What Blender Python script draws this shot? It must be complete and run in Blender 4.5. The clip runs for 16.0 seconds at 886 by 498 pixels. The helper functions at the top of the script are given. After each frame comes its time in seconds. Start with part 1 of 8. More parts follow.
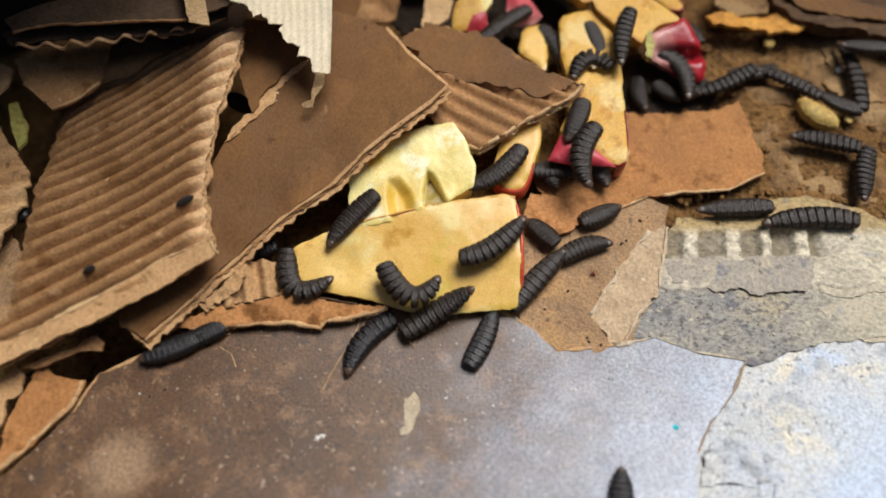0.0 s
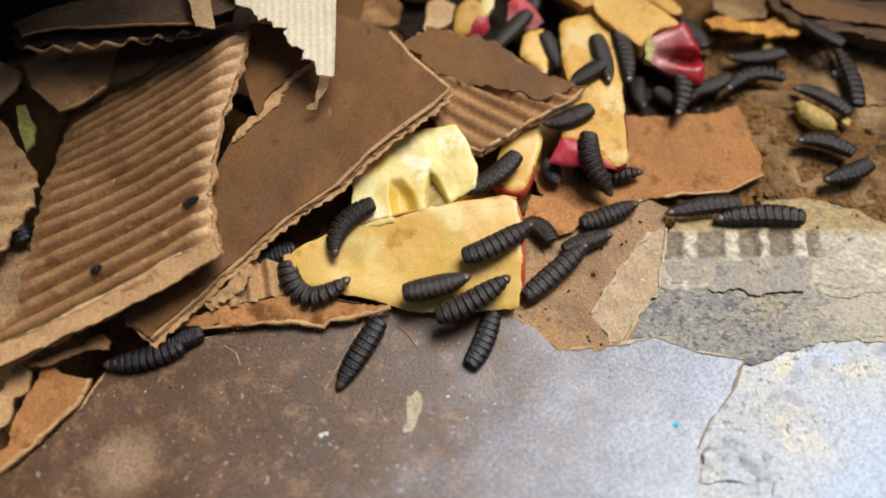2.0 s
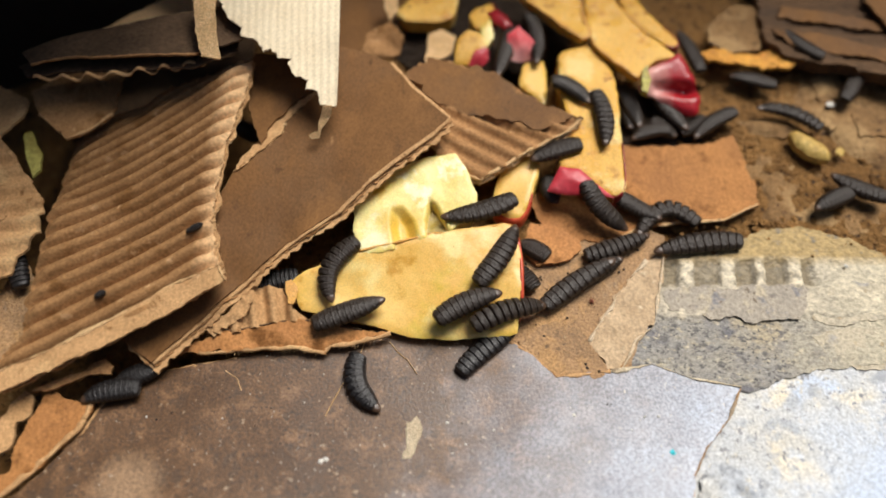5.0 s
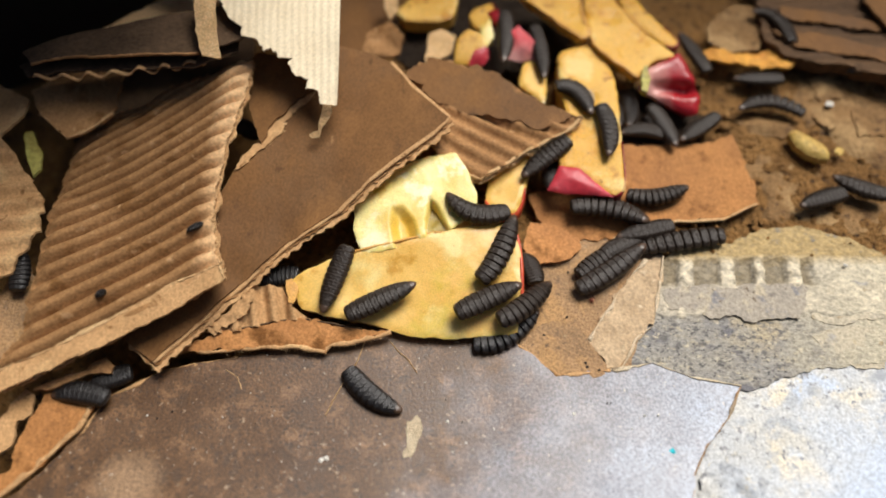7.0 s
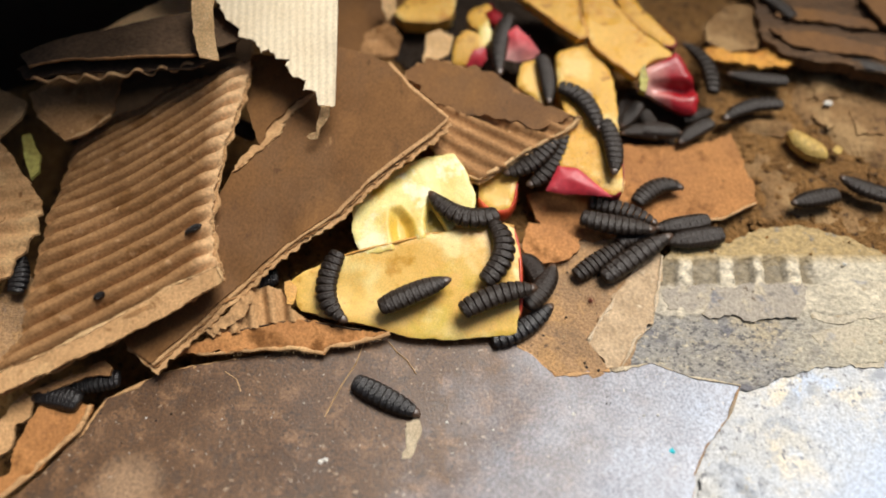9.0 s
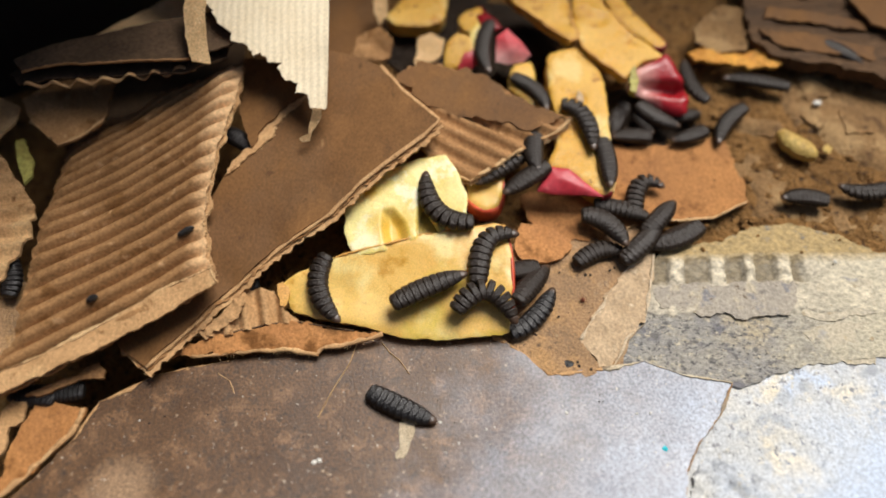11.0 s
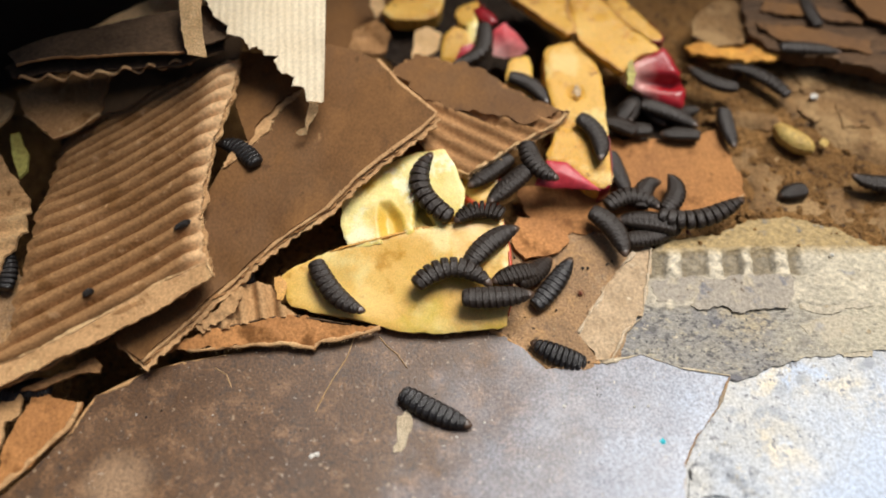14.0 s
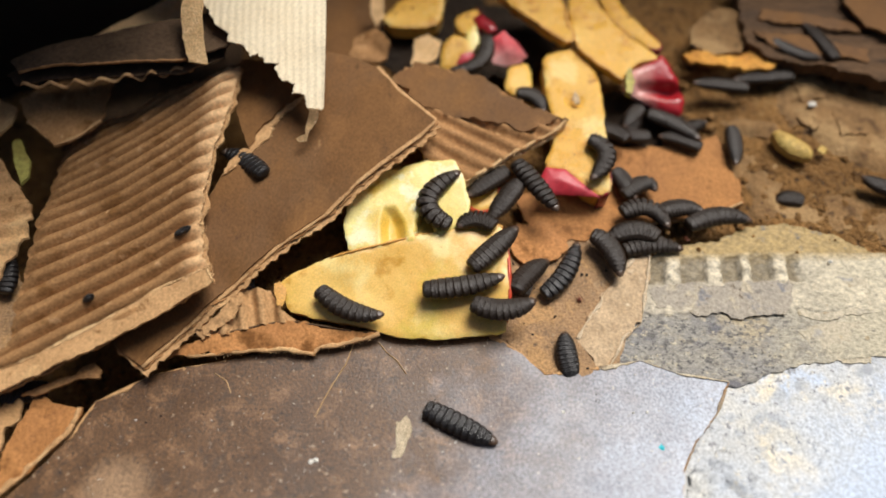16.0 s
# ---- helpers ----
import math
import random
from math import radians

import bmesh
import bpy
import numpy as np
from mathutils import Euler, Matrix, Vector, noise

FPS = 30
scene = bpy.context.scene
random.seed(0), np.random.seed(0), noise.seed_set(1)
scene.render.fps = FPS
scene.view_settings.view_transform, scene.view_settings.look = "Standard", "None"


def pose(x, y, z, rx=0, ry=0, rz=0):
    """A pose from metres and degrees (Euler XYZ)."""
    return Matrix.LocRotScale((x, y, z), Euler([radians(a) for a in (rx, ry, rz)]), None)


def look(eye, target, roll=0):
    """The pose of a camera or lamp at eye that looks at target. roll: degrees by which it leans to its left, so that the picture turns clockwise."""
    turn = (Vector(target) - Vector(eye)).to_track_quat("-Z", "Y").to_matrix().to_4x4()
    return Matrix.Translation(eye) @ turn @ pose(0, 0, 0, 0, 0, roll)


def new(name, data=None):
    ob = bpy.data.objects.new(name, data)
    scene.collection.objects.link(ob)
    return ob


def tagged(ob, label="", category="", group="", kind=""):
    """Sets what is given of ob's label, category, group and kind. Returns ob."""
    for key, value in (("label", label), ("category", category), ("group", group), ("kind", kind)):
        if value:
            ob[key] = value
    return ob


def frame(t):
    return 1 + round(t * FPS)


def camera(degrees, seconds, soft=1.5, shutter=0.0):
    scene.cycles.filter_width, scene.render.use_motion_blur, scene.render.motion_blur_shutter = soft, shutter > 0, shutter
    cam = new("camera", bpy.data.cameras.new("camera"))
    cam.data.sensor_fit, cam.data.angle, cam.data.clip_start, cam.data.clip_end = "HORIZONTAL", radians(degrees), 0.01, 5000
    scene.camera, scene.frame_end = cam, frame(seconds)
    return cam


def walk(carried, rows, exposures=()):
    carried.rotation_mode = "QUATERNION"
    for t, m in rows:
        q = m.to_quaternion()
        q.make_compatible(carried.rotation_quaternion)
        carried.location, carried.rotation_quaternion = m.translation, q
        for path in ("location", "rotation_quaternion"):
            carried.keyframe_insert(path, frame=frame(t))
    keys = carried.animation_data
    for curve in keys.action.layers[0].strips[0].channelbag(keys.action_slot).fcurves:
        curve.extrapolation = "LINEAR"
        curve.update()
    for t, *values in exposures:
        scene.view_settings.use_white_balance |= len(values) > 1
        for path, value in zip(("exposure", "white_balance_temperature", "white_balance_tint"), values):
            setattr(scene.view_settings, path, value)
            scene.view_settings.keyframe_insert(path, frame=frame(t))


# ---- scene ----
from mathutils import geometry

MM = 0.001
cam = camera(60, 16.0, soft=1.8)
cam.data.dof.use_dof, cam.data.dof.focus_distance, cam.data.dof.aperture_fstop = True, 0.188, 4.8


def view(x, y, z, yaw, pitch, roll):
    """A camera pose from millimetres and degrees: yaw to the left from +y, pitch upwards, roll as in look()."""
    return pose(x * MM, y * MM, z * MM, 90 + pitch, 0, yaw) @ pose(0, 0, 0, 0, 0, roll)


walk(cam, [
    (0.0, view(0.93, -96.85, 169.12, 0.271, -62.247, -0.534)),
    (0.5, view(0.58, -97.14, 169.73, 0.158, -62.244, -0.380)),
    (1.0, view(0.42, -97.90, 169.69, 0.160, -62.059, -0.366)),
    (1.5, view(0.34, -97.91, 170.20, 0.142, -62.106, -0.421)),
    (2.0, view(0.48, -99.19, 170.42, 0.323, -61.769, -0.532)),
    (2.5, view(0.79, -99.89, 170.10, 0.447, -61.373, -0.594)),
    (3.0, view(0.40, -99.44, 171.16, 0.180, -61.224, -0.112)),
    (3.5, view(0.28, -99.00, 172.04, 0.129, -60.854, 0.018)),
    (4.0, view(0.11, -99.10, 172.67, 0.039, -60.316, -0.033)),
    (6.5, view(0.62, -100.29, 173.19, 0.366, -59.923, -0.310)),
    (7.0, view(0.00, -100.00, 173.21, 0.000, -60.000, -0.000)),
    (7.5, view(0.26, -99.99, 173.26, 0.082, -59.984, -0.211)),
    (8.0, view(0.47, -100.14, 173.03, 0.141, -59.914, -0.263)),
    (8.5, view(0.44, -100.02, 173.06, 0.064, -59.961, -0.277)),
    (9.0, view(0.32, -99.79, 173.15, -0.008, -59.989, -0.248)),
    (11.5, view(1.84, -102.11, 172.43, -0.432, -59.273, -0.422)),
    (12.0, view(1.80, -101.75, 171.79, -0.546, -59.601, -0.364)),
    (12.5, view(2.26, -101.81, 170.91, -0.438, -59.829, -0.627)),
    (13.0, view(1.41, -102.89, 171.69, -0.828, -59.694, -0.172)),
    (13.5, view(1.73, -102.48, 171.35, -0.773, -59.639, -0.164)),
    (14.0, view(1.29, -102.51, 171.96, -0.947, -59.539, 0.006)),
    (14.5, view(1.56, -102.81, 171.96, -0.785, -59.346, -0.116)),
    (15.0, view(1.63, -103.16, 171.92, -0.759, -59.121, -0.181)),
    (15.5, view(1.67, -103.42, 172.04, -0.776, -58.907, -0.118)),
    (16.0, view(1.64, -103.44, 172.18, -0.830, -58.868, -0.040)),
], [(0.0, -0.23, 6180, 10), (1.5, -0.22, 6180, 10), (3.0, -0.19, 6220, 10), (4.0, -0.10, 6500, 10), (6.5, -0.05, 6500, 10), (9.0, -0.05, 6500, 10), (11.5, -0.13, 6430, 10), (12.5, -0.16, 6430, 10), (14.0, -0.10, 6430, 10), (16.0, -0.09, 6450, 10)])

# ---- light: open sky and a hazy, wide sun, high behind the heap and to its right ----
SUN_HEIGHT, SUN_TURN = 62, 40
world = bpy.data.worlds.new("sky")
scene.world = world
world.use_nodes = True
sky = world.node_tree.nodes.new("ShaderNodeTexSky")
sky.sky_type, sky.sun_disc = "NISHITA", False
sky.dust_density, sky.ozone_density = 3.0, 0.3
sky.sun_elevation, sky.sun_rotation = radians(SUN_HEIGHT), radians(SUN_TURN)
background = world.node_tree.nodes["Background"]
background.inputs["Strength"].default_value = 0.062
world.node_tree.links.new(sky.outputs[0], background.inputs["Color"])
sun = new("sun", bpy.data.lights.new("sun", "SUN"))
sun.data.energy, sun.data.angle, sun.data.color = 4.45, radians(32), (1.0, 0.96, 0.90)
away = Vector((math.sin(radians(SUN_TURN)), math.cos(radians(SUN_TURN)), math.tan(radians(SUN_HEIGHT))))
sun.matrix_world = look(away, (0, 0, 0))
scene.view_settings.exposure = 0.0


# ---- materials ----
def surface(name, base, stain, fleck=None, grain=900, blotch=60, rough=0.8, bump=0.3, spec=0.3, stretch=(1, 1, 1), turn=0, amount=0.6,
            flecks=0.62, bump_size=0.0006, subsurface=0.0, fleck_scale=None, worn_lit=(), fleck_soft=0.06, coarse=1.0, contrast=1.0, extra=(), spot=None):
    """A worn, grainy surface: a base colour, blotches of a second, fine grain, and flecks of a third."""
    m = bpy.data.materials.new(name)
    m.use_nodes = True
    n, l = m.node_tree.nodes, m.node_tree.links
    b = n["Principled BSDF"]
    co, mp = n.new("ShaderNodeTexCoord"), n.new("ShaderNodeMapping")
    l.new(co.outputs["Object"], mp.inputs["Vector"])
    mp.inputs["Scale"].default_value = stretch
    mp.inputs["Rotation"].default_value = (0, 0, radians(turn))

    def field(scale, detail, low, high, seed=0.0):
        t, r = n.new("ShaderNodeTexNoise"), n.new("ShaderNodeMapRange")
        t.noise_dimensions = "4D"
        t.inputs["W"].default_value = seed
        t.inputs["Scale"].default_value, t.inputs["Detail"].default_value, t.inputs["Roughness"].default_value = scale, detail, 0.6
        l.new(mp.outputs[0], t.inputs["Vector"])
        l.new(t.outputs[0], r.inputs[0])
        r.inputs[1].default_value, r.inputs[2].default_value = low, high
        return r.outputs[0]

    def mixed(fac, one, two, kind="MIX"):
        x = n.new("ShaderNodeMix")
        x.data_type, x.blend_type = "RGBA", kind
        for socket, value in ((x.inputs[0], fac), (x.inputs[6], one), (x.inputs[7], two)):
            if isinstance(value, (tuple, float)):
                socket.default_value = (*value, 1) if isinstance(value, tuple) else value
            else:
                l.new(value, socket)
        return x.outputs[2]

    blot = field(blotch, 5, 0.5 - 0.18 * amount, 0.5 + 0.22)
    col = mixed(blot, base, stain)
    for k, (tint, scale, low, soft) in enumerate(extra):
        # further stains and scuffs: colour, scale, threshold, softness
        col = mixed(field(scale, 7, low, low + soft, 20.0 + 3 * k), col, tint)
    if spot:
        # one soft round stain: place on the thing, reach, colour
        far, near = n.new("ShaderNodeVectorMath"), n.new("ShaderNodeMapRange")
        far.operation = "DISTANCE"
        l.new(co.outputs["Object"], far.inputs[0])
        far.inputs[1].default_value = spot[0]
        l.new(far.outputs["Value"], near.inputs[0])
        near.inputs[1].default_value, near.inputs[2].default_value = spot[1], spot[1] * 0.35
        stain_at = mixed(near.outputs[0], (0.0, 0.0, 0.0), (0.85, 0.85, 0.85))
    for k, (other, way, low, high, uneven) in enumerate(worn_lit):
        # further coats of wear and of painted light, each setting in unevenly along one direction of the sheet
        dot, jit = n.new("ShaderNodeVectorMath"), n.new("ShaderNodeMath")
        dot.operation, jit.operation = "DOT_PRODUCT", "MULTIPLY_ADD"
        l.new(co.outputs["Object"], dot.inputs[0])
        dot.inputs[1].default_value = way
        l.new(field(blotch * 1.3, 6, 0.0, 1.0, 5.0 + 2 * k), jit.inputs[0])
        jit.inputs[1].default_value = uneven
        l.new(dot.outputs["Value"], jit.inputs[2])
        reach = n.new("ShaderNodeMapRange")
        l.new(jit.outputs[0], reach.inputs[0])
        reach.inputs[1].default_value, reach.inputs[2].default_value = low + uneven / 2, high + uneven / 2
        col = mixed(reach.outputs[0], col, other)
    if spot:
        col = mixed(stain_at, col, spot[2])
    fine = field(grain, 4, 0.34, 0.66, 3.0)
    dim = n.new("ShaderNodeMapRange")
    l.new(fine, dim.inputs[0])
    dim.inputs[3].default_value, dim.inputs[4].default_value = 1 - 0.28 * contrast, 1 + 0.22 * contrast
    col = mixed(1.0, col, dim.outputs[0], "MULTIPLY")
    if fleck:
        col = mixed(field(fleck_scale or grain * 0.4, 5, flecks, flecks + fleck_soft, 7.0), col, fleck)
    l.new(col, b.inputs["Base Color"])
    wet = n.new("ShaderNodeMapRange")
    l.new(blot, wet.inputs[0])
    wet.inputs[3].default_value, wet.inputs[4].default_value = min(1, rough + 0.08), max(0.05, rough - 0.1)
    l.new(wet.outputs[0], b.inputs["Roughness"])
    b.inputs["Specular IOR Level"].default_value = spec
    if subsurface:
        b.inputs["Subsurface Weight"].default_value = subsurface
        b.inputs["Subsurface Radius"].default_value = (0.004, 0.0025, 0.001)
        b.inputs["Subsurface Scale"].default_value = 0.6
    if bump:
        bm = n.new("ShaderNodeBump")
        bm.inputs["Strength"].default_value, bm.inputs["Distance"].default_value = bump, bump_size
        add = n.new("ShaderNodeMath")
        l.new(fine, add.inputs[0])
        big = n.new("ShaderNodeMath")
        big.operation = "MULTIPLY"
        big.inputs[1].default_value = coarse
        l.new(field(grain * 0.25, 4, 0.2, 0.8, 11.0), big.inputs[0])
        l.new(big.outputs[0], add.inputs[1])
        l.new(add.outputs[0], bm.inputs["Height"])
        l.new(bm.outputs[0], b.inputs["Normal"])
    return m


KRAFT = surface("kraft_liner", (0.222, 0.107, 0.036), (0.12, 0.055, 0.018), (0.36, 0.191, 0.076), grain=1500, blotch=42, turn=35, stretch=(1, 0.75, 1), rough=0.72, spec=0.22, bump=0.10, flecks=0.69, coarse=0.6, contrast=0.7, amount=1.0, extra=(((0.165, 0.084, 0.034), 36, 0.485, 0.108), ((0.10, 0.048, 0.018), 170, 0.605, 0.060), ((0.27, 0.130, 0.044), 30, 0.545, 0.12), ((0.40, 0.224, 0.101), 100, 0.650, 0.072)))
FLUTE = surface("fluting_paper", (0.420, 0.228, 0.098), (0.285, 0.146, 0.058), (0.46, 0.258, 0.113), grain=1300, blotch=45, rough=0.8, spec=0.15, bump=0.2, flecks=0.68, extra=(((0.22, 0.105, 0.036), 110, 0.545, 0.096), ((0.50, 0.296, 0.143), 260, 0.605, 0.072)))
BAREFLUTE = surface("bare_fluting_paper", (0.37, 0.198, 0.083), (0.255, 0.13, 0.051), (0.46, 0.258, 0.113), grain=1300, blotch=45, rough=0.8, spec=0.15, bump=0.2, flecks=0.68, extra=(((0.22, 0.105, 0.036), 110, 0.545, 0.096), ((0.50, 0.296, 0.143), 260, 0.605, 0.072)), worn_lit=(((0.68, 0.43, 0.22), (1.0, 0.04, 0), 0.0180, 0.0225, 0.006),))
TORN = surface("torn_paper_edge", (0.80, 0.535, 0.277), (0.64, 0.401, 0.185), (0.88, 0.649, 0.386), grain=2200, blotch=150, rough=0.9, spec=0.1, bump=0.6)
TANLINER = surface("tan_liner", (0.560, 0.332, 0.155), (0.420, 0.236, 0.100), (0.62, 0.411, 0.210), grain=1500, blotch=70, rough=0.78, spec=0.2, bump=0.25, flecks=0.66, extra=(((0.24, 0.119, 0.044), 190, 0.595, 0.05), ((0.62, 0.392, 0.185), 70, 0.54, 0.08)))
DAMP = surface("damp_board", (0.410, 0.240, 0.110), (0.265, 0.155, 0.072), (0.50, 0.36, 0.20), grain=1400, blotch=60, rough=0.52, spec=0.4, bump=0.4, flecks=0.63, fleck_soft=0.12, contrast=1.3, extra=(((0.44, 0.25, 0.10), 90, 0.515, 0.09), ((0.17, 0.10, 0.052), 260, 0.595, 0.06), ((0.37, 0.29, 0.19), 45, 0.54, 0.10), ((0.12, 0.07, 0.04), 700, 0.63, 0.05)))
ORANGE = surface("orange_brown_board", (0.530, 0.245, 0.085), (0.400, 0.175, 0.058), (0.44, 0.239, 0.092), grain=1300, blotch=60, rough=0.7, spec=0.2, bump=0.22, flecks=0.70, coarse=0.6, extra=(((0.22, 0.091, 0.025), 120, 0.555, 0.084), ((0.13, 0.057, 0.018), 420, 0.645, 0.036)))
RUST = surface("rusty_brown_board", (0.440, 0.200, 0.066), (0.320, 0.138, 0.043), (0.44, 0.239, 0.092), grain=1300, blotch=60, rough=0.7, spec=0.2, bump=0.22, flecks=0.70, coarse=0.6, extra=(((0.22, 0.091, 0.025), 120, 0.555, 0.084), ((0.13, 0.057, 0.018), 420, 0.645, 0.036)))
BROWNBOARD = surface("wet_brown_board", (0.135, 0.073, 0.033), (0.070, 0.037, 0.017), (0.28, 0.165, 0.085), grain=1100, blotch=60, rough=0.7, spec=0.25, bump=0.4, stretch=(0.35, 1.6, 1), flecks=0.62, fleck_soft=0.1, amount=1.0, extra=(((0.05, 0.028, 0.014), 120, 0.57, 0.07),))
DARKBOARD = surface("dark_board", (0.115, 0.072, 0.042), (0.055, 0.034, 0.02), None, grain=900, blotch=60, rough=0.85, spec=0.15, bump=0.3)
CREAM = surface("cream_fluting", (0.88, 0.77, 0.56), (0.78, 0.64, 0.43), None, grain=1500, blotch=40, rough=0.8, spec=0.2, bump=0.04, contrast=0.5)
# bluish coat, brightened towards the lower right to paint in sky glare
GREY = surface("grey_coated_sheet", (0.130, 0.064, 0.024), (0.080, 0.038, 0.014), (0.64, 0.57, 0.46), grain=1500, blotch=60, rough=0.43, spec=0.55, bump=0.13, bump_size=0.0003, flecks=0.645, fleck_scale=1000, worn_lit=(((0.345, 0.385, 0.465), (0.9, -0.5, 0), 0.002, 0.068, 0.08),), amount=1.0, coarse=0.2, contrast=1.8, extra=(((0.205, 0.108, 0.048), 150, 0.50, 0.13), ((0.085, 0.046, 0.022), 230, 0.55, 0.06), ((0.055, 0.03, 0.016), 800, 0.585, 0.05), ((0.34, 0.24, 0.15), 520, 0.62, 0.04)), spot=((-0.0627, -0.0141, 0.0), 0.0095, (0.34, 0.215, 0.12)))
# bleached crests, dark beds: by height, painting lit ridge tops and shaded hollows
WEATHER = surface("weathered_board", (0.38, 0.345, 0.275), (0.235, 0.23, 0.225), (0.20, 0.178, 0.14), grain=1000, blotch=120, rough=0.5, spec=0.5, bump=0.4, bump_size=0.0008, flecks=0.59, fleck_soft=0.09, fleck_scale=420, stretch=(0.8, 1.15, 1), amount=1.0, coarse=0.9, contrast=1.25, worn_lit=(((0.44, 0.385, 0.29), (0.0, 1.0, 0.0), -0.0058, -0.0023, 0.005), ((0.53, 0.47, 0.335), (1.0, -0.25, 0.0), -0.0020, 0.0260, 0.040), ((0.72, 0.63, 0.46), (0.0, 0.0, 1.0), 0.00035, 0.00085, 0.0005), ((0.21, 0.165, 0.095), (0.0, 0.0, -1.0), 0.0001, 0.0007, 0.0003), ((0.43, 0.30, 0.12), (0.0, 1.0, 0.0), 0.0101, 0.0132, 0.004)), extra=(((0.50, 0.43, 0.30), 300, 0.585, 0.07), ((0.44, 0.36, 0.23), 60, 0.545, 0.10), ((0.16, 0.155, 0.165), 130, 0.54, 0.09), ((0.52, 0.45, 0.32), 420, 0.58, 0.05), ((0.14, 0.13, 0.12), 480, 0.555, 0.05), ((0.09, 0.085, 0.08), 950, 0.565, 0.035)))
GREYLINER = surface("grey_brown_liner", (0.420, 0.360, 0.275), (0.315, 0.275, 0.220), (0.20, 0.17, 0.135), grain=1100, blotch=150, rough=0.55, spec=0.4, bump=0.3, flecks=0.61, fleck_soft=0.08, fleck_scale=320, amount=1.0, extra=(((0.50, 0.42, 0.29), 210, 0.555, 0.07), ((0.22, 0.21, 0.21), 160, 0.56, 0.07), ((0.17, 0.125, 0.08), 600, 0.60, 0.04)))
CREAMLINER = surface("cream_weathered_liner", (0.56, 0.485, 0.345), (0.44, 0.38, 0.275), (0.27, 0.235, 0.18), grain=1100, blotch=130, rough=0.55, spec=0.4, bump=0.3, flecks=0.62, fleck_soft=0.08, fleck_scale=320, amount=1.0, extra=(((0.40, 0.31, 0.18), 190, 0.56, 0.07), ((0.33, 0.315, 0.30), 120, 0.56, 0.09)))
MOTTLED = surface("mouldy_white_board", (0.60, 0.57, 0.49), (0.43, 0.465, 0.51), (0.30, 0.32, 0.35), grain=1300, blotch=75, rough=0.45, spec=0.5, bump=0.2, flecks=0.585, fleck_soft=0.09, fleck_scale=140, amount=1.0, coarse=0.6, contrast=1.1, worn_lit=(((0.50, 0.575, 0.69), (0.6, -0.8, 0.0), -0.006, 0.014, 0.03),), extra=(((0.48, 0.58, 0.74), 42, 0.55, 0.09), ((0.70, 0.62, 0.46), 60, 0.535, 0.08), ((0.34, 0.36, 0.39), 120, 0.55, 0.08), ((0.28, 0.22, 0.15), 240, 0.645, 0.05), ((0.22, 0.22, 0.23), 520, 0.575, 0.035), ((0.60, 0.57, 0.49), 300, 0.585, 0.05)))
PALERIM = surface("pale_torn_paper", (0.74, 0.60, 0.42), (0.58, 0.44, 0.28), None, grain=2200, blotch=200, rough=0.8, spec=0.2, bump=0.5)
PEEL = surface("peeled_liner", (0.56, 0.405, 0.245), (0.42, 0.285, 0.155), (0.68, 0.54, 0.37), grain=1200, blotch=140, rough=0.6, spec=0.35, bump=0.3, fleck_soft=0.15, coarse=0.8, contrast=0.9, extra=(((0.38, 0.255, 0.14), 150, 0.555, 0.08), ((0.26, 0.17, 0.095), 500, 0.625, 0.05), ((0.66, 0.52, 0.34), 260, 0.58, 0.08)))
SOIL = surface("damp_compost", (0.335, 0.173, 0.054), (0.163, 0.078, 0.022), (0.396, 0.238, 0.094), grain=700, blotch=110, rough=0.7, spec=0.25, bump=0.9, bump_size=0.0012, flecks=0.58, fleck_soft=0.12, amount=0.8, extra=(((0.086, 0.043, 0.015), 230, 0.575, 0.06), ((0.073, 0.037, 0.015), 560, 0.58, 0.04)))
FLESH = surface("apple_flesh", (0.820, 0.548, 0.150), (0.740, 0.420, 0.085), (0.40, 0.17, 0.03), grain=2400, blotch=30, rough=0.36, spec=0.45, bump=0.10, bump_size=0.0004, flecks=0.635, fleck_soft=0.16, subsurface=0.15, fleck_scale=420, coarse=0.8, contrast=0.5, amount=1.0, extra=(((0.58, 0.30, 0.035), 120, 0.585, 0.08), ((0.83, 0.64, 0.24), 70, 0.54, 0.10), ((0.62, 0.44, 0.05), 34, 0.55, 0.10), ((0.50, 0.25, 0.04), 700, 0.665, 0.05)))
FRESH = surface("pale_apple_flesh", (0.87, 0.74, 0.30), (0.80, 0.60, 0.14), (0.60, 0.38, 0.08), grain=2400, blotch=45, rough=0.36, spec=0.45, bump=0.10, bump_size=0.0004, flecks=0.66, fleck_soft=0.16, subsurface=0.15, fleck_scale=330, coarse=0.8, contrast=0.55, extra=(((0.70, 0.45, 0.06), 110, 0.57, 0.07), ((0.91, 0.84, 0.52), 140, 0.55, 0.09), ((0.52, 0.30, 0.06), 700, 0.675, 0.05)), spot=((-0.0026, -0.0074, 0.0105), 0.0075, (0.72, 0.44, 0.045)))
OLDFLESH = surface("drying_apple_flesh", (0.790, 0.480, 0.105), (0.660, 0.345, 0.045), (0.36, 0.136, 0.022), grain=1900, blotch=70, rough=0.33, spec=0.35, bump=0.28, bump_size=0.0005, flecks=0.585, fleck_soft=0.18, subsurface=0.08, fleck_scale=200, coarse=1.0, contrast=0.75, amount=1.0, extra=(((0.80, 0.57, 0.20), 80, 0.53, 0.08), ((0.56, 0.26, 0.03), 130, 0.57, 0.06), ((0.30, 0.116, 0.018), 260, 0.635, 0.05)))
OLIVE = surface("apple_core_lining", (0.36, 0.27, 0.05), (0.24, 0.15, 0.03), None, grain=1500, blotch=160, rough=0.35, spec=0.5, bump=0.2, contrast=0.6)
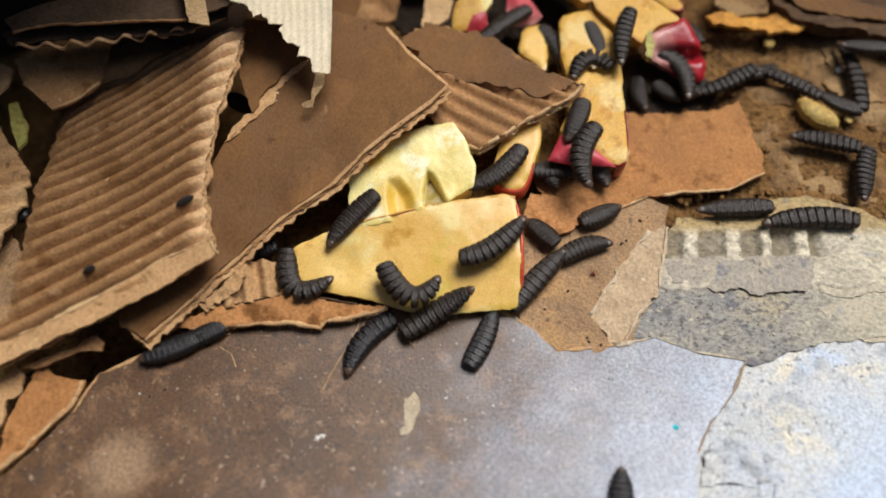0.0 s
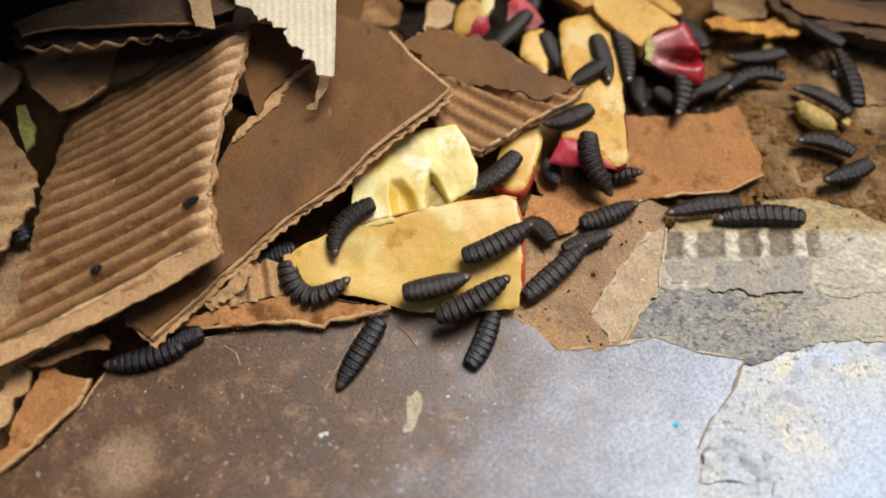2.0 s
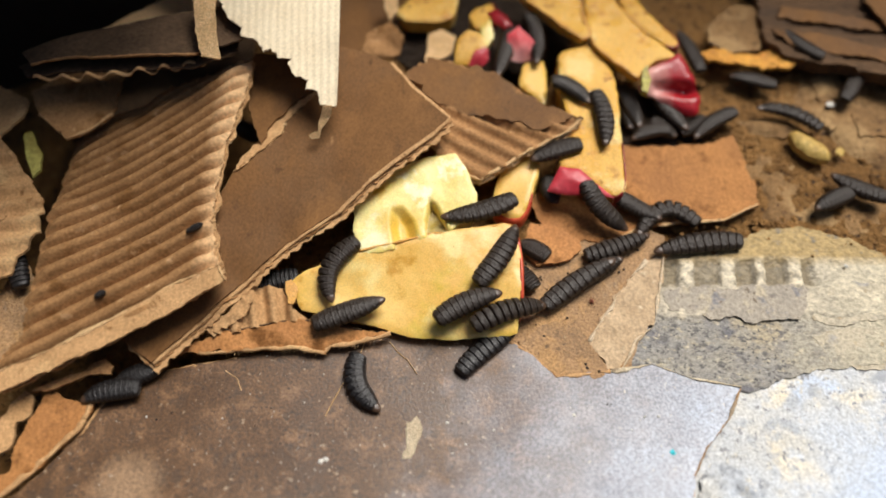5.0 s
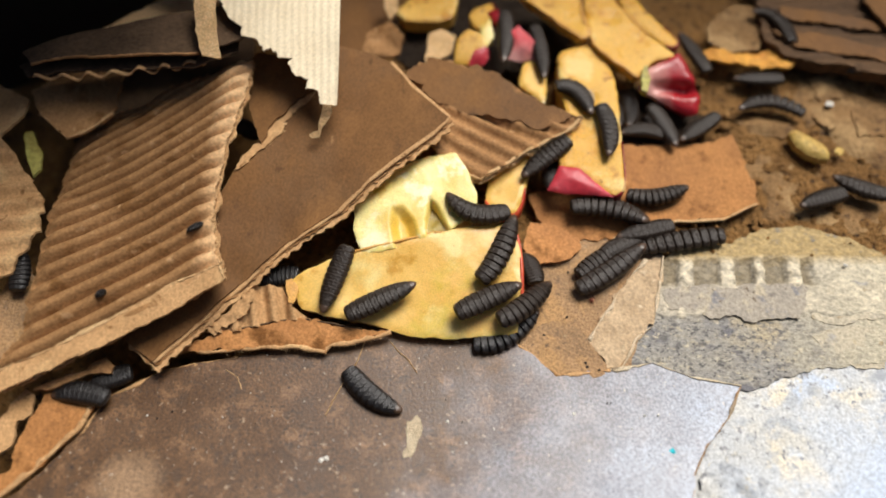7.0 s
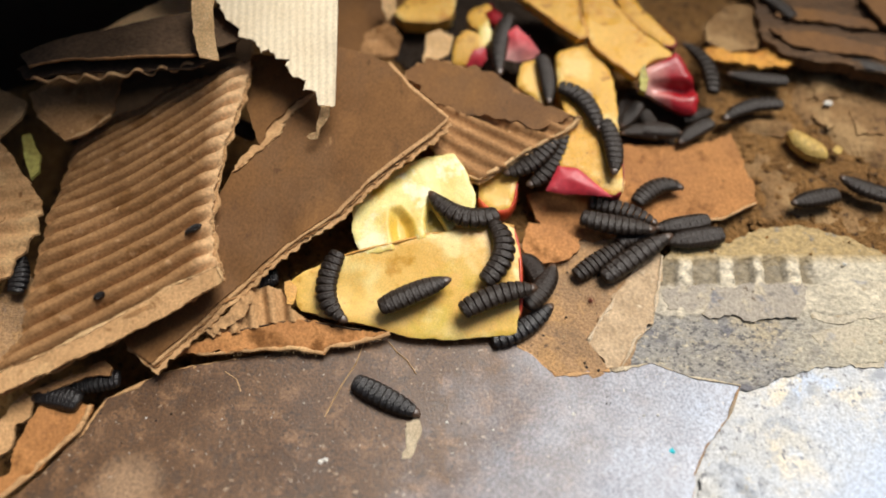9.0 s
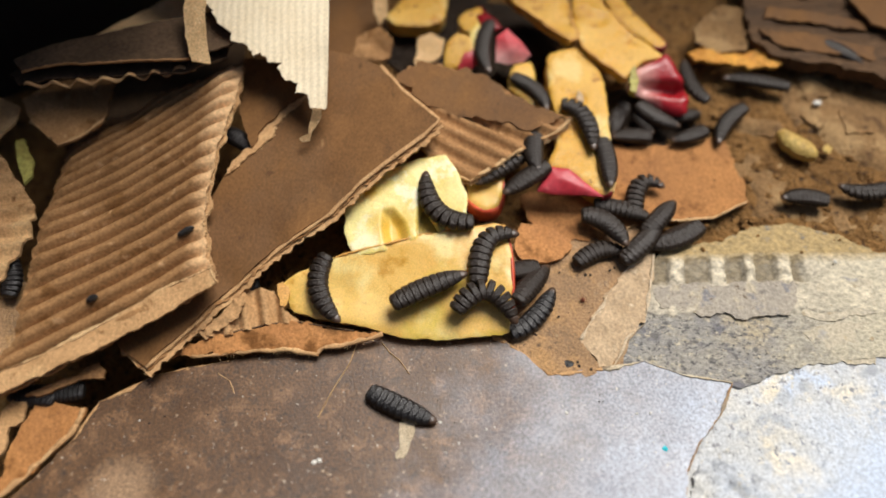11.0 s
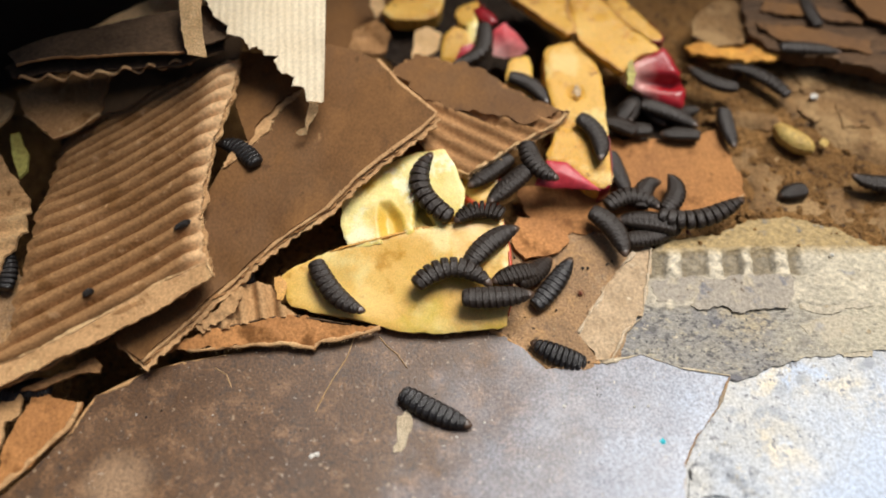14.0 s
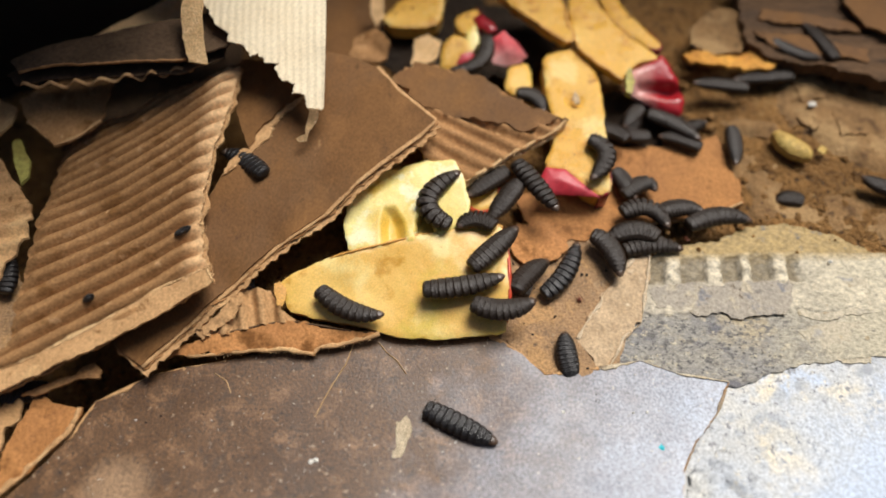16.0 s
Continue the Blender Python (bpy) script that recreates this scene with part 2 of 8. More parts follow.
BROWNED = surface("browned_flesh", (0.66, 0.353, 0.084), (0.48, 0.210, 0.042), (0.35, 0.134, 0.042), grain=2200, blotch=120, rough=0.45, spec=0.4, bump=0.2, flecks=0.68, fleck_scale=300)
RIMLIGHT = surface("bleached_torn_paper", (0.660, 0.550, 0.380), (0.520, 0.410, 0.270), None, grain=2200, blotch=150, rough=0.8, spec=0.2, bump=0.5, extra=(((0.30, 0.23, 0.15), 330, 0.56, 0.06), ((0.74, 0.64, 0.47), 140, 0.55, 0.07)))
SKIN = surface("red_apple_skin", (0.34, 0.016, 0.022), (0.15, 0.006, 0.012), (0.55, 0.20, 0.18), grain=1200, blotch=90, rough=0.3, spec=0.5, bump=0.06, flecks=0.6, fleck_soft=0.2, fleck_scale=120, contrast=0.5)
SKINFADE = surface("fading_red_apple_skin", (0.88, 0.55, 0.47), (0.80, 0.38, 0.33), None, grain=900, blotch=150, rough=0.3, spec=0.5, bump=0.08, contrast=0.5, worn_lit=(((0.36, 0.014, 0.02), (1.0, 0.1, 0), -0.0075, 0.0005, 0.004),))
BLUSH = surface("orange_red_apple_skin", (0.62, 0.10, 0.035), (0.44, 0.03, 0.018), (0.74, 0.40, 0.11), grain=900, blotch=130, rough=0.3, spec=0.5, bump=0.06, flecks=0.58, fleck_soft=0.2, fleck_scale=160, contrast=0.5)
PINKFADE = surface("pale_pink_apple_skin", (0.86, 0.52, 0.46), (0.80, 0.36, 0.34), None, grain=900, blotch=150, rough=0.35, spec=0.4, bump=0.08, contrast=0.5, worn_lit=(((0.72, 0.09, 0.10), (0.2, 1.0, 0), -0.004, 0.002, 0.003),))
PINK = surface("pink_apple_skin", (0.570, 0.055, 0.075), (0.440, 0.020, 0.030), (0.760, 0.300, 0.270), grain=900, blotch=110, rough=0.45, spec=0.5, bump=0.06, flecks=0.6, fleck_soft=0.2, fleck_scale=180, contrast=0.5)
RIND = surface("dried_orange_rind", (0.78, 0.38, 0.06), (0.52, 0.20, 0.025), None, grain=900, blotch=130, rough=0.5, spec=0.4, bump=0.6)
HUSK = surface("yellow_husk", (0.62, 0.43, 0.12), (0.45, 0.27, 0.06), None, grain=1000, blotch=160, rough=0.5, spec=0.4, bump=0.4)
LEAF = surface("green_scrap", (0.46, 0.42, 0.11), (0.32, 0.25, 0.06), None, grain=900, blotch=110, rough=0.5, spec=0.4, bump=0.3)
GRUB = surface("larva_hide", (0.033, 0.022, 0.015), (0.015, 0.010, 0.007), (0.085, 0.060, 0.042), grain=3200, blotch=500, rough=0.42, spec=0.36, bump=0.85, bump_size=0.00025, flecks=0.60, fleck_soft=0.15, fleck_scale=1300, coarse=0.7, contrast=1.5)
WETGRUB = surface("wet_larva_hide", (0.018, 0.015, 0.014), (0.010, 0.009, 0.009), (0.05, 0.045, 0.042), grain=3200, blotch=500, rough=0.36, spec=0.5, bump=0.85, bump_size=0.00025, flecks=0.62, fleck_soft=0.15, fleck_scale=1300, coarse=0.7, contrast=1.5)
HEADCAP = surface("larva_head", (0.085, 0.048, 0.028), (0.045, 0.026, 0.016), None, grain=2400, blotch=380, rough=0.34, spec=0.5, bump=0.4, bump_size=0.0002)
PLASTIC = surface("black_plastic", (0.012, 0.012, 0.012), (0.02, 0.018, 0.016), None, grain=700, blotch=15, rough=0.5, spec=0.4, bump=0.1)
PULP = surface("tan_pulp", (0.310, 0.176, 0.071), (0.194, 0.105, 0.039), (0.086, 0.047, 0.022), grain=1100, blotch=80, rough=0.7, spec=0.25, bump=0.6, flecks=0.59, fleck_soft=0.05, fleck_scale=260, amount=1.0, extra=(((0.155, 0.083, 0.033), 150, 0.56, 0.05), ((0.396, 0.246, 0.108), 60, 0.505, 0.084)))
# near-black paint for the shade between larvae and apple pieces
GAPSHADE = surface("painted_gap_shade", (0.040, 0.024, 0.013), (0.020, 0.012, 0.007), (0.10, 0.06, 0.03), grain=900, blotch=120, rough=0.6, spec=0.3, bump=0.8, bump_size=0.001, flecks=0.64, fleck_soft=0.1)
SPECK = surface("white_speck", (0.75, 0.73, 0.66), (0.6, 0.56, 0.48), None, grain=2000, blotch=300, rough=0.6, spec=0.3, bump=0.3)
CYAN = surface("cyan_speck", (0.05, 0.72, 0.80), (0.02, 0.4, 0.5), None, grain=2000, blotch=300, rough=0.4, spec=0.4, bump=0.2)
CRUMB = surface("black_crumb", (0.02, 0.016, 0.013), (0.03, 0.02, 0.014), None, grain=2000, blotch=300, rough=0.7, spec=0.3, bump=0.5)
MITE = surface("red_brown_mite", (0.26, 0.085, 0.045), (0.16, 0.045, 0.025), None, grain=2000, blotch=300, rough=0.4, spec=0.5, bump=0.2)


# ---- building ----
MOVES = []


def link(name, bm, material, parent=None, at=(0, 0, 0), label=""):
    """One mesh object from a bmesh in millimetres; its origin goes to the place at."""
    me = bpy.data.meshes.new(name)
    base = Vector(at)
    for v in bm.verts:
        v.co = (v.co - base) * MM
    bm.to_mesh(me)
    bm.free()
    me.materials.append(material)
    ob = new(name, me)
    ob.location = base * MM
    if parent:
        ob.parent = parent
        ob.location = base * MM - parent.location - (parent.parent.location if parent.parent else Vector())
    return tagged(ob, label)


def thing(name, at, label, category, group="", kind=""):
    ob = new(name)
    ob.empty_display_size = 0.01
    ob.location = Vector(at) * MM
    return tagged(ob, label, category, group, kind)


def wander(x, y, scale, seed):
    return noise.noise(Vector((x / scale, y / scale, seed * 7.31)))


def slab_mesh(outline, thick, res=2.0, jag=0.4, jag_size=2.5, relief=None, seed=1, place=False, taper=0.0, shrink=1.0, calm=()):
    """A sheet or slab of uneven outline: filled with a fine net, lifted by relief(u, v, edge distance), with thickness below.
    u and v are millimetres in the slab's own plane from the outline's mean, u along its first edge."""
    p = np.array(outline, float)
    mid = p.mean(0)
    normal = np.linalg.svd(p - mid)[2][2]
    normal = normal * (1 if normal[2] > 0 else -1)
    U = p[1] - p[0]
    U = U - normal * (U @ normal)
    U = U / np.linalg.norm(U)
    V = np.cross(normal, U)
    q = np.stack([(p - mid) @ U, (p - mid) @ V], 1)
    off = (p - mid) @ normal
    area = sum(a[0] * b[1] - b[0] * a[1] for a, b in zip(q, np.roll(q, -1, 0)))
    if area < 0:
        q, off = q[::-1], off[::-1]
        calm = [(len(q) - 2 - k) % len(q) for k in calm]
    ring = []
    for e, (a, b) in enumerate(zip(q, np.roll(q, -1, 0))):
        d = b - a
        k = max(1, int(np.hypot(*d) / (res * 0.8)))
        side = np.array([d[1], -d[0]]) / (np.hypot(*d) + 1e-9)
        for i in range(k):
            c = a + d * i / k
            w = wander(c[0], c[1], jag_size, seed) + 0.5 * wander(c[0], c[1], jag_size * 0.35, seed + 3)
            ring.append(c + side * w * (jag * 0.12 if e in calm else jag))
    ring = np.array(ring)
    lo, hi = ring.min(0), ring.max(0)
    xs, ys = np.meshgrid(np.arange(lo[0], hi[0], res), np.arange(lo[1], hi[1], res * 0.87))
    xs = xs + (np.arange(xs.shape[0]) % 2)[:, None] * res / 2
    grid = np.stack([xs.ravel(), ys.ravel()], 1)
    a, b = ring, np.roll(ring, -1, 0)
    ab = b - a
    ll = (ab ** 2).sum(1) + 1e-12

    def edge(points):
        out = np.empty(len(points))
        for s in range(0, len(points), 2000):
            g = points[s:s + 2000, None, :] - a[None]
            k = np.clip((g * ab[None]).sum(-1) / ll, 0, 1)
            out[s:s + 2000] = np.sqrt(((g - k[..., None] * ab[None]) ** 2).sum(-1)).min(1)
        return out

    inside = np.zeros(len(grid), bool)
    for (x0, y0), (x1, y1) in zip(a, b):
        if y0 != y1:
            inside ^= ((y0 > grid[:, 1]) != (y1 > grid[:, 1])) & (grid[:, 0] < (x1 - x0) * (grid[:, 1] - y0) / (y1 - y0) + x0)
    grid = grid[inside]
    if len(grid):
        grid = grid[edge(grid) > res * 0.45]
    pts = np.concatenate([ring, grid]) if len(grid) else ring
    n = len(ring)
    verts, _, faces, *_ = geometry.delaunay_2d_cdt([Vector(c) for c in pts], [], [list(range(n))], 1, 1e-4)
    uv = np.array([v[:] for v in verts])
    dist = edge(uv)
    w = 1 / (((uv[:, None, :] - q[None]) ** 2).sum(-1) + 4.0)
    rest = (w * off[None]).sum(1) / w.sum(1)
    bm = bmesh.new()
    top, low = [], []
    for (x, y), d, r in zip(uv, dist, rest):
        c = mid + U * x + V * y
        h = r + ((relief(c[0], c[1], d) if place else relief(x, y, d)) if relief else 0.0)
        top.append(bm.verts.new(c + normal * h))
        t = thick(x, y, d) if callable(thick) else thick
        low.append(bm.verts.new(mid + (U * x + V * y) * shrink + normal * ((r if taper else h) - t)))
    count = {}
    for f in faces:
        f = list(f)
        t = bm.faces.new([top[i] for i in f])
        t.smooth = True
        bm.faces.new([low[i] for i in reversed(f)]).smooth = True
        for i, j in zip(f, f[1:] + f[:1]):
            count[(i, j)] = 1
    for (i, j) in count:
        if (j, i) not in count:
            bm.faces.new([top[j], top[i], low[i], low[j]])
            for e in (bm.edges.get((top[i], top[j])), bm.edges.get((low[i], low[j]))):
                if e:
                    e.smooth = False
    bm.normal_update()
    return bm


def rounded(outline, times=2, closed=True, cut=0.25):
    """The outline with its corners cut twice, as a knife-cut soft edge."""
    p = [np.array(c, float) for c in outline]
    for _ in range(times):
        q = [] if closed else [p[0]]
        for a, b in zip(p, p[1:] + (p[:1] if closed else [])):
            q += [a * (1 - cut) + b * cut, a * cut + b * (1 - cut)]
        p = q if closed else q + [p[-1]]
    return [tuple(c) for c in p]


def centre(outline):
    p = np.array(outline, float)
    return (p[:, 0].mean(), p[:, 1].mean(), p[:, 2].min())


def sheet(name, outline, thick, material, label, category="cardboard", parent=None, kind="", group="", **how):
    bm = slab_mesh(outline, thick, **how)
    if parent:
        return link(name, bm, material, parent, parent.location / MM, label)
    return tagged(link(name, bm, material, None, centre(outline)), label, category, group, kind)


def ripple(amount, scale, seed, slow=0.0):
    return lambda x, y, d: amount * (wander(x, y, scale, seed) + 0.4 * wander(x, y, scale * 0.3, seed + 1)) + slow * wander(x, y, scale * 4, seed + 2)


def flutes(pitch, height, turn=0.0, rough=0.15, seed=1, crush=0.0, crest=0.3, flat=0.0, bias=0.0):
    """Parallel round ridges; turn: degrees between the ridges and the first edge."""
    c, s = math.cos(radians(turn)), math.sin(radians(turn))

    def lift(x, y, d):
        k = -x * s + y * c + 0.35 * wander(x, y, 14, seed)
        wave = math.tanh(crest * (bias + math.sin(2 * math.pi * k / pitch))) / math.tanh(crest)
        keep = 1 - crush * max(0.0, wander(x, y, 9, seed + 5) * 1.6)
        if flat:
            keep *= min(1.0, 0.12 + d / flat)
        return height * keep * wave + rough * wander(x, y, 2.2, seed + 2) + 0.5 * rough * wander(x, y, 0.8, seed + 4)
    return lift


def sunken(amount, scale, seed):
    """Rippled, and sinking into the ground along its rim."""
    wave = ripple(amount, scale, seed, 0.5)
    return lambda x, y, d: wave(x, y, d) - 1.5 * max(0.0, 1 - d / 3.5) ** 1.5


def raised(outline, dz):
    return [(x, y, z + dz) for x, y, z in outline]


def grown(outline, factor, dx=0.0, dy=0.0):
    p = np.array(outline, float)
    m = p.mean(0)
    return [tuple(m + (c - m) * factor + (dx, dy, 0)) for c in p]


# ---- setting ----
def ground():
    bm = bmesh.new()
    pit_at = (16.0, 78.0)
    n = 240
    rows = []
    for j in range(n + 1):
        row = []
        for i in range(n + 1):
            x, y = -240 + 480 * i / n, -180 + 400 * j / n
            z = -4.5 + 1.5 * wander(x, y, 30, 2) + 1.0 * wander(x, y, 7, 5) + 0.6 * wander(x, y, 3, 8)
            # a hollow under the heap of boards
            k = min(1, max(0, (-42 - x + 0.25 * y) / 22)) * min(1, max(0, (y + 95) / 25))
            # a pit between the far apple bits
            pit = math.exp(-(((x - pit_at[0]) / 20) ** 2 + ((y - pit_at[1]) / 15) ** 2) ** 1.5)
            # trodden flat where the pulp has matted over it
            flat = min(1, max(0, (x - 74) / 14)) * min(1, max(0, (y + 2) / 10)) * min(1, max(0, (78 - y) / 14))
            z += flat * (-2.5 + 0.9 * wander(x, y, 9, 5) + 0.35 * wander(x, y, 2.6, 8) - z)
            row.append(bm.verts.new((x, y, z - 26 * k * k * (3 - 2 * k) - 20 * pit)))
        rows.append(row)
    for j in range(n):
        for i in range(n):
            bm.faces.new((rows[j][i], rows[j][i + 1], rows[j + 1][i + 1], rows[j + 1][i])).smooth = True
    # the far ground, one sheet with the near one
    R = 60000.0
    corners = [bm.verts.new((sx * R, sy * R, -5)) for sx, sy in ((-1, -1), (1, -1), (1, 1), (-1, 1))]
    sides = [[rows[0][i] for i in range(n + 1)], [rows[j][n] for j in range(n + 1)],
             [rows[n][n - i] for i in range(n + 1)], [rows[n - j][0] for j in range(n + 1)]]
    for k, side in enumerate(sides):
        a, b = corners[k], corners[(k + 1) % 4]
        h = len(side) // 2
        for i in range(len(side) - 1):
            bm.faces.new((side[i + 1], side[i], a if i < h else b))
        bm.faces.new((side[h], a, b))
    bm.normal_update()
    tagged(link("ground", bm, SOIL), "dark brown damp compost with crumbs and clods", "ground", "", "structure")


# walls added round the heap to cut stray light and darken it
def added_wall(name, x0, y0, x1, y1, high=137, thick=4):
    d = Vector((x1 - x0, y1 - y0, 0)).normalized()
    s = Vector((-d.y, d.x, 0)) * thick
    bm = bmesh.new()
    a, b = Vector((x0, y0, -45)), Vector((x1, y1, -45))
    up = Vector((0, 0, high + 45))
    low = [bm.verts.new(v) for v in (a, b, b + s, a + s)]
    top = [bm.verts.new(v + up) for v in (a, b, b + s, a + s)]
    bm.faces.new(low[::-1])
    bm.faces.new(top)
    for i in range(4):
        bm.faces.new((low[i], low[(i + 1) % 4], top[(i + 1) % 4], top[i]))
    bm.normal_update()
    bmesh.ops.bevel(bm, geom=bm.edges[:], offset=1.2, segments=2, affect="EDGES")
    tagged(link(name, bm, PLASTIC, None, (x0, y0, -45)), "black wall added around the scraps to cut the light", "wall", "", "structure")


def lid():
    """An unseen panel, added over the far end to shade it."""
    sheet("shade_panel", [(-222, 0, 140), (-40, 60, 140), (-20, 142, 140), (80, 152, 140), (430, 154, 140), (430, 300, 140), (-210, 300, 140)], 3.0, PLASTIC,
          "unseen black panel added to shade the far end", "lid", res=12, jag=0.0, kind="structure")


def floor_sheets():
    sheet("mouldy_board", [(45.2, -92.6, -1.4), (54.3, -60.2, -1.4), (59.0, -39.2, -1.4), (71.9, -35.0, -1.4), (84.1, -31.8, -1.4), (108.0, -28.4, -1.4), (140.8, -26.2, -1.4), (127.4, -92.6, -1.4)], 1.2, MOTTLED,
          "whitish cardboard sheet blotched with grey and blue mould", res=1.2, jag=0.5, relief=ripple(0.3, 6, 21, 0.4), kind="structure")
    sheet("damp_board", [(-11.5, -30.6, -0.75), (-3.4, -12.2, -0.75), (17.2, 1.0, -0.75), (34.1, 7.1, -0.75), (52.3, 8.0, -0.75), (58.5, 4.5, -0.75), (55.0, -9.0, -0.75), (46.5, -29.0, -0.75), (42.3, -39.2, -0.75), (15.5, -39.2, -0.75)], 0.7, DAMP,
          "brown damp cardboard sheet soaked flat on the compost", res=1.6, jag=0.8, relief=ripple(0.3, 5, 22, 0.3), kind="structure")
    ridge_rows = ((62.4, 2.3), (73.0, 2.2), (81.2, 1.7), (90.0, 2.2))

    def weathering(x, y, d):
        h = 0.22 * wander(x, y, 8, 23) + 0.16 * wander(x, y, 2.6, 24) + 0.10 * wander(x, y, 1.1, 25)
        # the torn step between two layers of liner, then the bare ridges, then the crust above them
        edge = y + 18.5 + 1.4 * wander(x, y, 7, 26) + 0.7 * wander(x, y, 2, 27)
        h += 0.5 * min(1.0, max(0.0, edge / 0.5 + 0.5))
        bed = min(1.0, max(0.0, (y + 11.2 + 1.0 * wander(x, y, 3, 28)) / 1.6)) * min(1.0, max(0.0, (-2.0 + 1.2 * wander(x, y, 3, 29) - y) / 1.8)) * min(1.0, max(0.0, (96 - x) / 2))
        h -= 1.2 * bed
        for at, wide in ridge_rows:
            k = (x - at - 0.12 * (y + 7) - 0.3 * wander(x, y, 3, 30)) / wide
            if abs(k) < 1:
                h += 2.2 * bed * math.sqrt(1 - k * k) * (0.9 + 0.5 * wander(x, y, 2.5, 31))
        crust = min(1.0, max(0.0, (y + 3.6 + 1.2 * wander(x, y, 4, 33)) / 0.8))
        return h + crust * (0.25 + 0.35 * wander(x, y, 3.5, 34) + 0.2 * wander(x, y, 1.2, 35))

    sheet("weathered_board", [(43.5, -33.7, -1.05), (48.2, -23.4, -1.05), (53.9, -12.5, -1.05), (56.7, -4.4, -1.05), (60.1, 0.7, -1.05), (75.2, 1.9, -1.05), (84.2, 6.2, -1.05), (95.7, 7.3, -1.05), (106.7, 3.3, -1.05), (115.4, -1.9, -1.05), (142.1, -6.0, -1.05), (138.7, -30.8, -1.05), (106.9, -31.1, -1.05), (89.1, -32.6, -1.05), (73.1, -38.0, -1.05), (55.5, -39.4, -1.05)], 0.3, WEATHER,
          "grey and yellowish weathered cardboard with bare corrugated ridges and mould", res=0.62, jag=0.7, relief=weathering, place=True, kind="structure")
    worn_lit = bpy.data.objects["weathered_board"]
    face = [(55.8, -11.8, -0.29), (65.0, -10.3, -0.13), (72.7, -11.4, -0.12), (80.0, -10.4, -0.02), (90.3, -10.2, 0.07), (92.6, -11.3, 0.07), (90.8, -15.6, -0.11), (88.7, -19.9, -0.28), (83.8, -19.4, -0.31), (76.5, -21.0, -0.44), (72.8, -18.7, -0.39), (66.4, -19.4, -0.48), (62.4, -18.2, -0.48), (56.2, -17.3, -0.50)]
    sheet("torn_liner", face, 0.35, GREYLINER, "grey-brown liner left in a ragged strip", parent=worn_lit, res=0.7, jag=0.9, jag_size=2.2, relief=ripple(0.18, 3, 231), seed=231)
    sheet("torn_liner", [(94.1, -10.1, -0.77), (103.6, -8.9, -0.58), (111.9, -9.7, -0.43), (110.2, -19.4, -0.61), (103.4, -20.2, -0.75), (97.6, -21.5, -0.89), (92.2, -19.5, -0.96)], 0.3, CREAMLINER, "cream liner left on the weathered board", parent=worn_lit, res=0.8, jag=0.9, jag_size=2.4, relief=ripple(0.18, 3, 233), seed=233)
    sheet("torn_liner", [(91.3, -24.1, -0.78), (100.2, -22.0, -0.81), (109.8, -21.4, -0.90), (106.6, -32.8, -1.25), (100.2, -32.8, -1.17), (93.9, -30.5, -1.02)], 0.3, CREAMLINER, "cream liner left on the weathered board", parent=worn_lit, res=0.8, jag=1.0, jag_size=2.4, relief=ripple(0.18, 3, 234), seed=234)
    white = bpy.data.objects["mouldy_board"]
    sheet("blistered_patch", [(55.6, -65.1, -1.1), (57.3, -59.0, -1.1), (61.0, -55.5, -1.1), (64.9, -53.4, -1.1), (67.9, -52.7, -1.1), (67.4, -59.0, -1.1), (71.0, -58.0, -1.1), (73.9, -60.5, -1.1), (72.4, -65.1, -1.1)], 0.3, MOTTLED, "buckled brownish blister of rotten liner", parent=white, res=0.7, jag=1.0, jag_size=2, relief=ripple(0.9, 3.2, 211), seed=211)
    sheet("blue_layer", [(67.6, -58.3, -1.2), (67.9, -52.9, -1.2), (73.1, -51.3, -1.2), (79.1, -48.7, -1.2), (81.5, -51.3, -1.2), (88.4, -52.0, -1.2), (100.9, -52.6, -1.2), (130.2, -53.9, -1.2), (117.7, -87.5, -1.2), (63.3, -87.5, -1.2), (73.2, -62.7, -1.2)], 0.25, MOTTLED, "upper layer of whitish mouldy liner", parent=white, res=1.0, jag=0.9, relief=ripple(0.25, 6, 212), seed=212)
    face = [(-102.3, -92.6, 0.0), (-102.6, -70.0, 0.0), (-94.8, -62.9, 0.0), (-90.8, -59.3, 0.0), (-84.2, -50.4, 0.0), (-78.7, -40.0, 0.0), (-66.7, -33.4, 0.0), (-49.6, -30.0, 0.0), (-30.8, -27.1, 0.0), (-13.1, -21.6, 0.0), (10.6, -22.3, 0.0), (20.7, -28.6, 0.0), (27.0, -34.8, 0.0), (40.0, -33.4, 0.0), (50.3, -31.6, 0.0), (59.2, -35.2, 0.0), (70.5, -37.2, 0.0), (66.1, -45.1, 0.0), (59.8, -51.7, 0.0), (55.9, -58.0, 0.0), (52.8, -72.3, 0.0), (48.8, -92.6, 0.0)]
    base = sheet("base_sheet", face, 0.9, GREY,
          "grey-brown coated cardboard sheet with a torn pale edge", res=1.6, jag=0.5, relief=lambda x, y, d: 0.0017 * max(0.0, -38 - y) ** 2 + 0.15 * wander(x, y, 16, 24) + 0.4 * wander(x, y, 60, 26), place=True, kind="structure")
    rim(face, 4, 7, base, TANLINER, 1.7, 0.05, 241, patchy=0.8)
    rim(face, 10, 13, base, TANLINER, 0.9, 0.05, 244, patchy=1.6)
    rim(face, 13, 16, base, RIMLIGHT, 0.9, 0.05, 242, patchy=1.6)
    rim(face, 16, 20, base, DAMP, 0.8, 0.08, 243, "brown torn edge", patchy=1.4)


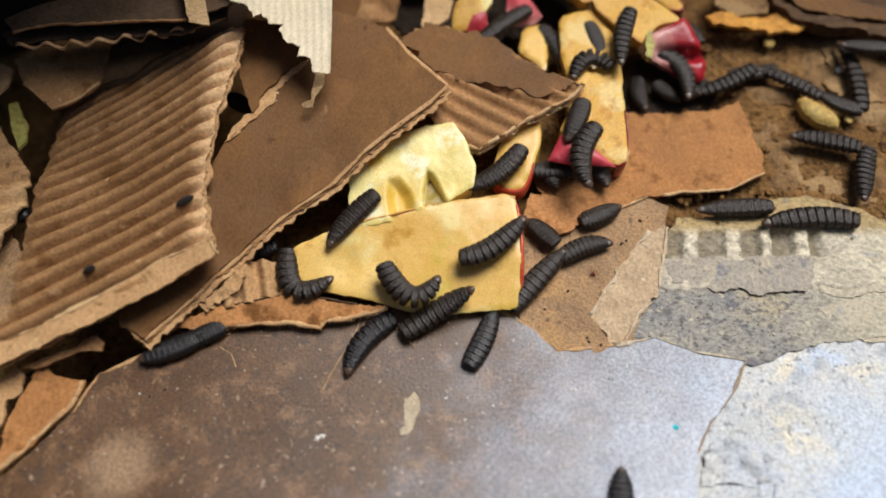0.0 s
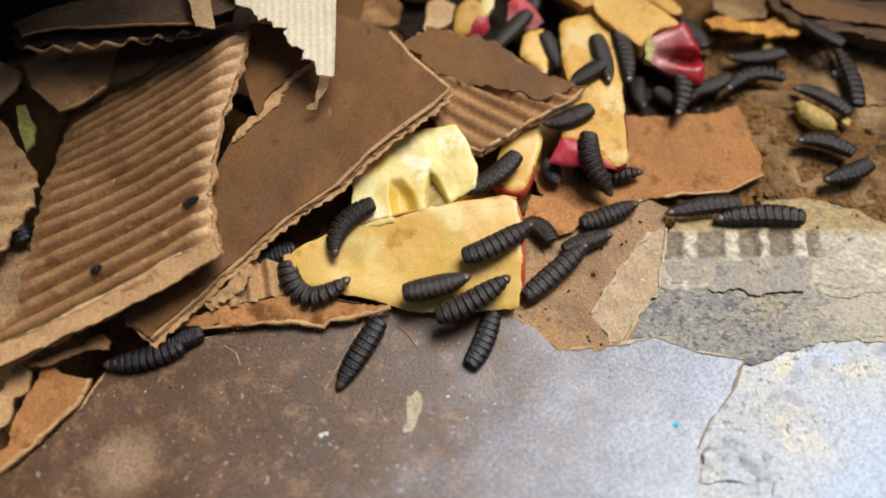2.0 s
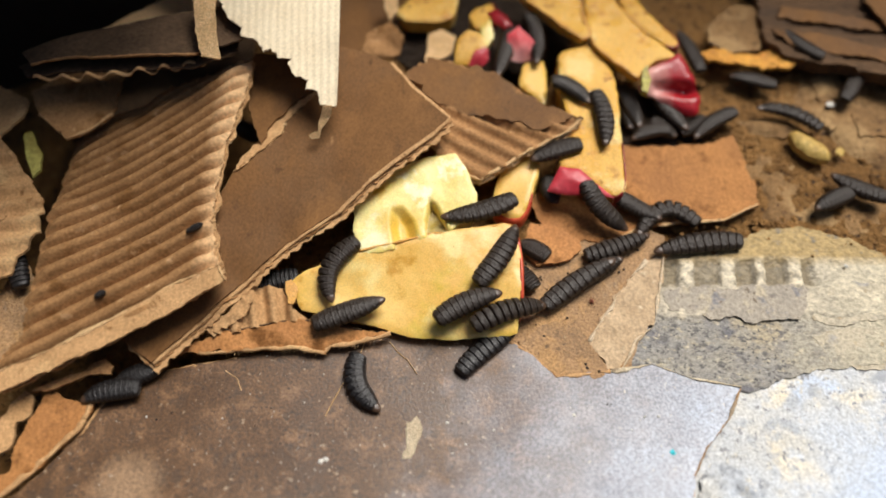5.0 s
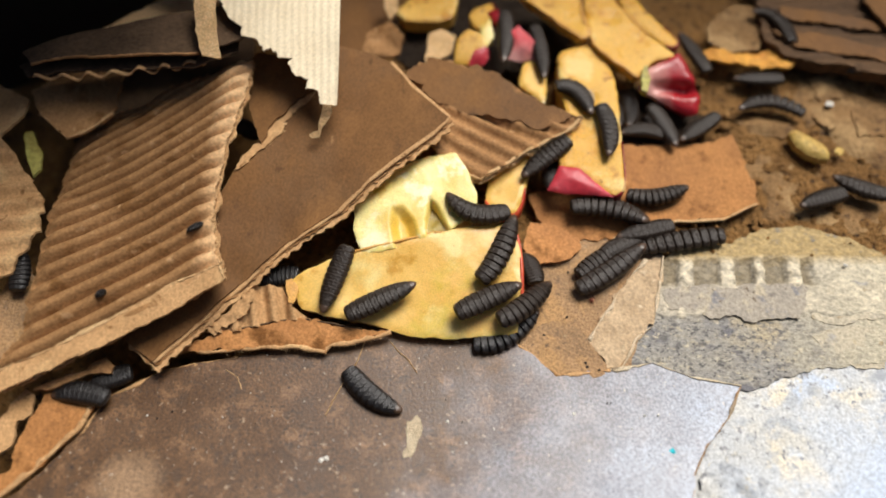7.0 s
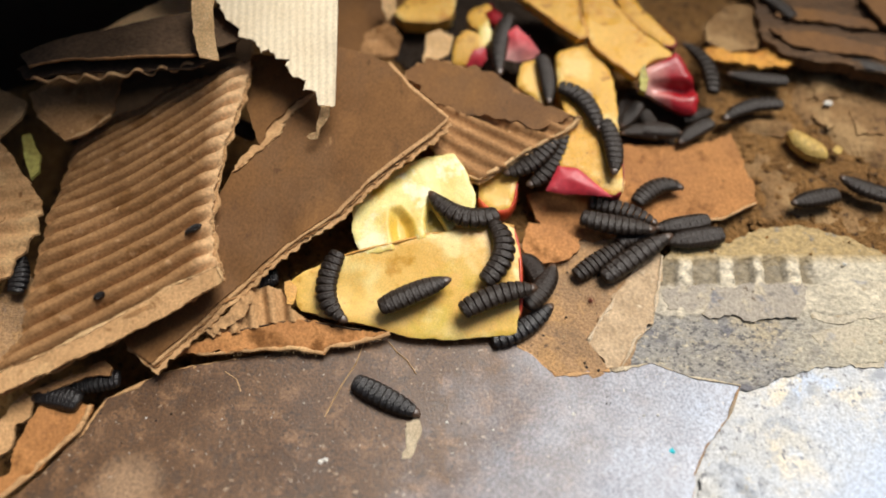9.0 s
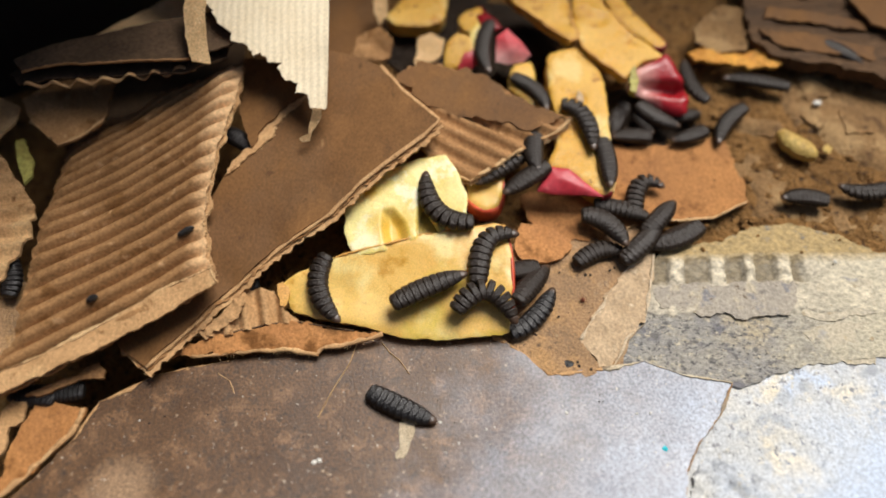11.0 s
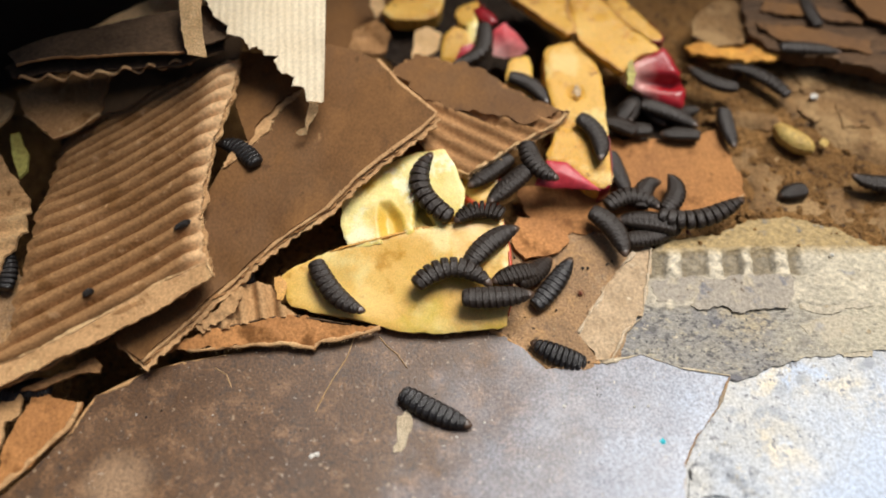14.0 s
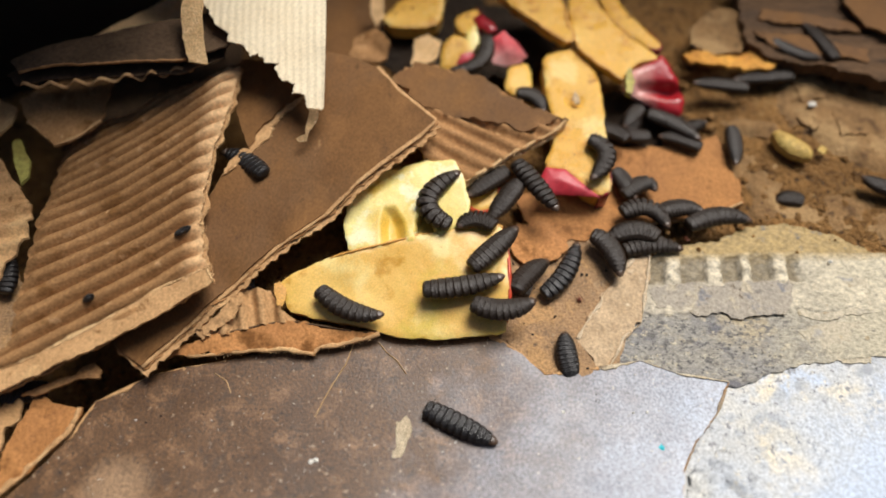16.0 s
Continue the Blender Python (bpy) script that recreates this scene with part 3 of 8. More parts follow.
def crust():
    face = [(18.3, -25.5, -0.3), (22.8, -22.2, -0.3), (26.6, -20.4, -0.3), (32.6, -21.4, -0.3), (35.6, -25.3, -0.3), (37.9, -29.1, -0.3), (39.9, -33.3, -0.3), (35.2, -35.7, -0.3), (29.1, -36.8, -0.3), (23.9, -35.1, -0.3), (20.1, -31.1, -0.3)]
    sheet("papery_crust", face, 0.25, DAMP, "orange-brown crust of rotten paper on damp board", "crust", res=0.8, jag=0.7, relief=ripple(0.5, 4, 34))


def peel_flap():
    face = [(57.1, -2.2, 0.2), (55.8, -7.6, 0.2), (53.9, -14.7, -0.2), (52.1, -21.5, -0.2), (47.1, -25.7, -0.2), (45.0, -29.5, -0.2), (42.7, -32.8, -0.2), (39.5, -32.4, -0.2), (37.9, -29.5, -0.2), (35.5, -25.6, -0.2), (38.2, -21.4, -0.2), (43.9, -13.2, -0.2), (48.6, -7.2, -0.2), (52.4, -2.9, -0.2)]
    flap = sheet("peeled_flap", face, 0.35, PEEL,
          "tan peeled flap of paper liner with torn edges", res=0.7, jag=1.2, jag_size=3.2, relief=ripple(0.5, 4, 41))
    rim(face, 0, 6, flap, PALERIM, 1.0, 0.2, 411, patchy=1.4)
    rim(face, 9, 13, flap, PALERIM, 1.5, 0.25, 412, patchy=1.4)


def fragments():
    sheet("brown_fragment", [(23.2, 17.3, -0.4), (31.1, 20.1, -0.4), (41.4, 22.0, -0.4), (50.7, 34.7, -0.4), (60.2, 34.1, -0.4), (74.0, 35.3, -0.4), (82.5, 37.7, -0.4), (85.6, 21.0, -0.4), (85.0, 14.5, -0.4), (74.9, 9.5, -0.4), (62.7, 8.8, -0.4), (53.5, 7.3, -0.4), (44.0, 3.0, -0.4), (35.1, 3.0, -0.4), (26.4, 7.3, -0.4)], 1.0, RUST,
          "orange-brown torn cardboard fragment lying on compost", res=1.3, jag=1.0, relief=ripple(0.5, 9, 42, 0.6))
    rim([(84.9, 14.4, -0.2), (74.8, 9.3, -0.2), (62.6, 8.6, -0.2), (53.4, 7.2, -0.2), (43.9, 2.9, -0.2), (35.0, 2.9, -0.2), (26.4, 7.2, -0.2), (56.6, 20.0, -0.2)], 0, 4, bpy.data.objects["brown_fragment"], TORN, 0.6, 0.15, 421)
    sheet("brown_flake", [(23.0, 7.9, 0.9), (30.0, 6.9, 0.9), (35.6, 2.2, 0.9), (35.8, -0.4, 0.9), (31.4, -4.0, 0.9), (24.0, -5.0, 0.9), (20.7, -0.4, 0.9)], 0.6, ORANGE,
          "small orange-brown flake of cardboard beside the apple", res=0.9, jag=0.6, relief=ripple(0.4, 6, 43))
    sheet("brown_patch", [(106.1, 63.6, -1.6), (118.8, 67.5, -1.6), (134.3, 62.4, -1.6), (156.5, 51.3, -1.6), (142.9, 20.9, -1.6), (124.0, 26.7, -1.6), (115.5, 32.2, -1.6), (111.5, 38.6, -1.6), (104.1, 41.7, -1.6), (102.2, 51.3, -1.6)], 0.8, PULP,
          "brown pulpy cardboard patch sunk in compost", res=1.0, jag=1.6, relief=sunken(0.5, 9, 44))
    sheet("brown_patch", [(80.7, 29.2, -2.4), (90.7, 34.8, -2.4), (99.1, 32.8, -2.4), (107.8, 28.8, -2.4), (112.5, 22.4, -2.4), (122.1, 18.6, -2.4), (144.1, 14.0, -2.4), (136.8, 1.6, -2.4), (117.5, 2.9, -2.4), (105.1, 5.9, -2.4), (93.4, 7.7, -2.4), (83.7, 8.2, -2.4), (87.9, 17.7, -2.4)], 0.8, PULP,
          "mottled tan pulp matted over compost", res=1.0, jag=1.8, relief=sunken(0.5, 5, 442))
    far = bpy.data.objects["brown_patch"]
    for k, (owner, face, m) in enumerate((
            (far, [(110.1, 59.6, -1.0), (116.9, 62.3, -1.0), (120.7, 59.2, -1.0), (117.8, 52.5, -1.0), (111.0, 50.8, -1.0)], PULP), (far, [(119.2, 47.3, -0.9), (126.7, 50.7, -0.9), (131.3, 46.4, -0.9), (127.4, 38.5, -0.9), (119.1, 38.1, -0.9)], PULP),
            (far, [(108.0, 45.4, -1.0), (113.4, 47.4, -1.0), (115.9, 44.0, -1.0), (111.5, 39.8, -1.0)], PULP), (far, [(126.7, 59.5, -0.9), (134.5, 57.3, -0.9), (136.4, 52.4, -0.9), (128.2, 52.9, -0.9)], PULP))):
        sheet("torn_layer", face, 0.5, m, "", parent=owner, res=0.8, jag=1.0, jag_size=2, relief=ripple(0.5, 4, 470 + k), seed=470 + k)
    sheet("brown_flake", [(85.6, 44.6, -0.8), (93.2, 45.9, -0.8), (101.3, 43.8, -0.8), (103.1, 38.8, -0.8), (97.2, 38.0, -0.8), (88.7, 40.1, -0.8)], 0.7, PULP,
          "flat brown flake of pulp beside a husk", res=0.9, jag=0.8, relief=sunken(0.5, 5, 443))
    sheet("brown_flake", [(81.2, 78.0, 4.0), (91.1, 86.6, 4.0), (99.3, 83.4, 4.0), (101.5, 75.6, 4.0), (94.1, 66.7, 4.0), (85.5, 65.8, 4.0), (80.1, 69.0, 4.0)], 1.0, PULP,
          "rounded brown flake of soggy cardboard", res=1.2, jag=0.8, relief=ripple(0.6, 7, 45))
    # three black sheets that paint the shadow in gaps of the heap
    sheet("shade_patch", [(44.9, 51.1, -1.5), (51.5, 57.6, -1.5), (59.1, 57.6, -1.5), (72.9, 54.2, -1.5), (78.6, 43.4, -1.5), (73.3, 36.2, -1.5), (64.0, 33.8, -1.5), (48.6, 32.7, -1.5), (43.9, 38.4, -1.5)], 0.6, GAPSHADE, "black sheet painting the shadow under a knot of larvae", "compost", res=1.0, jag=1.6, relief=sunken(0.6, 5, 447))
    sheet("shade_patch", [(-19.3, 79.3, -1.80), (-14.6, 89.8, -1.80), (-2.0, 98.3, -1.80), (16.6, 102.2, -1.80), (22.4, 86.6, -1.80), (20.6, 67.2, -1.80), (13.4, 58.1, -1.80), (3.2, 56.8, -1.80), (-6.2, 63.2, -1.80), (-14.1, 68.8, -1.80)], 0.6, GAPSHADE, "black sheet painting shade in the hollow behind the boards", "compost", res=1.2, jag=1.6, relief=sunken(0.6, 5, 449))
    sheet("shade_patch", [(18.3, 97.1, -2.0), (32.9, 94.4, -2.0), (41.6, 79.2, -2.0), (36.6, 72.0, -2.0), (29.1, 63.9, -2.0), (21.4, 65.1, -2.0), (15.9, 79.4, -2.0)], 0.6, GAPSHADE, "black sheet painting shade in a hollow between apple pieces", "compost", res=1.2, jag=1.6, relief=sunken(0.6, 5, 448))
    sheet("dark_plank", [(99.5, 100.5, 6.0), (151.3, 100.2, 6.0), (139.1, 50.4, 6.0), (128.6, 54.3, 6.0), (115.4, 58.8, 6.0), (101.0, 62.4, 6.0), (96.1, 69.3, 6.0), (96.4, 80.2, 6.0)], 4.0, BROWNBOARD,
          "dark brown strip of wet layered board", res=1.4, jag=1.0, relief=flutes(5, 0.5, 6, 0.4, 46, 0.4))
    plank = bpy.data.objects["dark_plank"]
    sheet("torn_layer", [(98.0, 72.0, 7.0), (112.8, 70.1, 7.0), (130.9, 64.0, 7.0), (129.6, 59.5, 7.0), (115.8, 62.3, 7.0), (103.3, 65.5, 7.0)], 0.6, KRAFT, "long brown torn layer", parent=plank, res=0.8, jag=0.9, relief=ripple(0.4, 6, 461), seed=461)
    sheet("torn_layer", [(103.5, 81.8, 7.2), (118.3, 78.8, 7.2), (132.4, 74.0, 7.2), (130.7, 70.7, 7.2), (115.4, 74.1, 7.2), (101.1, 77.0, 7.2)], 0.6, KRAFT, "long tan torn layer", parent=plank, res=0.8, jag=0.9, relief=ripple(0.4, 6, 462), seed=462)
    sheet("tan_board", [(133.2, 97.4, 9.0), (128.2, 82.3, 9.0), (131.6, 71.6, 9.0), (143.6, 65.8, 9.0), (155.4, 97.4, 9.0)], 1.0, KRAFT,
          "corner of a tan cardboard board above the compost", res=1.5, jag=0.5, relief=ripple(0.3, 8, 47))
    sheet("cardboard_chip", [(-5.2, 59.8, 7.40), (-4.4, 70.1, 7.00), (-0.3, 72.7, 6.80), (3.7, 69.8, 6.80), (2.6, 62.7, 7.20), (-1.3, 59.3, 7.40), (-3.3, 60.6, 7.40), (-4.6, 55.6, 7.60)], 0.8, TORN,
          "small pale cream chip of torn cardboard", res=0.6, jag=0.4, relief=ripple(0.7, 5, 48))
    sheet("cardboard_chip", [(-24.0, 62.5, 6.0), (-22.5, 69.6, 8.0), (-15.8, 73.2, 9.0), (-11.6, 66.6, 10.0), (-12.6, 61.5, 7.0), (-17.9, 61.1, 6.0)], 0.9, FLUTE,
          "curled brown chip of torn cardboard", res=0.8, jag=0.5, relief=ripple(1.3, 6, 49))
    sheet("cardboard_chip", [(-17.4, 83.8, 12.0), (-13.3, 82.9, 12.0), (-13.5, 76.4, 10.0), (-15.9, 73.7, 9.0), (-17.6, 77.7, 11.0)], 0.6, TORN,
          "pale curled sliver of torn liner", res=0.6, jag=0.3, relief=ripple(0.6, 4, 491))
    sheet("tan_board", [(-32.8, 64.9, 3.0), (-33.5, 99.3, 3.0), (-15.4, 104.7, 3.0), (-13.9, 84.0, 3.0), (-18.0, 74.2, 3.0), (-22.7, 64.9, 3.0)], 1.2, KRAFT,
          "brown cardboard board lying deep behind the pile", res=1.6, jag=0.6, relief=ripple(0.4, 9, 50))


def fray(outline, i, j, parent, material, count=90, reach=1.6, seed=1, drop=0.0):
    """Loose paper fibres along the outline's points i to j: thin tapered slivers joined into one tuft."""
    rnd = random.Random(seed)
    p = [Vector(c) for c in outline]
    m = sum(p, Vector()) / len(p)
    path = [p[k % len(p)] for k in range(i, j + 1)]
    spans = [(a, b, (b - a).length) for a, b in zip(path, path[1:])]
    bm = bmesh.new()
    for _ in range(count):
        a, b, _l = rnd.choices(spans, [c[2] for c in spans])[0]
        c = a.lerp(b, rnd.random()) + Vector((0, 0, -drop * rnd.random()))
        along = (b - a).normalized()
        out = along.cross(Vector((0, 0, 1)))
        if out.dot(c - m) < 0:
            out = -out
        w = rnd.uniform(0.08, 0.28)
        tip = c + (out * rnd.uniform(0.4, 1.0) + along * rnd.uniform(-0.7, 0.7)) * reach + Vector((0, 0, rnd.uniform(-0.6, 0.5)))
        base = c - out * 0.4
        v = [bm.verts.new(base + along * w), bm.verts.new(base - along * w), bm.verts.new(base + Vector((0, 0, -w))), bm.verts.new(tip)]
        for f in ((0, 1, 3), (1, 2, 3), (2, 0, 3), (0, 2, 1)):
            bm.faces.new([v[k] for k in f])
    bmesh.ops.recalc_face_normals(bm, faces=bm.faces[:])
    return link("frayed_fibres", bm, material, parent, parent.location / MM)


def rim(outline, i, j, parent, material, width=0.9, lift=0.12, seed=1, label="pale torn edge", patchy=0.0):
    """A narrow ribbon of torn paper along the outline's points i to j."""
    p = [Vector(c) for c in outline]
    m = sum(p, Vector()) / len(p)
    path = [p[k % len(p)] for k in range(i, j + 1)]
    bm = bmesh.new()
    rows = []
    for a, b in zip(path, path[1:]):
        k = max(1, int((b - a).length / 0.8))
        along = (b - a).normalized()
        out = along.cross(Vector((0, 0, 1)))
        if out.dot((a + b) / 2 - m) < 0:
            out = -out
        for s in range(k + (b is path[-1])):
            c = a.lerp(b, s / k)
            u, v = wander(c.x, c.y, 4.2, seed), wander(c.x, c.y, 1.9, seed + 2)
            keep = 1.0 if patchy <= 0 else min(1.6, max(0.05, 0.55 + patchy * wander(c.x, c.y, 6.0, seed + 5) + 0.5 * patchy * wander(c.x, c.y, 1.3, seed + 6)))
            o, n = (0.35 + 0.5 * u) * keep, -width * (0.55 + 0.5 * v) * keep
            if patchy < 0:
                o, n, v = width * (0.9 + 0.3 * u + 0.15 * v), -0.5, 0.3 * v
            z = Vector((0, 0, lift + 0.2 * v))
            rows.append([bm.verts.new(c + out * o + z * 0.3), bm.verts.new(c + out * (o + n) / 2 + z * 1.2), bm.verts.new(c + out * (n + o * 0.3) + z),
                         bm.verts.new(c + out * (n + o * 0.3) - Vector((0, 0, 0.3))), bm.verts.new(c + out * o - Vector((0, 0, 0.4)))])
    for a, b in zip(rows, rows[1:]):
        for s in range(5):
            bm.faces.new((a[s], a[(s + 1) % 5], b[(s + 1) % 5], b[s])).smooth = s < 2
    bm.faces.new(rows[0])
    bm.faces.new(rows[-1][::-1])
    bmesh.ops.recalc_face_normals(bm, faces=bm.faces[:])
    return link("torn_edge", bm, material, parent, parent.location / MM, label)


def wavy(path, parent, pitch, height):
    """The cut end of a fluting paper: a thin wavy ribbon standing along a path."""
    p = [Vector(c) for c in path]
    bm = bmesh.new()
    rows, run = [], 0.0
    for a, b in zip(p, p[1:]):
        k = max(2, int((b - a).length / 0.4))
        for q in range(k):
            c = a.lerp(b, q / k)
            run += (b - a).length / k
            up = height * math.sin(2 * math.pi * run / pitch + 0.8 * wander(c.x, c.y, 9, 3)) * (0.75 + 0.4 * wander(c.x, c.y, 6, 4))
            rows.append([bm.verts.new(c + Vector((0, dy, up + dz))) for dy, dz in ((0, 0.14), (0, -0.14), (1.0, -0.1), (1.0, 0.18))])
    for a, b in zip(rows, rows[1:]):
        for q in range(4):
            bm.faces.new((a[q], a[(q + 1) % 4], b[(q + 1) % 4], b[q])).smooth = True
    bm.faces.new(rows[0])
    bm.faces.new(rows[-1][::-1])
    bmesh.ops.recalc_face_normals(bm, faces=bm.faces[:])
    return link("wavy_fluting", bm, TANLINER, parent, parent.location / MM, "pale wavy end of the fluting")


def board(name, outline, label, thick=2.6, pitch=3.3, turn=0, liner=KRAFT, seed=1, wave=0.35, frayed=None, edge=0.7, torn=TORN, shift=(0, 0), under=None):
    """A corrugated board: top liner, fluting and lower liner, each a sheet with its own torn outline."""
    ob = thing(name, centre(raised(outline, -thick)), label, "cardboard")
    sheet("top_liner", outline, 0.35, liner, "", parent=ob, res=1.4, jag=0.35, relief=ripple(0.10, 12, seed, 0.12), seed=seed)
    sheet("fluting", grown(raised(outline, -thick / 2), 1.006, shift[0] * 0.55, shift[1] * 0.55), 0.25, FLUTE, "frayed brown fluting", parent=ob, res=0.9, jag=0.8, jag_size=1.2,
          relief=flutes(pitch, wave, turn, 0.2, seed), seed=seed + 1)
    sheet("lower_liner", grown(raised(outline, -thick * 0.8), 1.012, *shift), 0.4, under or FLUTE, "torn lower liner", parent=ob, res=1.0, jag=0.9, jag_size=1.3, relief=ripple(0.18, 12, seed, 0.12), seed=seed + 2)
    if frayed:
        strip = rim(outline, *frayed, ob, torn, edge, -0.05, seed, patchy=-1)
        fray(grown(outline, 1.006), *frayed, strip, TORN, 70, 1.5, seed, thick)
    return ob


def boards():
    board("kraft_board", [(-74.8, -28.4, 6.0), (-67.8, -33.2, 5.0), (-59.3, -25.3, 6.8), (-48.2, -14.5, 9.0), (-37.9, -4.9, 11.5), (-25.6, 3.0, 14.5), (-18.8, 10.1, 16.5), (-11.9, 15.9, 18.0), (-3.4, 22.7, 19.0), (1.3, 27.8, 19.5), (-8.1, 38.3, 19.0), (-14.4, 48.3, 18.0), (-20.8, 52.1, 18.0), (-30.4, 55.6, 17.0), (-36.0, 48.0, 16.0), (-35.5, 40.7, 15.46), (-40.1, 35.2, 14.63), (-44.9, 29.4, 13.73), (-47.8, 22.5, 13.92), (-51.1, 17.9, 14.39), (-53.3, 14.8, 14.18), (-60.5, -1.0, 13.6), (-62.2, -4.4, 13.5), (-75.1, -17.2, 8.5)],
          "large smooth brown kraft board with a frayed torn edge", seed=61, turn=20, frayed=(1, 11), thick=1.5, edge=1.0, torn=TANLINER, shift=(1.5, -1.3), under=TANLINER, wave=0.2)
    ob = thing("fluted_board", (-77.3, -0.3, 12.0), "corrugated brown board with its ridges bare, lying on other boards", "cardboard")
    face = [(-99.3, -41.3, 8.5), (-87.5, -35.8, 9.8), (-75.5, -30.1, 11.0), (-60.5, -22.7, 13.5), (-50.9, -16.7, 16.0), (-53.9, -8.1, 17.0), (-55.3, -0.8, 18.0), (-55.0, 10.0, 19.0), (-54.4, 19.7, 20.0), (-52.8, 28.8, 20.0), (-51.4, 40.4, 20.0), (-51.4, 48.4, 19.0), (-68.2, 47.7, 12.0), (-86.0, 44.4, 4.0), (-101.8, 37.6, 1.0), (-101.3, 24.5, 4.0), (-99.7, 14.6, 7.5), (-98.7, 3.3, 11.5), (-97.6, -7.0, 12.5), (-97.6, -18.7, 11.5), (-97.7, -29.4, 9.5), (-103.8, -35.8, 8.0)]
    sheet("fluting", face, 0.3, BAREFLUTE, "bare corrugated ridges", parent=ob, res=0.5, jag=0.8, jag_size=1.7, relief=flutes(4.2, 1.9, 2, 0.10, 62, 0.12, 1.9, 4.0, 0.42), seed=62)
    sheet("lower_liner", grown(raised(face, -1.0), 1.004, 0.5, 0.0), 0.4, TANLINER, "flat pale liner beneath", parent=ob, res=0.9, jag=1.0, relief=ripple(0.15, 12, 63), seed=63)
    sheet("liner_strip", [(-103.2, -44.4, 9.0), (-98.2, -42.2, 10.2), (-86.3, -36.9, 11.8), (-74.4, -31.4, 13.0), (-59.7, -24.0, 15.3), (-50.1, -17.9, 17.8), (-51.6, -14.6, 18.2), (-61.9, -17.9, 15.6), (-75.6, -25.7, 13.2), (-88.6, -32.9, 11.9), (-99.5, -37.3, 10.4)], 0.35, TANLINER, "flat strip of liner left along the edge", parent=ob,
          res=1.1, jag=0.7, jag_size=3, relief=ripple(0.25, 7, 64), seed=64)
    rim([(-50.1, -17.9, 17.8), (-51.6, -14.6, 18.3), (-61.9, -17.9, 15.7), (-75.6, -25.7, 13.3), (-88.6, -32.9, 12.0), (-99.5, -37.3, 10.5), (-74.4, -40.0, 12.0)], 0, 5, bpy.data.objects["liner_strip"], TORN, 0.9, 0.12, 641, patchy=1.5)
    fray(face, 4, 11, bpy.data.objects["liner_strip"], TORN, 90, 1.2, 622, 1.5)
    flap = thing("kraft_flap", (-44.0, 35.7, 14.44), "brown torn flap of liner with a pale ragged edge", "cardboard")
    sheet("top_liner", [(-53.0, 54.3, 15.23), (-48.8, 53.4, 15.63), (-40.6, 51.3, 16.50), (-32.8, 44.5, 17.11), (-34.6, 39.3, 16.62), (-38.1, 37.2, 16.08), (-41.3, 33.1, 15.48), (-44.8, 29.8, 14.86), (-46.3, 24.8, 14.82), (-47.2, 22.8, 14.99), (-49.8, 29.7, 14.31), (-51.8, 35.0, 14.25), (-52.1, 40.6, 14.55), (-51.9, 47.4, 14.94)], 0.5, KRAFT, "", parent=flap, res=0.9, jag=0.7, relief=ripple(0.25, 8, 65, 0.4), seed=65)
    torn = sheet("torn_edge", [(-53.1, 14.5, 14.70), (-51.6, 18.5, 14.93), (-49.1, 22.9, 14.41), (-46.8, 23.3, 14.40), (-46.2, 27.9, 14.13), (-44.7, 31.0, 14.36), (-41.5, 34.1, 14.95), (-38.3, 38.3, 15.55), (-35.8, 40.3, 15.95), (-34.0, 39.5, 16.15), (-36.3, 36.5, 15.74), (-39.1, 33.7, 15.25), (-41.4, 30.8, 14.80), (-41.8, 26.9, 14.67), (-45.5, 22.8, 14.49), (-49.2, 18.0, 14.93), (-51.7, 14.7, 14.77)], 0.3, TANLINER, "pale torn band where the liner has come off", parent=flap, res=0.6, jag=0.7, jag_size=1.8, relief=ripple(0.2, 3, 651), seed=651)
    fray([(-34.1, 39.6, 16.10), (-36.3, 36.6, 15.69), (-39.1, 33.7, 15.20), (-41.5, 30.8, 14.75), (-41.8, 27.0, 14.62), (-45.6, 22.9, 14.44), (-46.3, 43.4, 14.75)], 0, 5, torn, TORN, 26, 0.9, 652, 0.2)
    ob = thing("back_fluted_board", (15.0, 38.9, 8.0), "brown corrugated board with crushed ridges", "cardboard")
    face = [(-2.1, 24.3, 13.0), (0.9, 17.5, 11.0), (9.7, 15.0, 10.0), (21.8, 23.4, 10.5), (32.7, 29.6, 11.0), (37.7, 34.8, 11.0), (27.9, 38.0, 11.5), (18.9, 46.0, 12.0), (10.5, 51.5, 12.0), (-3.8, 54.0, 12.5), (-10.0, 48.9, 13.0)]
    sheet("fluting", face, 0.35, FLUTE, "crushed corrugated ridges", parent=ob, res=0.8, jag=1.0, jag_size=2, relief=flutes(4.6, 0.95, 37, 0.3, 66, 0.5), seed=66)
    sheet("top_liner", [(-9.7, 48.1, 14.0), (-3.5, 53.5, 13.6), (10.4, 51.0, 13.1), (18.9, 45.7, 13.0), (27.8, 37.6, 12.5), (37.9, 34.6, 11.9), (26.6, 30.2, 12.0), (16.1, 32.7, 12.5), (5.5, 35.2, 13.0), (-3.7, 39.5, 13.8)], 0.4, KRAFT, "flat brown liner still glued on", parent=ob, res=1.0, jag=1.6, jag_size=3, relief=ripple(0.25, 7, 663), seed=663)
    sheet("lower_liner", grown(raised(face, -1.5), 1.02), 0.4, TORN, "torn pale liner beneath", parent=ob, res=1.3, jag=1.0, relief=ripple(0.3, 8, 67), seed=67)
    torn = rim(face, 1, 5, ob, TORN, 0.9, 0.5, 661)
    fray(face, 1, 5, torn, TORN, 70, 1.6, 662, 1.2)
    ob = thing("lower_fluted_board", (-42.0, -22.8, 1.0), "orange-brown torn corrugated scrap under the big board", "cardboard")
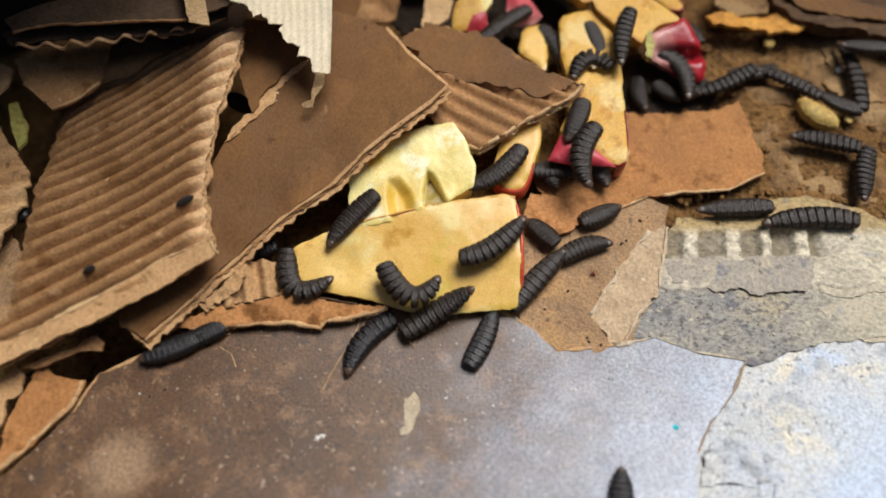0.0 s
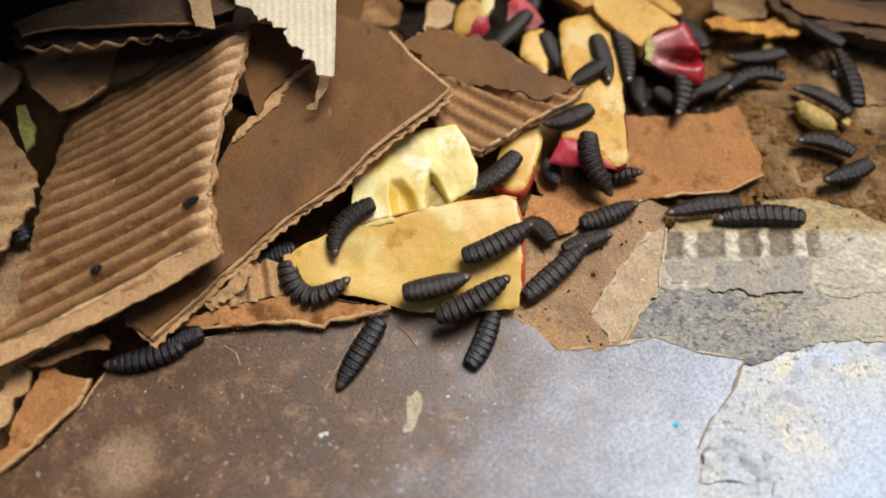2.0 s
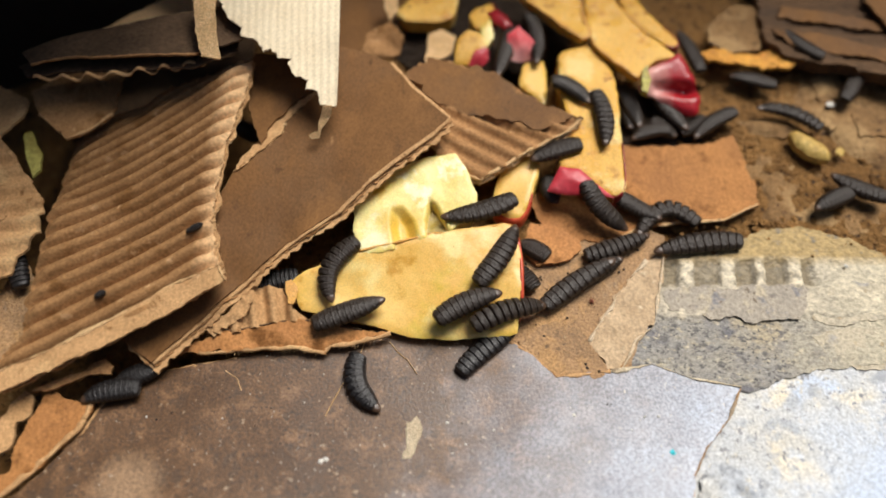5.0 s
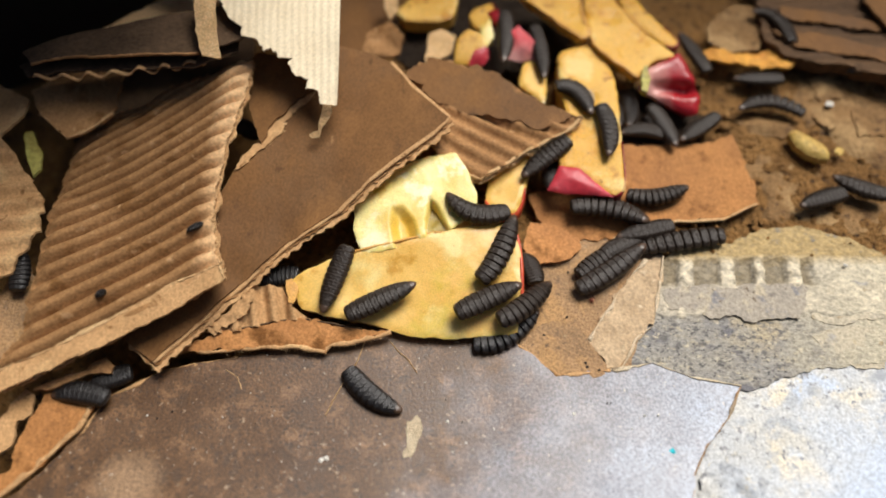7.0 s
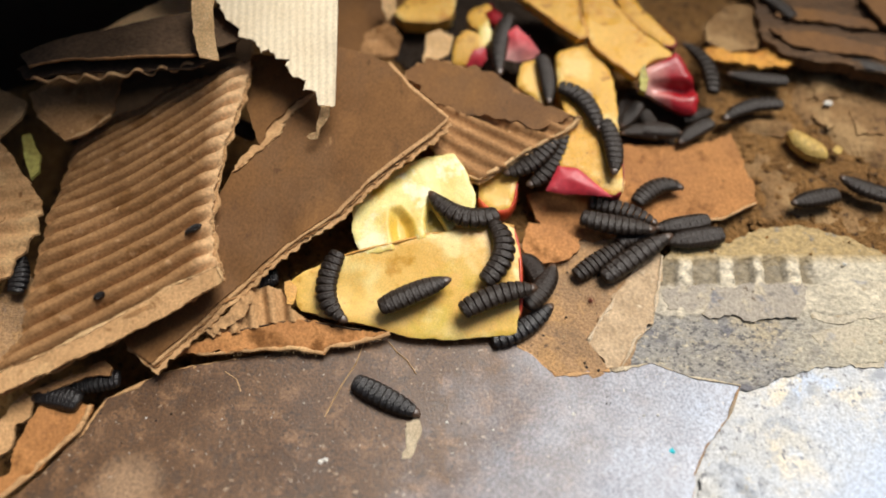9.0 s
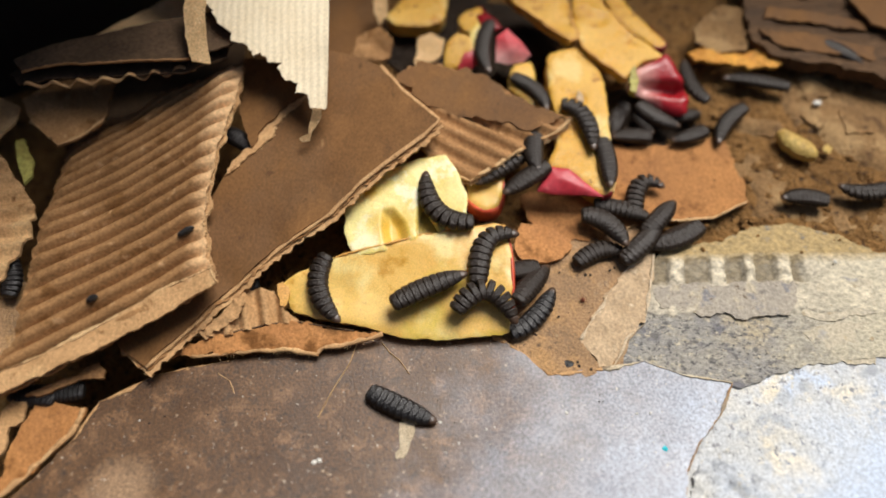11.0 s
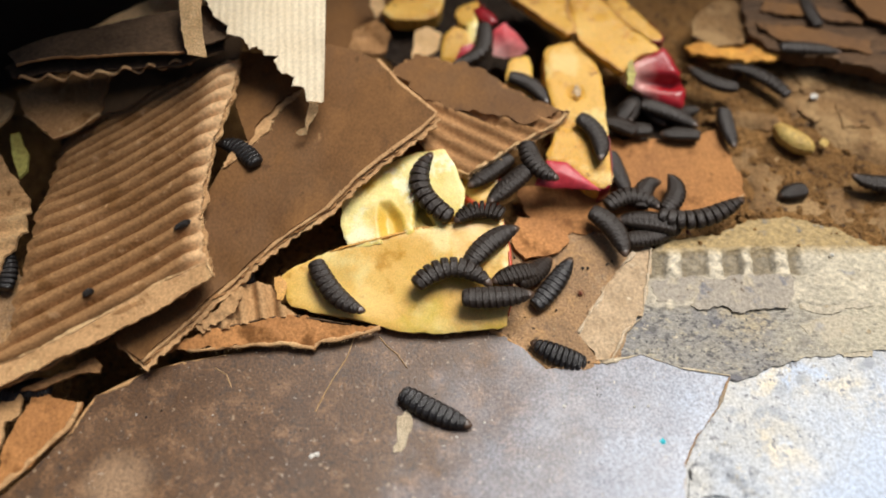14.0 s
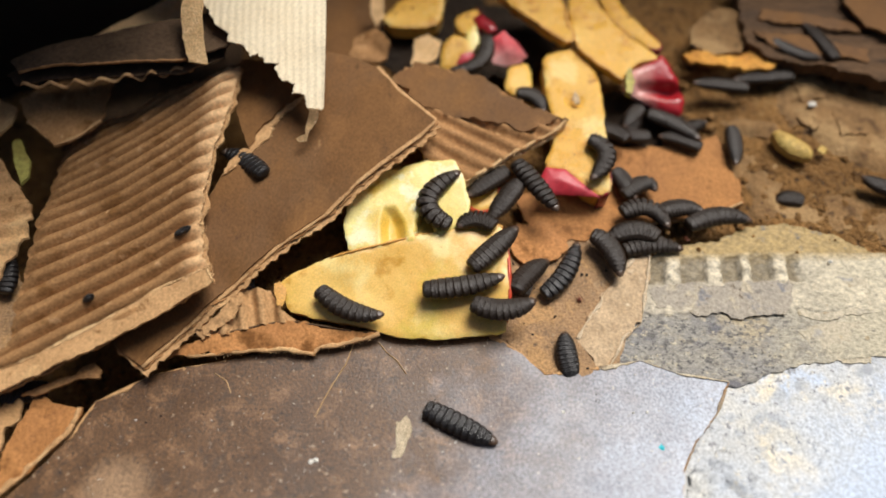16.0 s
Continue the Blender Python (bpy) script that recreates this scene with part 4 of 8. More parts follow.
    sheet("fluting", [(-57.2, -25.5, 4.5), (-52.6, -22.1, 6.0), (-46.5, -14.2, 7.0), (-39.3, -14.2, 6.0), (-36.2, -19.3, 5.0), (-31.7, -22.1, 4.2), (-41.4, -23.0, 4.2), (-50.5, -25.7, 4.2)], 0.4, TANLINER, "pale bare ridges", parent=ob, res=0.6, jag=0.6, relief=flutes(4.6, 1.1, 62, 0.3, 68, 0.4), seed=68)
    flap = sheet("liner_shred", [(-56.7, -25.6, 5.4), (-51.1, -21.0, 7.6), (-46.6, -15.9, 8.2), (-45.5, -18.5, 8.0), (-46.8, -22.0, 7.2), (-51.6, -24.7, 6.0), (-54.6, -26.3, 5.0)], 0.25, TANLINER, "curled pale shred of liner", parent=ob, res=0.6, jag=1.0, jag_size=1.6, relief=ripple(0.9, 4, 681), seed=681)
    face = [(-64.3, -30.4, 3.0), (-58.4, -27.4, 4.2), (-51.9, -25.3, 4.4), (-41.4, -23.0, 4.4), (-32.6, -22.1, 4.2), (-19.6, -24.3, 3.8), (-12.5, -25.1, 3.0), (-19.5, -27.2, 2.6), (-26.9, -28.1, 2.6), (-28.3, -29.8, 2.2), (-34.3, -28.8, 2.6), (-41.1, -28.5, 2.6), (-51.7, -29.5, 2.6), (-58.4, -29.9, 2.6)]
    sheet("lower_liner", face, 0.8, ORANGE, "torn orange-brown liner", parent=ob, res=0.8, jag=0.9, jag_size=2, relief=ripple(0.6, 6, 69), seed=69)
    torn = rim(face, 6, 13, ob, TANLINER, 1.3, 0.2, 691, "curled pale torn edge")
    fray(face, 6, 13, torn, TORN, 60, 1.1, 692, 0.8)
    rim(face, 2, 5, ob, DARKBOARD, 0.35, 0.1, 693, "thin dark seam")
    sheet("torn_strip", [(-102.5, -48.7, 3.0), (-100.8, -45.8, 3.0), (-98.9, -42.3, 3.0), (-96.3, -39.6, 3.0), (-94.1, -40.7, 3.0), (-94.2, -45.4, 3.0), (-96.4, -47.6, 3.0), (-96.5, -51.9, 3.0), (-98.9, -54.5, 3.0), (-102.2, -53.8, 3.0)], 0.8, TANLINER, "pale brown torn strip under the corrugated board", res=0.8, jag=0.9, relief=ripple(0.5, 5, 701))
    sheet("torn_strip", [(-94.2, -39.9, 4.5), (-89.4, -37.3, 4.5), (-83.4, -35.1, 4.5), (-81.5, -33.0, 4.5), (-79.0, -32.1, 4.5), (-77.0, -34.1, 4.5), (-77.2, -35.8, 4.5), (-79.6, -35.5, 4.5), (-84.3, -36.9, 4.5), (-90.7, -39.9, 4.5)], 0.6, FLUTE, "torn pale strip of liner in a gap under the corrugated board", res=0.6, jag=0.6, relief=ripple(0.4, 5, 70))
    face = [(-91.5, -39.4, 3.0), (-80.8, -42.2, 1.8), (-82.5, -47.8, 1.8), (-86.7, -52.8, 1.8), (-90.6, -57.8, 1.8), (-98.8, -65.1, 1.8), (-101.2, -63.3, 1.8), (-98.7, -59.4, 1.8), (-95.7, -57.5, 1.8), (-95.8, -52.4, 2.5), (-94.3, -48.5, 2.5), (-93.3, -43.7, 3.0)]
    sheet("corner_scrap", face, 0.9, RUST, "orange-brown cardboard scrap with a pale torn edge", res=0.9, jag=0.7, relief=ripple(0.4, 8, 71))
    rim(face, 1, 5, bpy.data.objects["corner_scrap"], TANLINER, 1.6, 0.2, 711)
    sheet("side_scrap", [(-117.2, 26.9, 12.0), (-110.7, 19.5, 12.0), (-100.3, 7.7, 12.0), (-100.1, -2.8, 12.0), (-101.7, -9.1, 12.0), (-103.3, -14.5, 12.0), (-109.3, -19.0, 12.0), (-126.5, 27.9, 12.0)], 0.8, TANLINER, "pale brown torn scrap of fluting", res=0.7, jag=1.3, jag_size=4, relief=flutes(5.5, 1.1, 60, 0.3, 72, 0.5))
    sheet("side_scrap", [(-111.5, -22.1, 6.0), (-107.8, -16.0, 6.0), (-105.8, -3.3, 6.0), (-98.2, -16.0, 6.0), (-99.6, -30.8, 6.0), (-101.2, -39.1, 6.0), (-108.1, -41.8, 6.0)], 0.8, DAMP, "brown scrap deep under the boards", res=1.4, jag=0.7, relief=ripple(0.4, 8, 73))
    face = [(-113.5, 43.6, 12.0), (-104.9, 49.8, 12.0), (-89.0, 50.9, 12.0), (-89.2, 35.6, 12.0), (-94.1, 30.1, 12.0), (-99.6, 26.9, 12.0), (-109.0, 35.6, 12.0)]
    scrap = sheet("dark_sheet", face, 0.8, FLUTE, "dim brown cardboard scrap behind the pile", res=1.3, jag=0.7, relief=ripple(0.4, 8, 74))
    rim(face, 3, 6, scrap, TANLINER, 0.8, 0.1, 742, "torn edge", patchy=1.2)
    # a dark sheet added to stand for the black shade in this gap
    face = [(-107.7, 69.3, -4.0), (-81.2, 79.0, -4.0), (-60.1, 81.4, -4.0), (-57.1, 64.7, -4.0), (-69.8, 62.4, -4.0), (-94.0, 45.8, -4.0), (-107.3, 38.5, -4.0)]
    scrap = sheet("dark_sheet", face, 0.8, DARKBOARD, "dark sheet standing for the shade deep in the pile", res=1.6, jag=0.8, relief=ripple(0.5, 8, 746))
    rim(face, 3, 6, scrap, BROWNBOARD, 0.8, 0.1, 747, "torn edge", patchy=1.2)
    ob = thing("dark_board", (-89.4, 50.5, 20.0), "dim grey-brown corrugated board with its wavy fluting showing", "cardboard")
    face = [(-106.8, 41.2, 25.0), (-98.6, 42.4, 26.0), (-85.0, 42.1, 27.0), (-70.1, 41.7, 28.0), (-62.6, 41.9, 28.0), (-52.4, 48.5, 27.0), (-52.6, 62.3, 27.0), (-69.3, 59.5, 26.0), (-88.4, 54.2, 25.0), (-104.4, 50.3, 24.0), (-110.8, 46.2, 24.0)]
    sheet("top_liner", face, 0.4, DARKBOARD, "", parent=ob, res=1.3, jag=0.4, relief=ripple(0.25, 10, 75, 0.8), seed=75)
    sheet("lower_liner", grown(raised(face, -3.6), 1.0, -2, -1.5), 0.4, DARKBOARD, "", parent=ob, res=1.6, jag=0.6, relief=ripple(0.2, 10, 76), seed=76)
    wavy([(-106.8, 38.5, 22.0), (-97.6, 38.1, 22.5), (-85.8, 39.0, 23.0), (-71.0, 40.2, 24.0), (-61.7, 42.6, 24.0)], ob, 6.6, 1.4)
    rim(face, 0, 4, ob, FLUTE, 0.5, 0.1, 751, "pale cut edge")
    sheet("tan_board", [(-104.5, 58.1, 14.0), (-92.7, 66.3, 16.0), (-72.9, 80.5, 17.0), (-63.8, 80.5, 17.0), (-64.6, 68.8, 17.0), (-69.2, 64.3, 17.0), (-86.8, 60.9, 16.0)], 0.8, TORN, "dim tan board behind the dark one", res=1.4, jag=0.6, relief=ripple(0.4, 8, 741))
    sheet("side_scrap", [(-129.7, 48.1, 12.0), (-122.8, 46.0, 12.0), (-113.0, 39.9, 12.0), (-113.4, 34.6, 12.0), (-117.5, 27.9, 12.0), (-122.3, 23.7, 12.0)], 0.8, TANLINER, "dim tan torn scrap of liner", res=1.0, jag=0.7, relief=ripple(0.4, 7, 721))
    sheet("pale_strip", [(-64.7, 60.7, 36.0), (-58.7, 60.7, 36.0), (-57.9, 47.5, 33.0), (-56.1, 38.0, 30.0), (-60.9, 39.1, 30.0), (-62.9, 45.6, 32.0)], 0.5, TORN, "narrow pale strip of torn liner", res=0.9, jag=0.4, relief=ripple(0.3, 6, 76))
    ob = thing("cream_strip", (-30.9, 31.4, 17.0), "bright cream corrugated strip with a serrated torn edge, above other boards", "cardboard")
    face = [(-27.9, 89.7, 40.0), (-27.2, 66.2, 35.0), (-26.7, 46.6, 30.0), (-26.7, 33.4, 25.5), (-26.8, 28.5, 23.5), (-28.0, 28.1, 23.5), (-31.1, 28.8, 23.8), (-31.7, 32.4, 24.6), (-35.0, 32.6, 25.0), (-34.3, 35.3, 25.6), (-37.7, 36.2, 26.0), (-39.7, 39.3, 26.6), (-38.9, 41.3, 27.0), (-41.8, 41.3, 27.2), (-44.5, 43.6, 28.0), (-46.2, 42.7, 28.0), (-48.6, 46.8, 28.6), (-52.4, 46.8, 29.0), (-52.2, 49.4, 29.6), (-55.9, 52.1, 30.2), (-57.8, 56.2, 31.0), (-62.1, 61.0, 32.0), (-68.7, 69.6, 34.0), (-85.5, 92.6, 38.0)]
    sheet("fluting", face, 0.5, CREAM, "cream paper with fine ridges", parent=ob, res=0.6, jag=0.6, jag_size=1.4, relief=flutes(1.9, 0.12, 0, 0.04, 77), seed=77, calm=(0, 1, 2, 3))
    sheet("torn_tail", [(-30.2, 27.2, 25.0), (-27.7, 27.2, 25.0), (-28.3, 26.2, 22.0), (-30.4, 24.2, 20.0), (-31.2, 21.7, 18.8), (-33.3, 21.5, 18.6), (-33.9, 22.8, 18.8), (-31.8, 23.3, 19.6), (-31.1, 25.3, 22.0)], 0.4, TORN, "thin torn tail of paper", parent=ob, res=0.6, jag=0.4, relief=ripple(0.4, 4, 78))


# ---- apple ----
def within(shape, x, y):
    """How far the place lies inside a shape seen from above; below nought outside it."""
    best, inside = 1e9, False
    for a, b in zip(shape, shape[1:] + shape[:1]):
        dx, dy = b[0] - a[0], b[1] - a[1]
        f = min(1.0, max(0.0, ((x - a[0]) * dx + (y - a[1]) * dy) / (dx * dx + dy * dy)))
        best = min(best, math.hypot(x - a[0] - f * dx, y - a[1] - f * dy))
        if (a[1] > y) != (b[1] > y) and x < dx * (y - a[1]) / dy + a[0]:
            inside = not inside
    return best if inside else -best


def fruit(outline, thick, label, skin_from=None, flesh=FLESH, skin=SKIN, hollow=(), seed=1, soft=1.0, group="apple pieces", name="apple_slice", rough=0.14, cut=0.14, bulge=0.4, dents=(), res=0.9):
    """A cut apple piece: a soft-edged slab of flesh, and skin along some of its outline's points."""
    def relief(x, y, d):
        h = rough * wander(x, y, 6, seed) + 0.06 * wander(x, y, 1.6, seed + 1)
        if d < soft:
            h -= soft * 0.55 * (1 - d / soft) ** 2
        for (hx, hy, _z), r, deep in hollow:
            h -= deep * math.exp(-(((x - hx) ** 2 + (y - hy) ** 2) / (r * r)) ** 1.5)
        for shape, deep, slope in dents:
            h -= deep * min(1.0, max(0.0, within(shape, x, y)) / slope)
        return h
    ob = thing(name, centre(raised(outline, -thick)), label, "apple", group)
    sheet("flesh", rounded(outline, 1, True, cut), thick, flesh, "", parent=ob, res=res, jag=0.35, jag_size=3, relief=relief, seed=seed, taper=1.0, place=True, shrink=0.97)
    if skin_from:
        p = np.array(outline, float)
        m = p.mean(0)
        i, j = skin_from
        path = [Vector(c) for c in rounded([p[k % len(p)] for k in range(i, j + 1)], 2, False)]
        bm = bmesh.new()
        rows = []
        fine = []
        for a, b in zip(path, path[1:]):
            k = max(1, int((b - a).length / 1.0))
            fine += [a.lerp(b, s / k) for s in range(k)]
        fine.append(path[-1])
        for n, c in enumerate(fine):
            out = Vector((c.x - m[0], c.y - m[1], 0)).normalized()
            e = min(n, len(fine) - 1 - n)
            row = []
            for s in range(7):
                a = s / 6
                swell = (0.1 + bulge * math.sin(math.pi * (0.12 + 0.88 * a))) * min(1, e / 3)
                row.append(bm.verts.new(c + out * swell + Vector((0, 0, -0.25 - (thick - 0.3) * a))))
            for s in range(7):
                a = 1 - s / 6
                row.append(bm.verts.new(c + out * -0.3 + Vector((0, 0, -0.3 - (thick - 0.3) * a))))
            rows.append(row)
        for a, b in zip(rows, rows[1:]):
            for s in range(14):
                bm.faces.new((a[s], a[(s + 1) % 14], b[(s + 1) % 14], b[s])).smooth = True
        bm.faces.new(rows[0])
        bm.faces.new(rows[-1][::-1])
        bmesh.ops.recalc_face_normals(bm, faces=bm.faces[:])
        link("skin", bm, skin, ob, ob.location / MM)
    return ob


def apples():
    fruit([(-37.7, -12.9, 6.0), (-34.0, -10.0, 7.0), (-25.1, -6.1, 8.0), (-20.1, -5.0, 9.0), (-3.4, -0.5, 9.0), (15.1, 2.4, 9.0), (18.2, 1.5, 9.0), (19.3, -6.6, 8.6), (19.2, -13.9, 7.4), (18.9, -21.0, 4.6), (17.7, -25.4, 3.2), (2.1, -26.6, 2.7), (-8.7, -25.7, 2.7), (-18.4, -22.7, 3.4), (-28.0, -20.9, 3.6), (-34.9, -18.9, 4.2)], 4.7,
          "long slice of yellow apple with a thin red skin edge", (6, 9), seed=81, soft=0.5, cut=0.10, bulge=0.7, skin=BLUSH, hollow=(((-12.9, -11.4, 9.0), 9, 0.7), ((-23.7, -14.5, 9.0), 4, 0.7)))
    end = bpy.data.objects["apple_slice"]
    sheet("browned_end", [(-38.8, -12.6, 6.3), (-37.2, -11.7, 6.3), (-35.5, -13.8, 6.3), (-35.1, -16.5, 6.3), (-36.0, -18.8, 6.3), (-37.3, -18.3, 6.3)], 0.3, BROWNED, "orange-brown dried tip", parent=end, res=0.5, jag=0.4, jag_size=2, relief=ripple(0.15, 3, 811))
    rim([(-25.0, -6.4, 8.0), (-20.1, -5.3, 8.9), (-3.4, -0.7, 8.9), (15.1, 2.1, 8.9), (18.2, 1.3, 8.9), (-11.3, -26.0, 5.0)], 0, 4, end, BROWNED, 0.45, 0.02, 812, "thin browned cut edge")
    seat, scoop = [(-3.4, 8.9, 11.0), (-1.3, 6.6, 11.0), (1.7, 0.0, 11.0), (-0.2, -2.8, 11.0), (-4.0, -3.1, 11.0), (-4.3, 2.8, 11.0)], [(-13.2, 6.1, 11.0), (-10.2, 6.6, 11.0), (-7.1, 2.8, 11.0), (-5.6, -3.1, 11.0), (-12.1, -5.1, 11.0), (-13.4, 1.3, 11.0)]
    chunk = fruit([(-22.4, 7.0, 11.0), (-21.9, 10.5, 12.0), (-16.8, 16.1, 12.5), (-10.5, 17.2, 12.5), (-3.9, 20.5, 13.0), (3.4, 21.4, 13.5), (6.0, 16.6, 12.5), (8.9, 10.1, 11.0), (8.1, 4.2, 10.0), (2.8, 1.1, 9.2), (-10.9, -4.5, 8.6), (-20.1, -6.1, 8.3), (-22.4, 0.1, 9.0)], 9,
          "pale yellow apple chunk with its core hollow, leaning on another slice", None, flesh=FRESH, seed=82, soft=0.45, cut=0.05, rough=0.35, res=0.6,
          dents=((seat, 4.2, 0.9), (scoop, 2.2, 2.2)))
    sheet("core_lining", raised(seat, -3.6), 0.5, OLIVE, "olive lining of the core hollow", parent=chunk, res=0.6, jag=0.2, relief=ripple(0.4, 3, 821))
    still = Matrix.Translation(chunk.location)
    MOVES.append((chunk, [(0.0, still), (13.0, still), (14.5, still @ pose(0, 0, 0, 0, 0, -3)), (16.0, still @ pose(0.0015, 0, 0, 0, 0, -8))]))
    wedge = fruit([(16.5, 23.8, 7.0), (26.1, 26.4, 7.0), (26.2, 20.4, 7.0), (23.8, 13.2, 7.0), (21.1, 6.1, 5.0), (15.5, 6.8, 5.0), (13.0, 11.3, 5.0)], 6, "small apple wedge with red skin at its end", (3, 6), seed=83, bulge=0.9, skin=BLUSH)
    still = Matrix.Translation(wedge.location)
    MOVES.append((wedge, [(t, still @ pose(x * MM, y * MM, 0, 0, 0, turn)) for t, x, y, turn in (
        (0.0, 0, 0, 0), (4.2, 0, 0, 0), (6.3, -1.6, 0.8, 3), (7.5, -2.7, 1.8, 5), (8.5, -3.7, 2.6, 7), (9.2, -4.2, 2.8, 9), (11.3, -5.6, 3.4, 14), (16.0, -5.9, 3.3, 14))]))
    fruit([(33.5, 61.3, 9.0), (42.3, 64.0, 9.0), (47.1, 60.2, 9.0), (49.1, 48.3, 9.0), (48.3, 28.3, 9.0), (48.2, 14.1, 7.0), (44.5, 12.5, 6.5), (40.6, 15.3, 7.5), (35.9, 19.7, 8.5), (31.1, 20.5, 8.5), (31.0, 23.0, 8.5), (33.7, 28.3, 9.0), (34.5, 37.1, 9.0), (32.8, 48.3, 9.0)], 7,
          "long yellow apple slice with pink and red skin", (4, 6), flesh=OLDFLESH, seed=84, hollow=(((40.7, 43.8, 9.0), 2.2, 1.4), ((37.8, 33.2, 9.0), 3.0, 0.7)))
    sheet("skin", [(27.3, 14.0, 6.6), (30.8, 20.2, 8.9), (36.0, 19.4, 8.9), (40.5, 15.0, 8.0), (44.6, 11.7, 6.8), (37.1, 12.6, 6.6), (32.0, 13.0, 6.5)], 0.7, PINK, "pink skin facing down", parent=bpy.data.objects["apple_slice.003"], res=0.7, jag=0.15, relief=lambda x, y, d: 1.6 * min(1, d / 4.5) ** 0.6 + 0.15 * wander(x, y, 2.5, 841))
    face = [(43.6, 88.7, 11.0), (48.1, 88.7, 11.0), (51.8, 78.9, 11.0), (56.7, 70.6, 11.0), (60.2, 65.6, 11.0), (67.6, 58.8, 10.0), (60.0, 56.4, 10.0), (55.1, 50.0, 10.0), (49.1, 55.0, 11.0), (43.4, 62.0, 11.0), (42.5, 69.5, 11.0), (42.3, 75.3, 11.0)]
    long = fruit(face, 3.2, "long yellow apple slice with dark red skin at the end", None, flesh=OLDFLESH, seed=85, soft=0.7, rough=0.5, hollow=(((58.6, 62.5, 11.0), 0.9, 1.0), ((50.4, 72.8, 11.0), 2.2, 0.6)))
    rim(face, 1, 4, long, BROWNED, 0.9, 0.02, 851, "browned cut edge")
    rim(face, 7, 10, long, BROWNED, 1.1, 0.02, 852, "browned cut edge")
    face = [(20.0, 87.5, 11.4), (39.0, 88.2, 11.4), (41.3, 79.7, 11.4), (41.6, 71.4, 11.4), (42.6, 65.2, 11.4), (40.2, 63.9, 11.4), (35.7, 68.4, 11.4), (26.3, 78.5, 11.4)]
    end = fruit(face, 3.5, "yellow apple piece browned at its end", None, flesh=OLDFLESH, seed=853, soft=0.7, rough=0.5)
    rim(face, 2, 7, end, BROWNED, 1.2, 0.02, 854, "browned cut edge")
    fold = [(59.7, 49.2, 9.0), (61.3, 49.0, 9.0), (62.8, 48.8, 9.0), (64.4, 48.8, 9.0), (66.0, 48.6, 9.0), (67.6, 48.3, 9.0), (69.1, 48.1, 9.0), (70.7, 47.9, 9.0)]
    fruit([(55.4, 48.8, 8.0), (58.7, 53.8, 10.5), (63.7, 56.1, 11.0), (67.7, 58.9, 11.5), (70.6, 53.4, 10.0), (73.0, 44.9, 7.0), (72.0, 41.5, 5.0), (68.6, 41.3, 4.5), (64.0, 44.8, 4.5), (59.2, 48.1, 5.0)], 4, "folded dark red apple skin, whitish at one end", None, flesh=SKINFADE, seed=86, soft=2.0, name="apple_skin", rough=0.4,
          hollow=tuple((c, 1.7, 0.7 + 0.22 * k) for k, c in enumerate(fold)))
    fruit([(52.3, 92.1, 7.0), (58.5, 92.1, 7.0), (60.7, 82.1, 7.0), (65.7, 74.4, 7.0), (70.2, 67.4, 7.0), (68.6, 65.1, 7.0), (65.8, 65.6, 7.0), (61.8, 70.6, 7.0), (56.0, 78.4, 7.0)], 5, "narrow yellow apple slice", (3, 6), flesh=OLDFLESH, seed=87)
    fruit([(23.3, 59.8, 6.0), (29.6, 61.6, 6.0), (29.9, 51.1, 6.0), (28.9, 43.7, 6.0), (25.1, 47.9, 6.0), (21.7, 51.1, 6.0)], 6, "short pale apple stick", None, seed=88)
    bit = fruit([(3.2, 59.8, 5.0), (3.7, 66.4, 8.0), (7.0, 70.4, 9.0), (11.0, 68.6, 9.0), (12.9, 63.7, 8.0), (11.2, 59.3, 6.0)], 4, "orange-yellow apple bit with pink skin", None, flesh=OLDFLESH, seed=89, soft=0.6)
    sheet("skin", [(7.3, 58.8, 5.6), (9.2, 62.2, 8.6), (12.9, 63.7, 8.4), (13.6, 60.5, 6.6), (11.9, 58.8, 5.6)], 0.5, PINK, "pink skin", parent=bit, res=0.6, jag=0.15, relief=lambda x, y, d: 0.5 * min(1, d / 2))
    fruit([(10.7, 66.5, 7.0), (11.4, 72.7, 9.0), (14.2, 74.2, 9.0), (15.1, 68.7, 8.0), (13.0, 65.1, 7.0)], 3, "thin pale apple sliver", None, flesh=FRESH, seed=893, soft=0.6)
    sheet("apple_peel", [(18.6, 61.1, 6.0), (18.9, 67.1, 10.0), (22.2, 69.3, 11.0), (26.4, 64.8, 10.0), (29.0, 61.9, 8.0), (27.2, 61.1, 6.0), (22.6, 60.7, 5.0)], 0.9, PINKFADE, "pink leaf-shaped piece of apple peel", "peel", res=0.6, jag=0.15, relief=lambda x, y, d: 0.8 * min(1, d / 4) + 0.25 * wander(x, y, 4, 901))
    sheet("apple_peel", [(13.3, 77.0, 9.0), (16.0, 78.9, 9.0), (19.3, 75.1, 9.0), (20.8, 71.8, 9.0), (18.4, 70.4, 9.0), (15.2, 73.2, 9.0)], 0.8, SKIN, "thin curved strip of dark red apple peel", "peel", res=0.6, jag=0.2, relief=lambda x, y, d: 1.0 * min(1, d / 2) ** 0.6)
    fruit([(7.6, 80.7, 6.0), (15.0, 85.1, 6.0), (17.0, 80.2, 6.0), (14.3, 73.1, 6.0), (9.6, 74.0, 6.0)], 5, "small yellow apple bit", (1, 3), flesh=OLDFLESH, seed=91)
    fruit([(-14.5, 80.7, 6.0), (-7.8, 90.7, 6.0), (5.5, 91.9, 6.0), (3.6, 78.3, 6.0), (-2.4, 76.4, 6.0), (-11.0, 77.1, 6.0)], 5, "yellow apple bit among compost", None, flesh=OLDFLESH, seed=92)
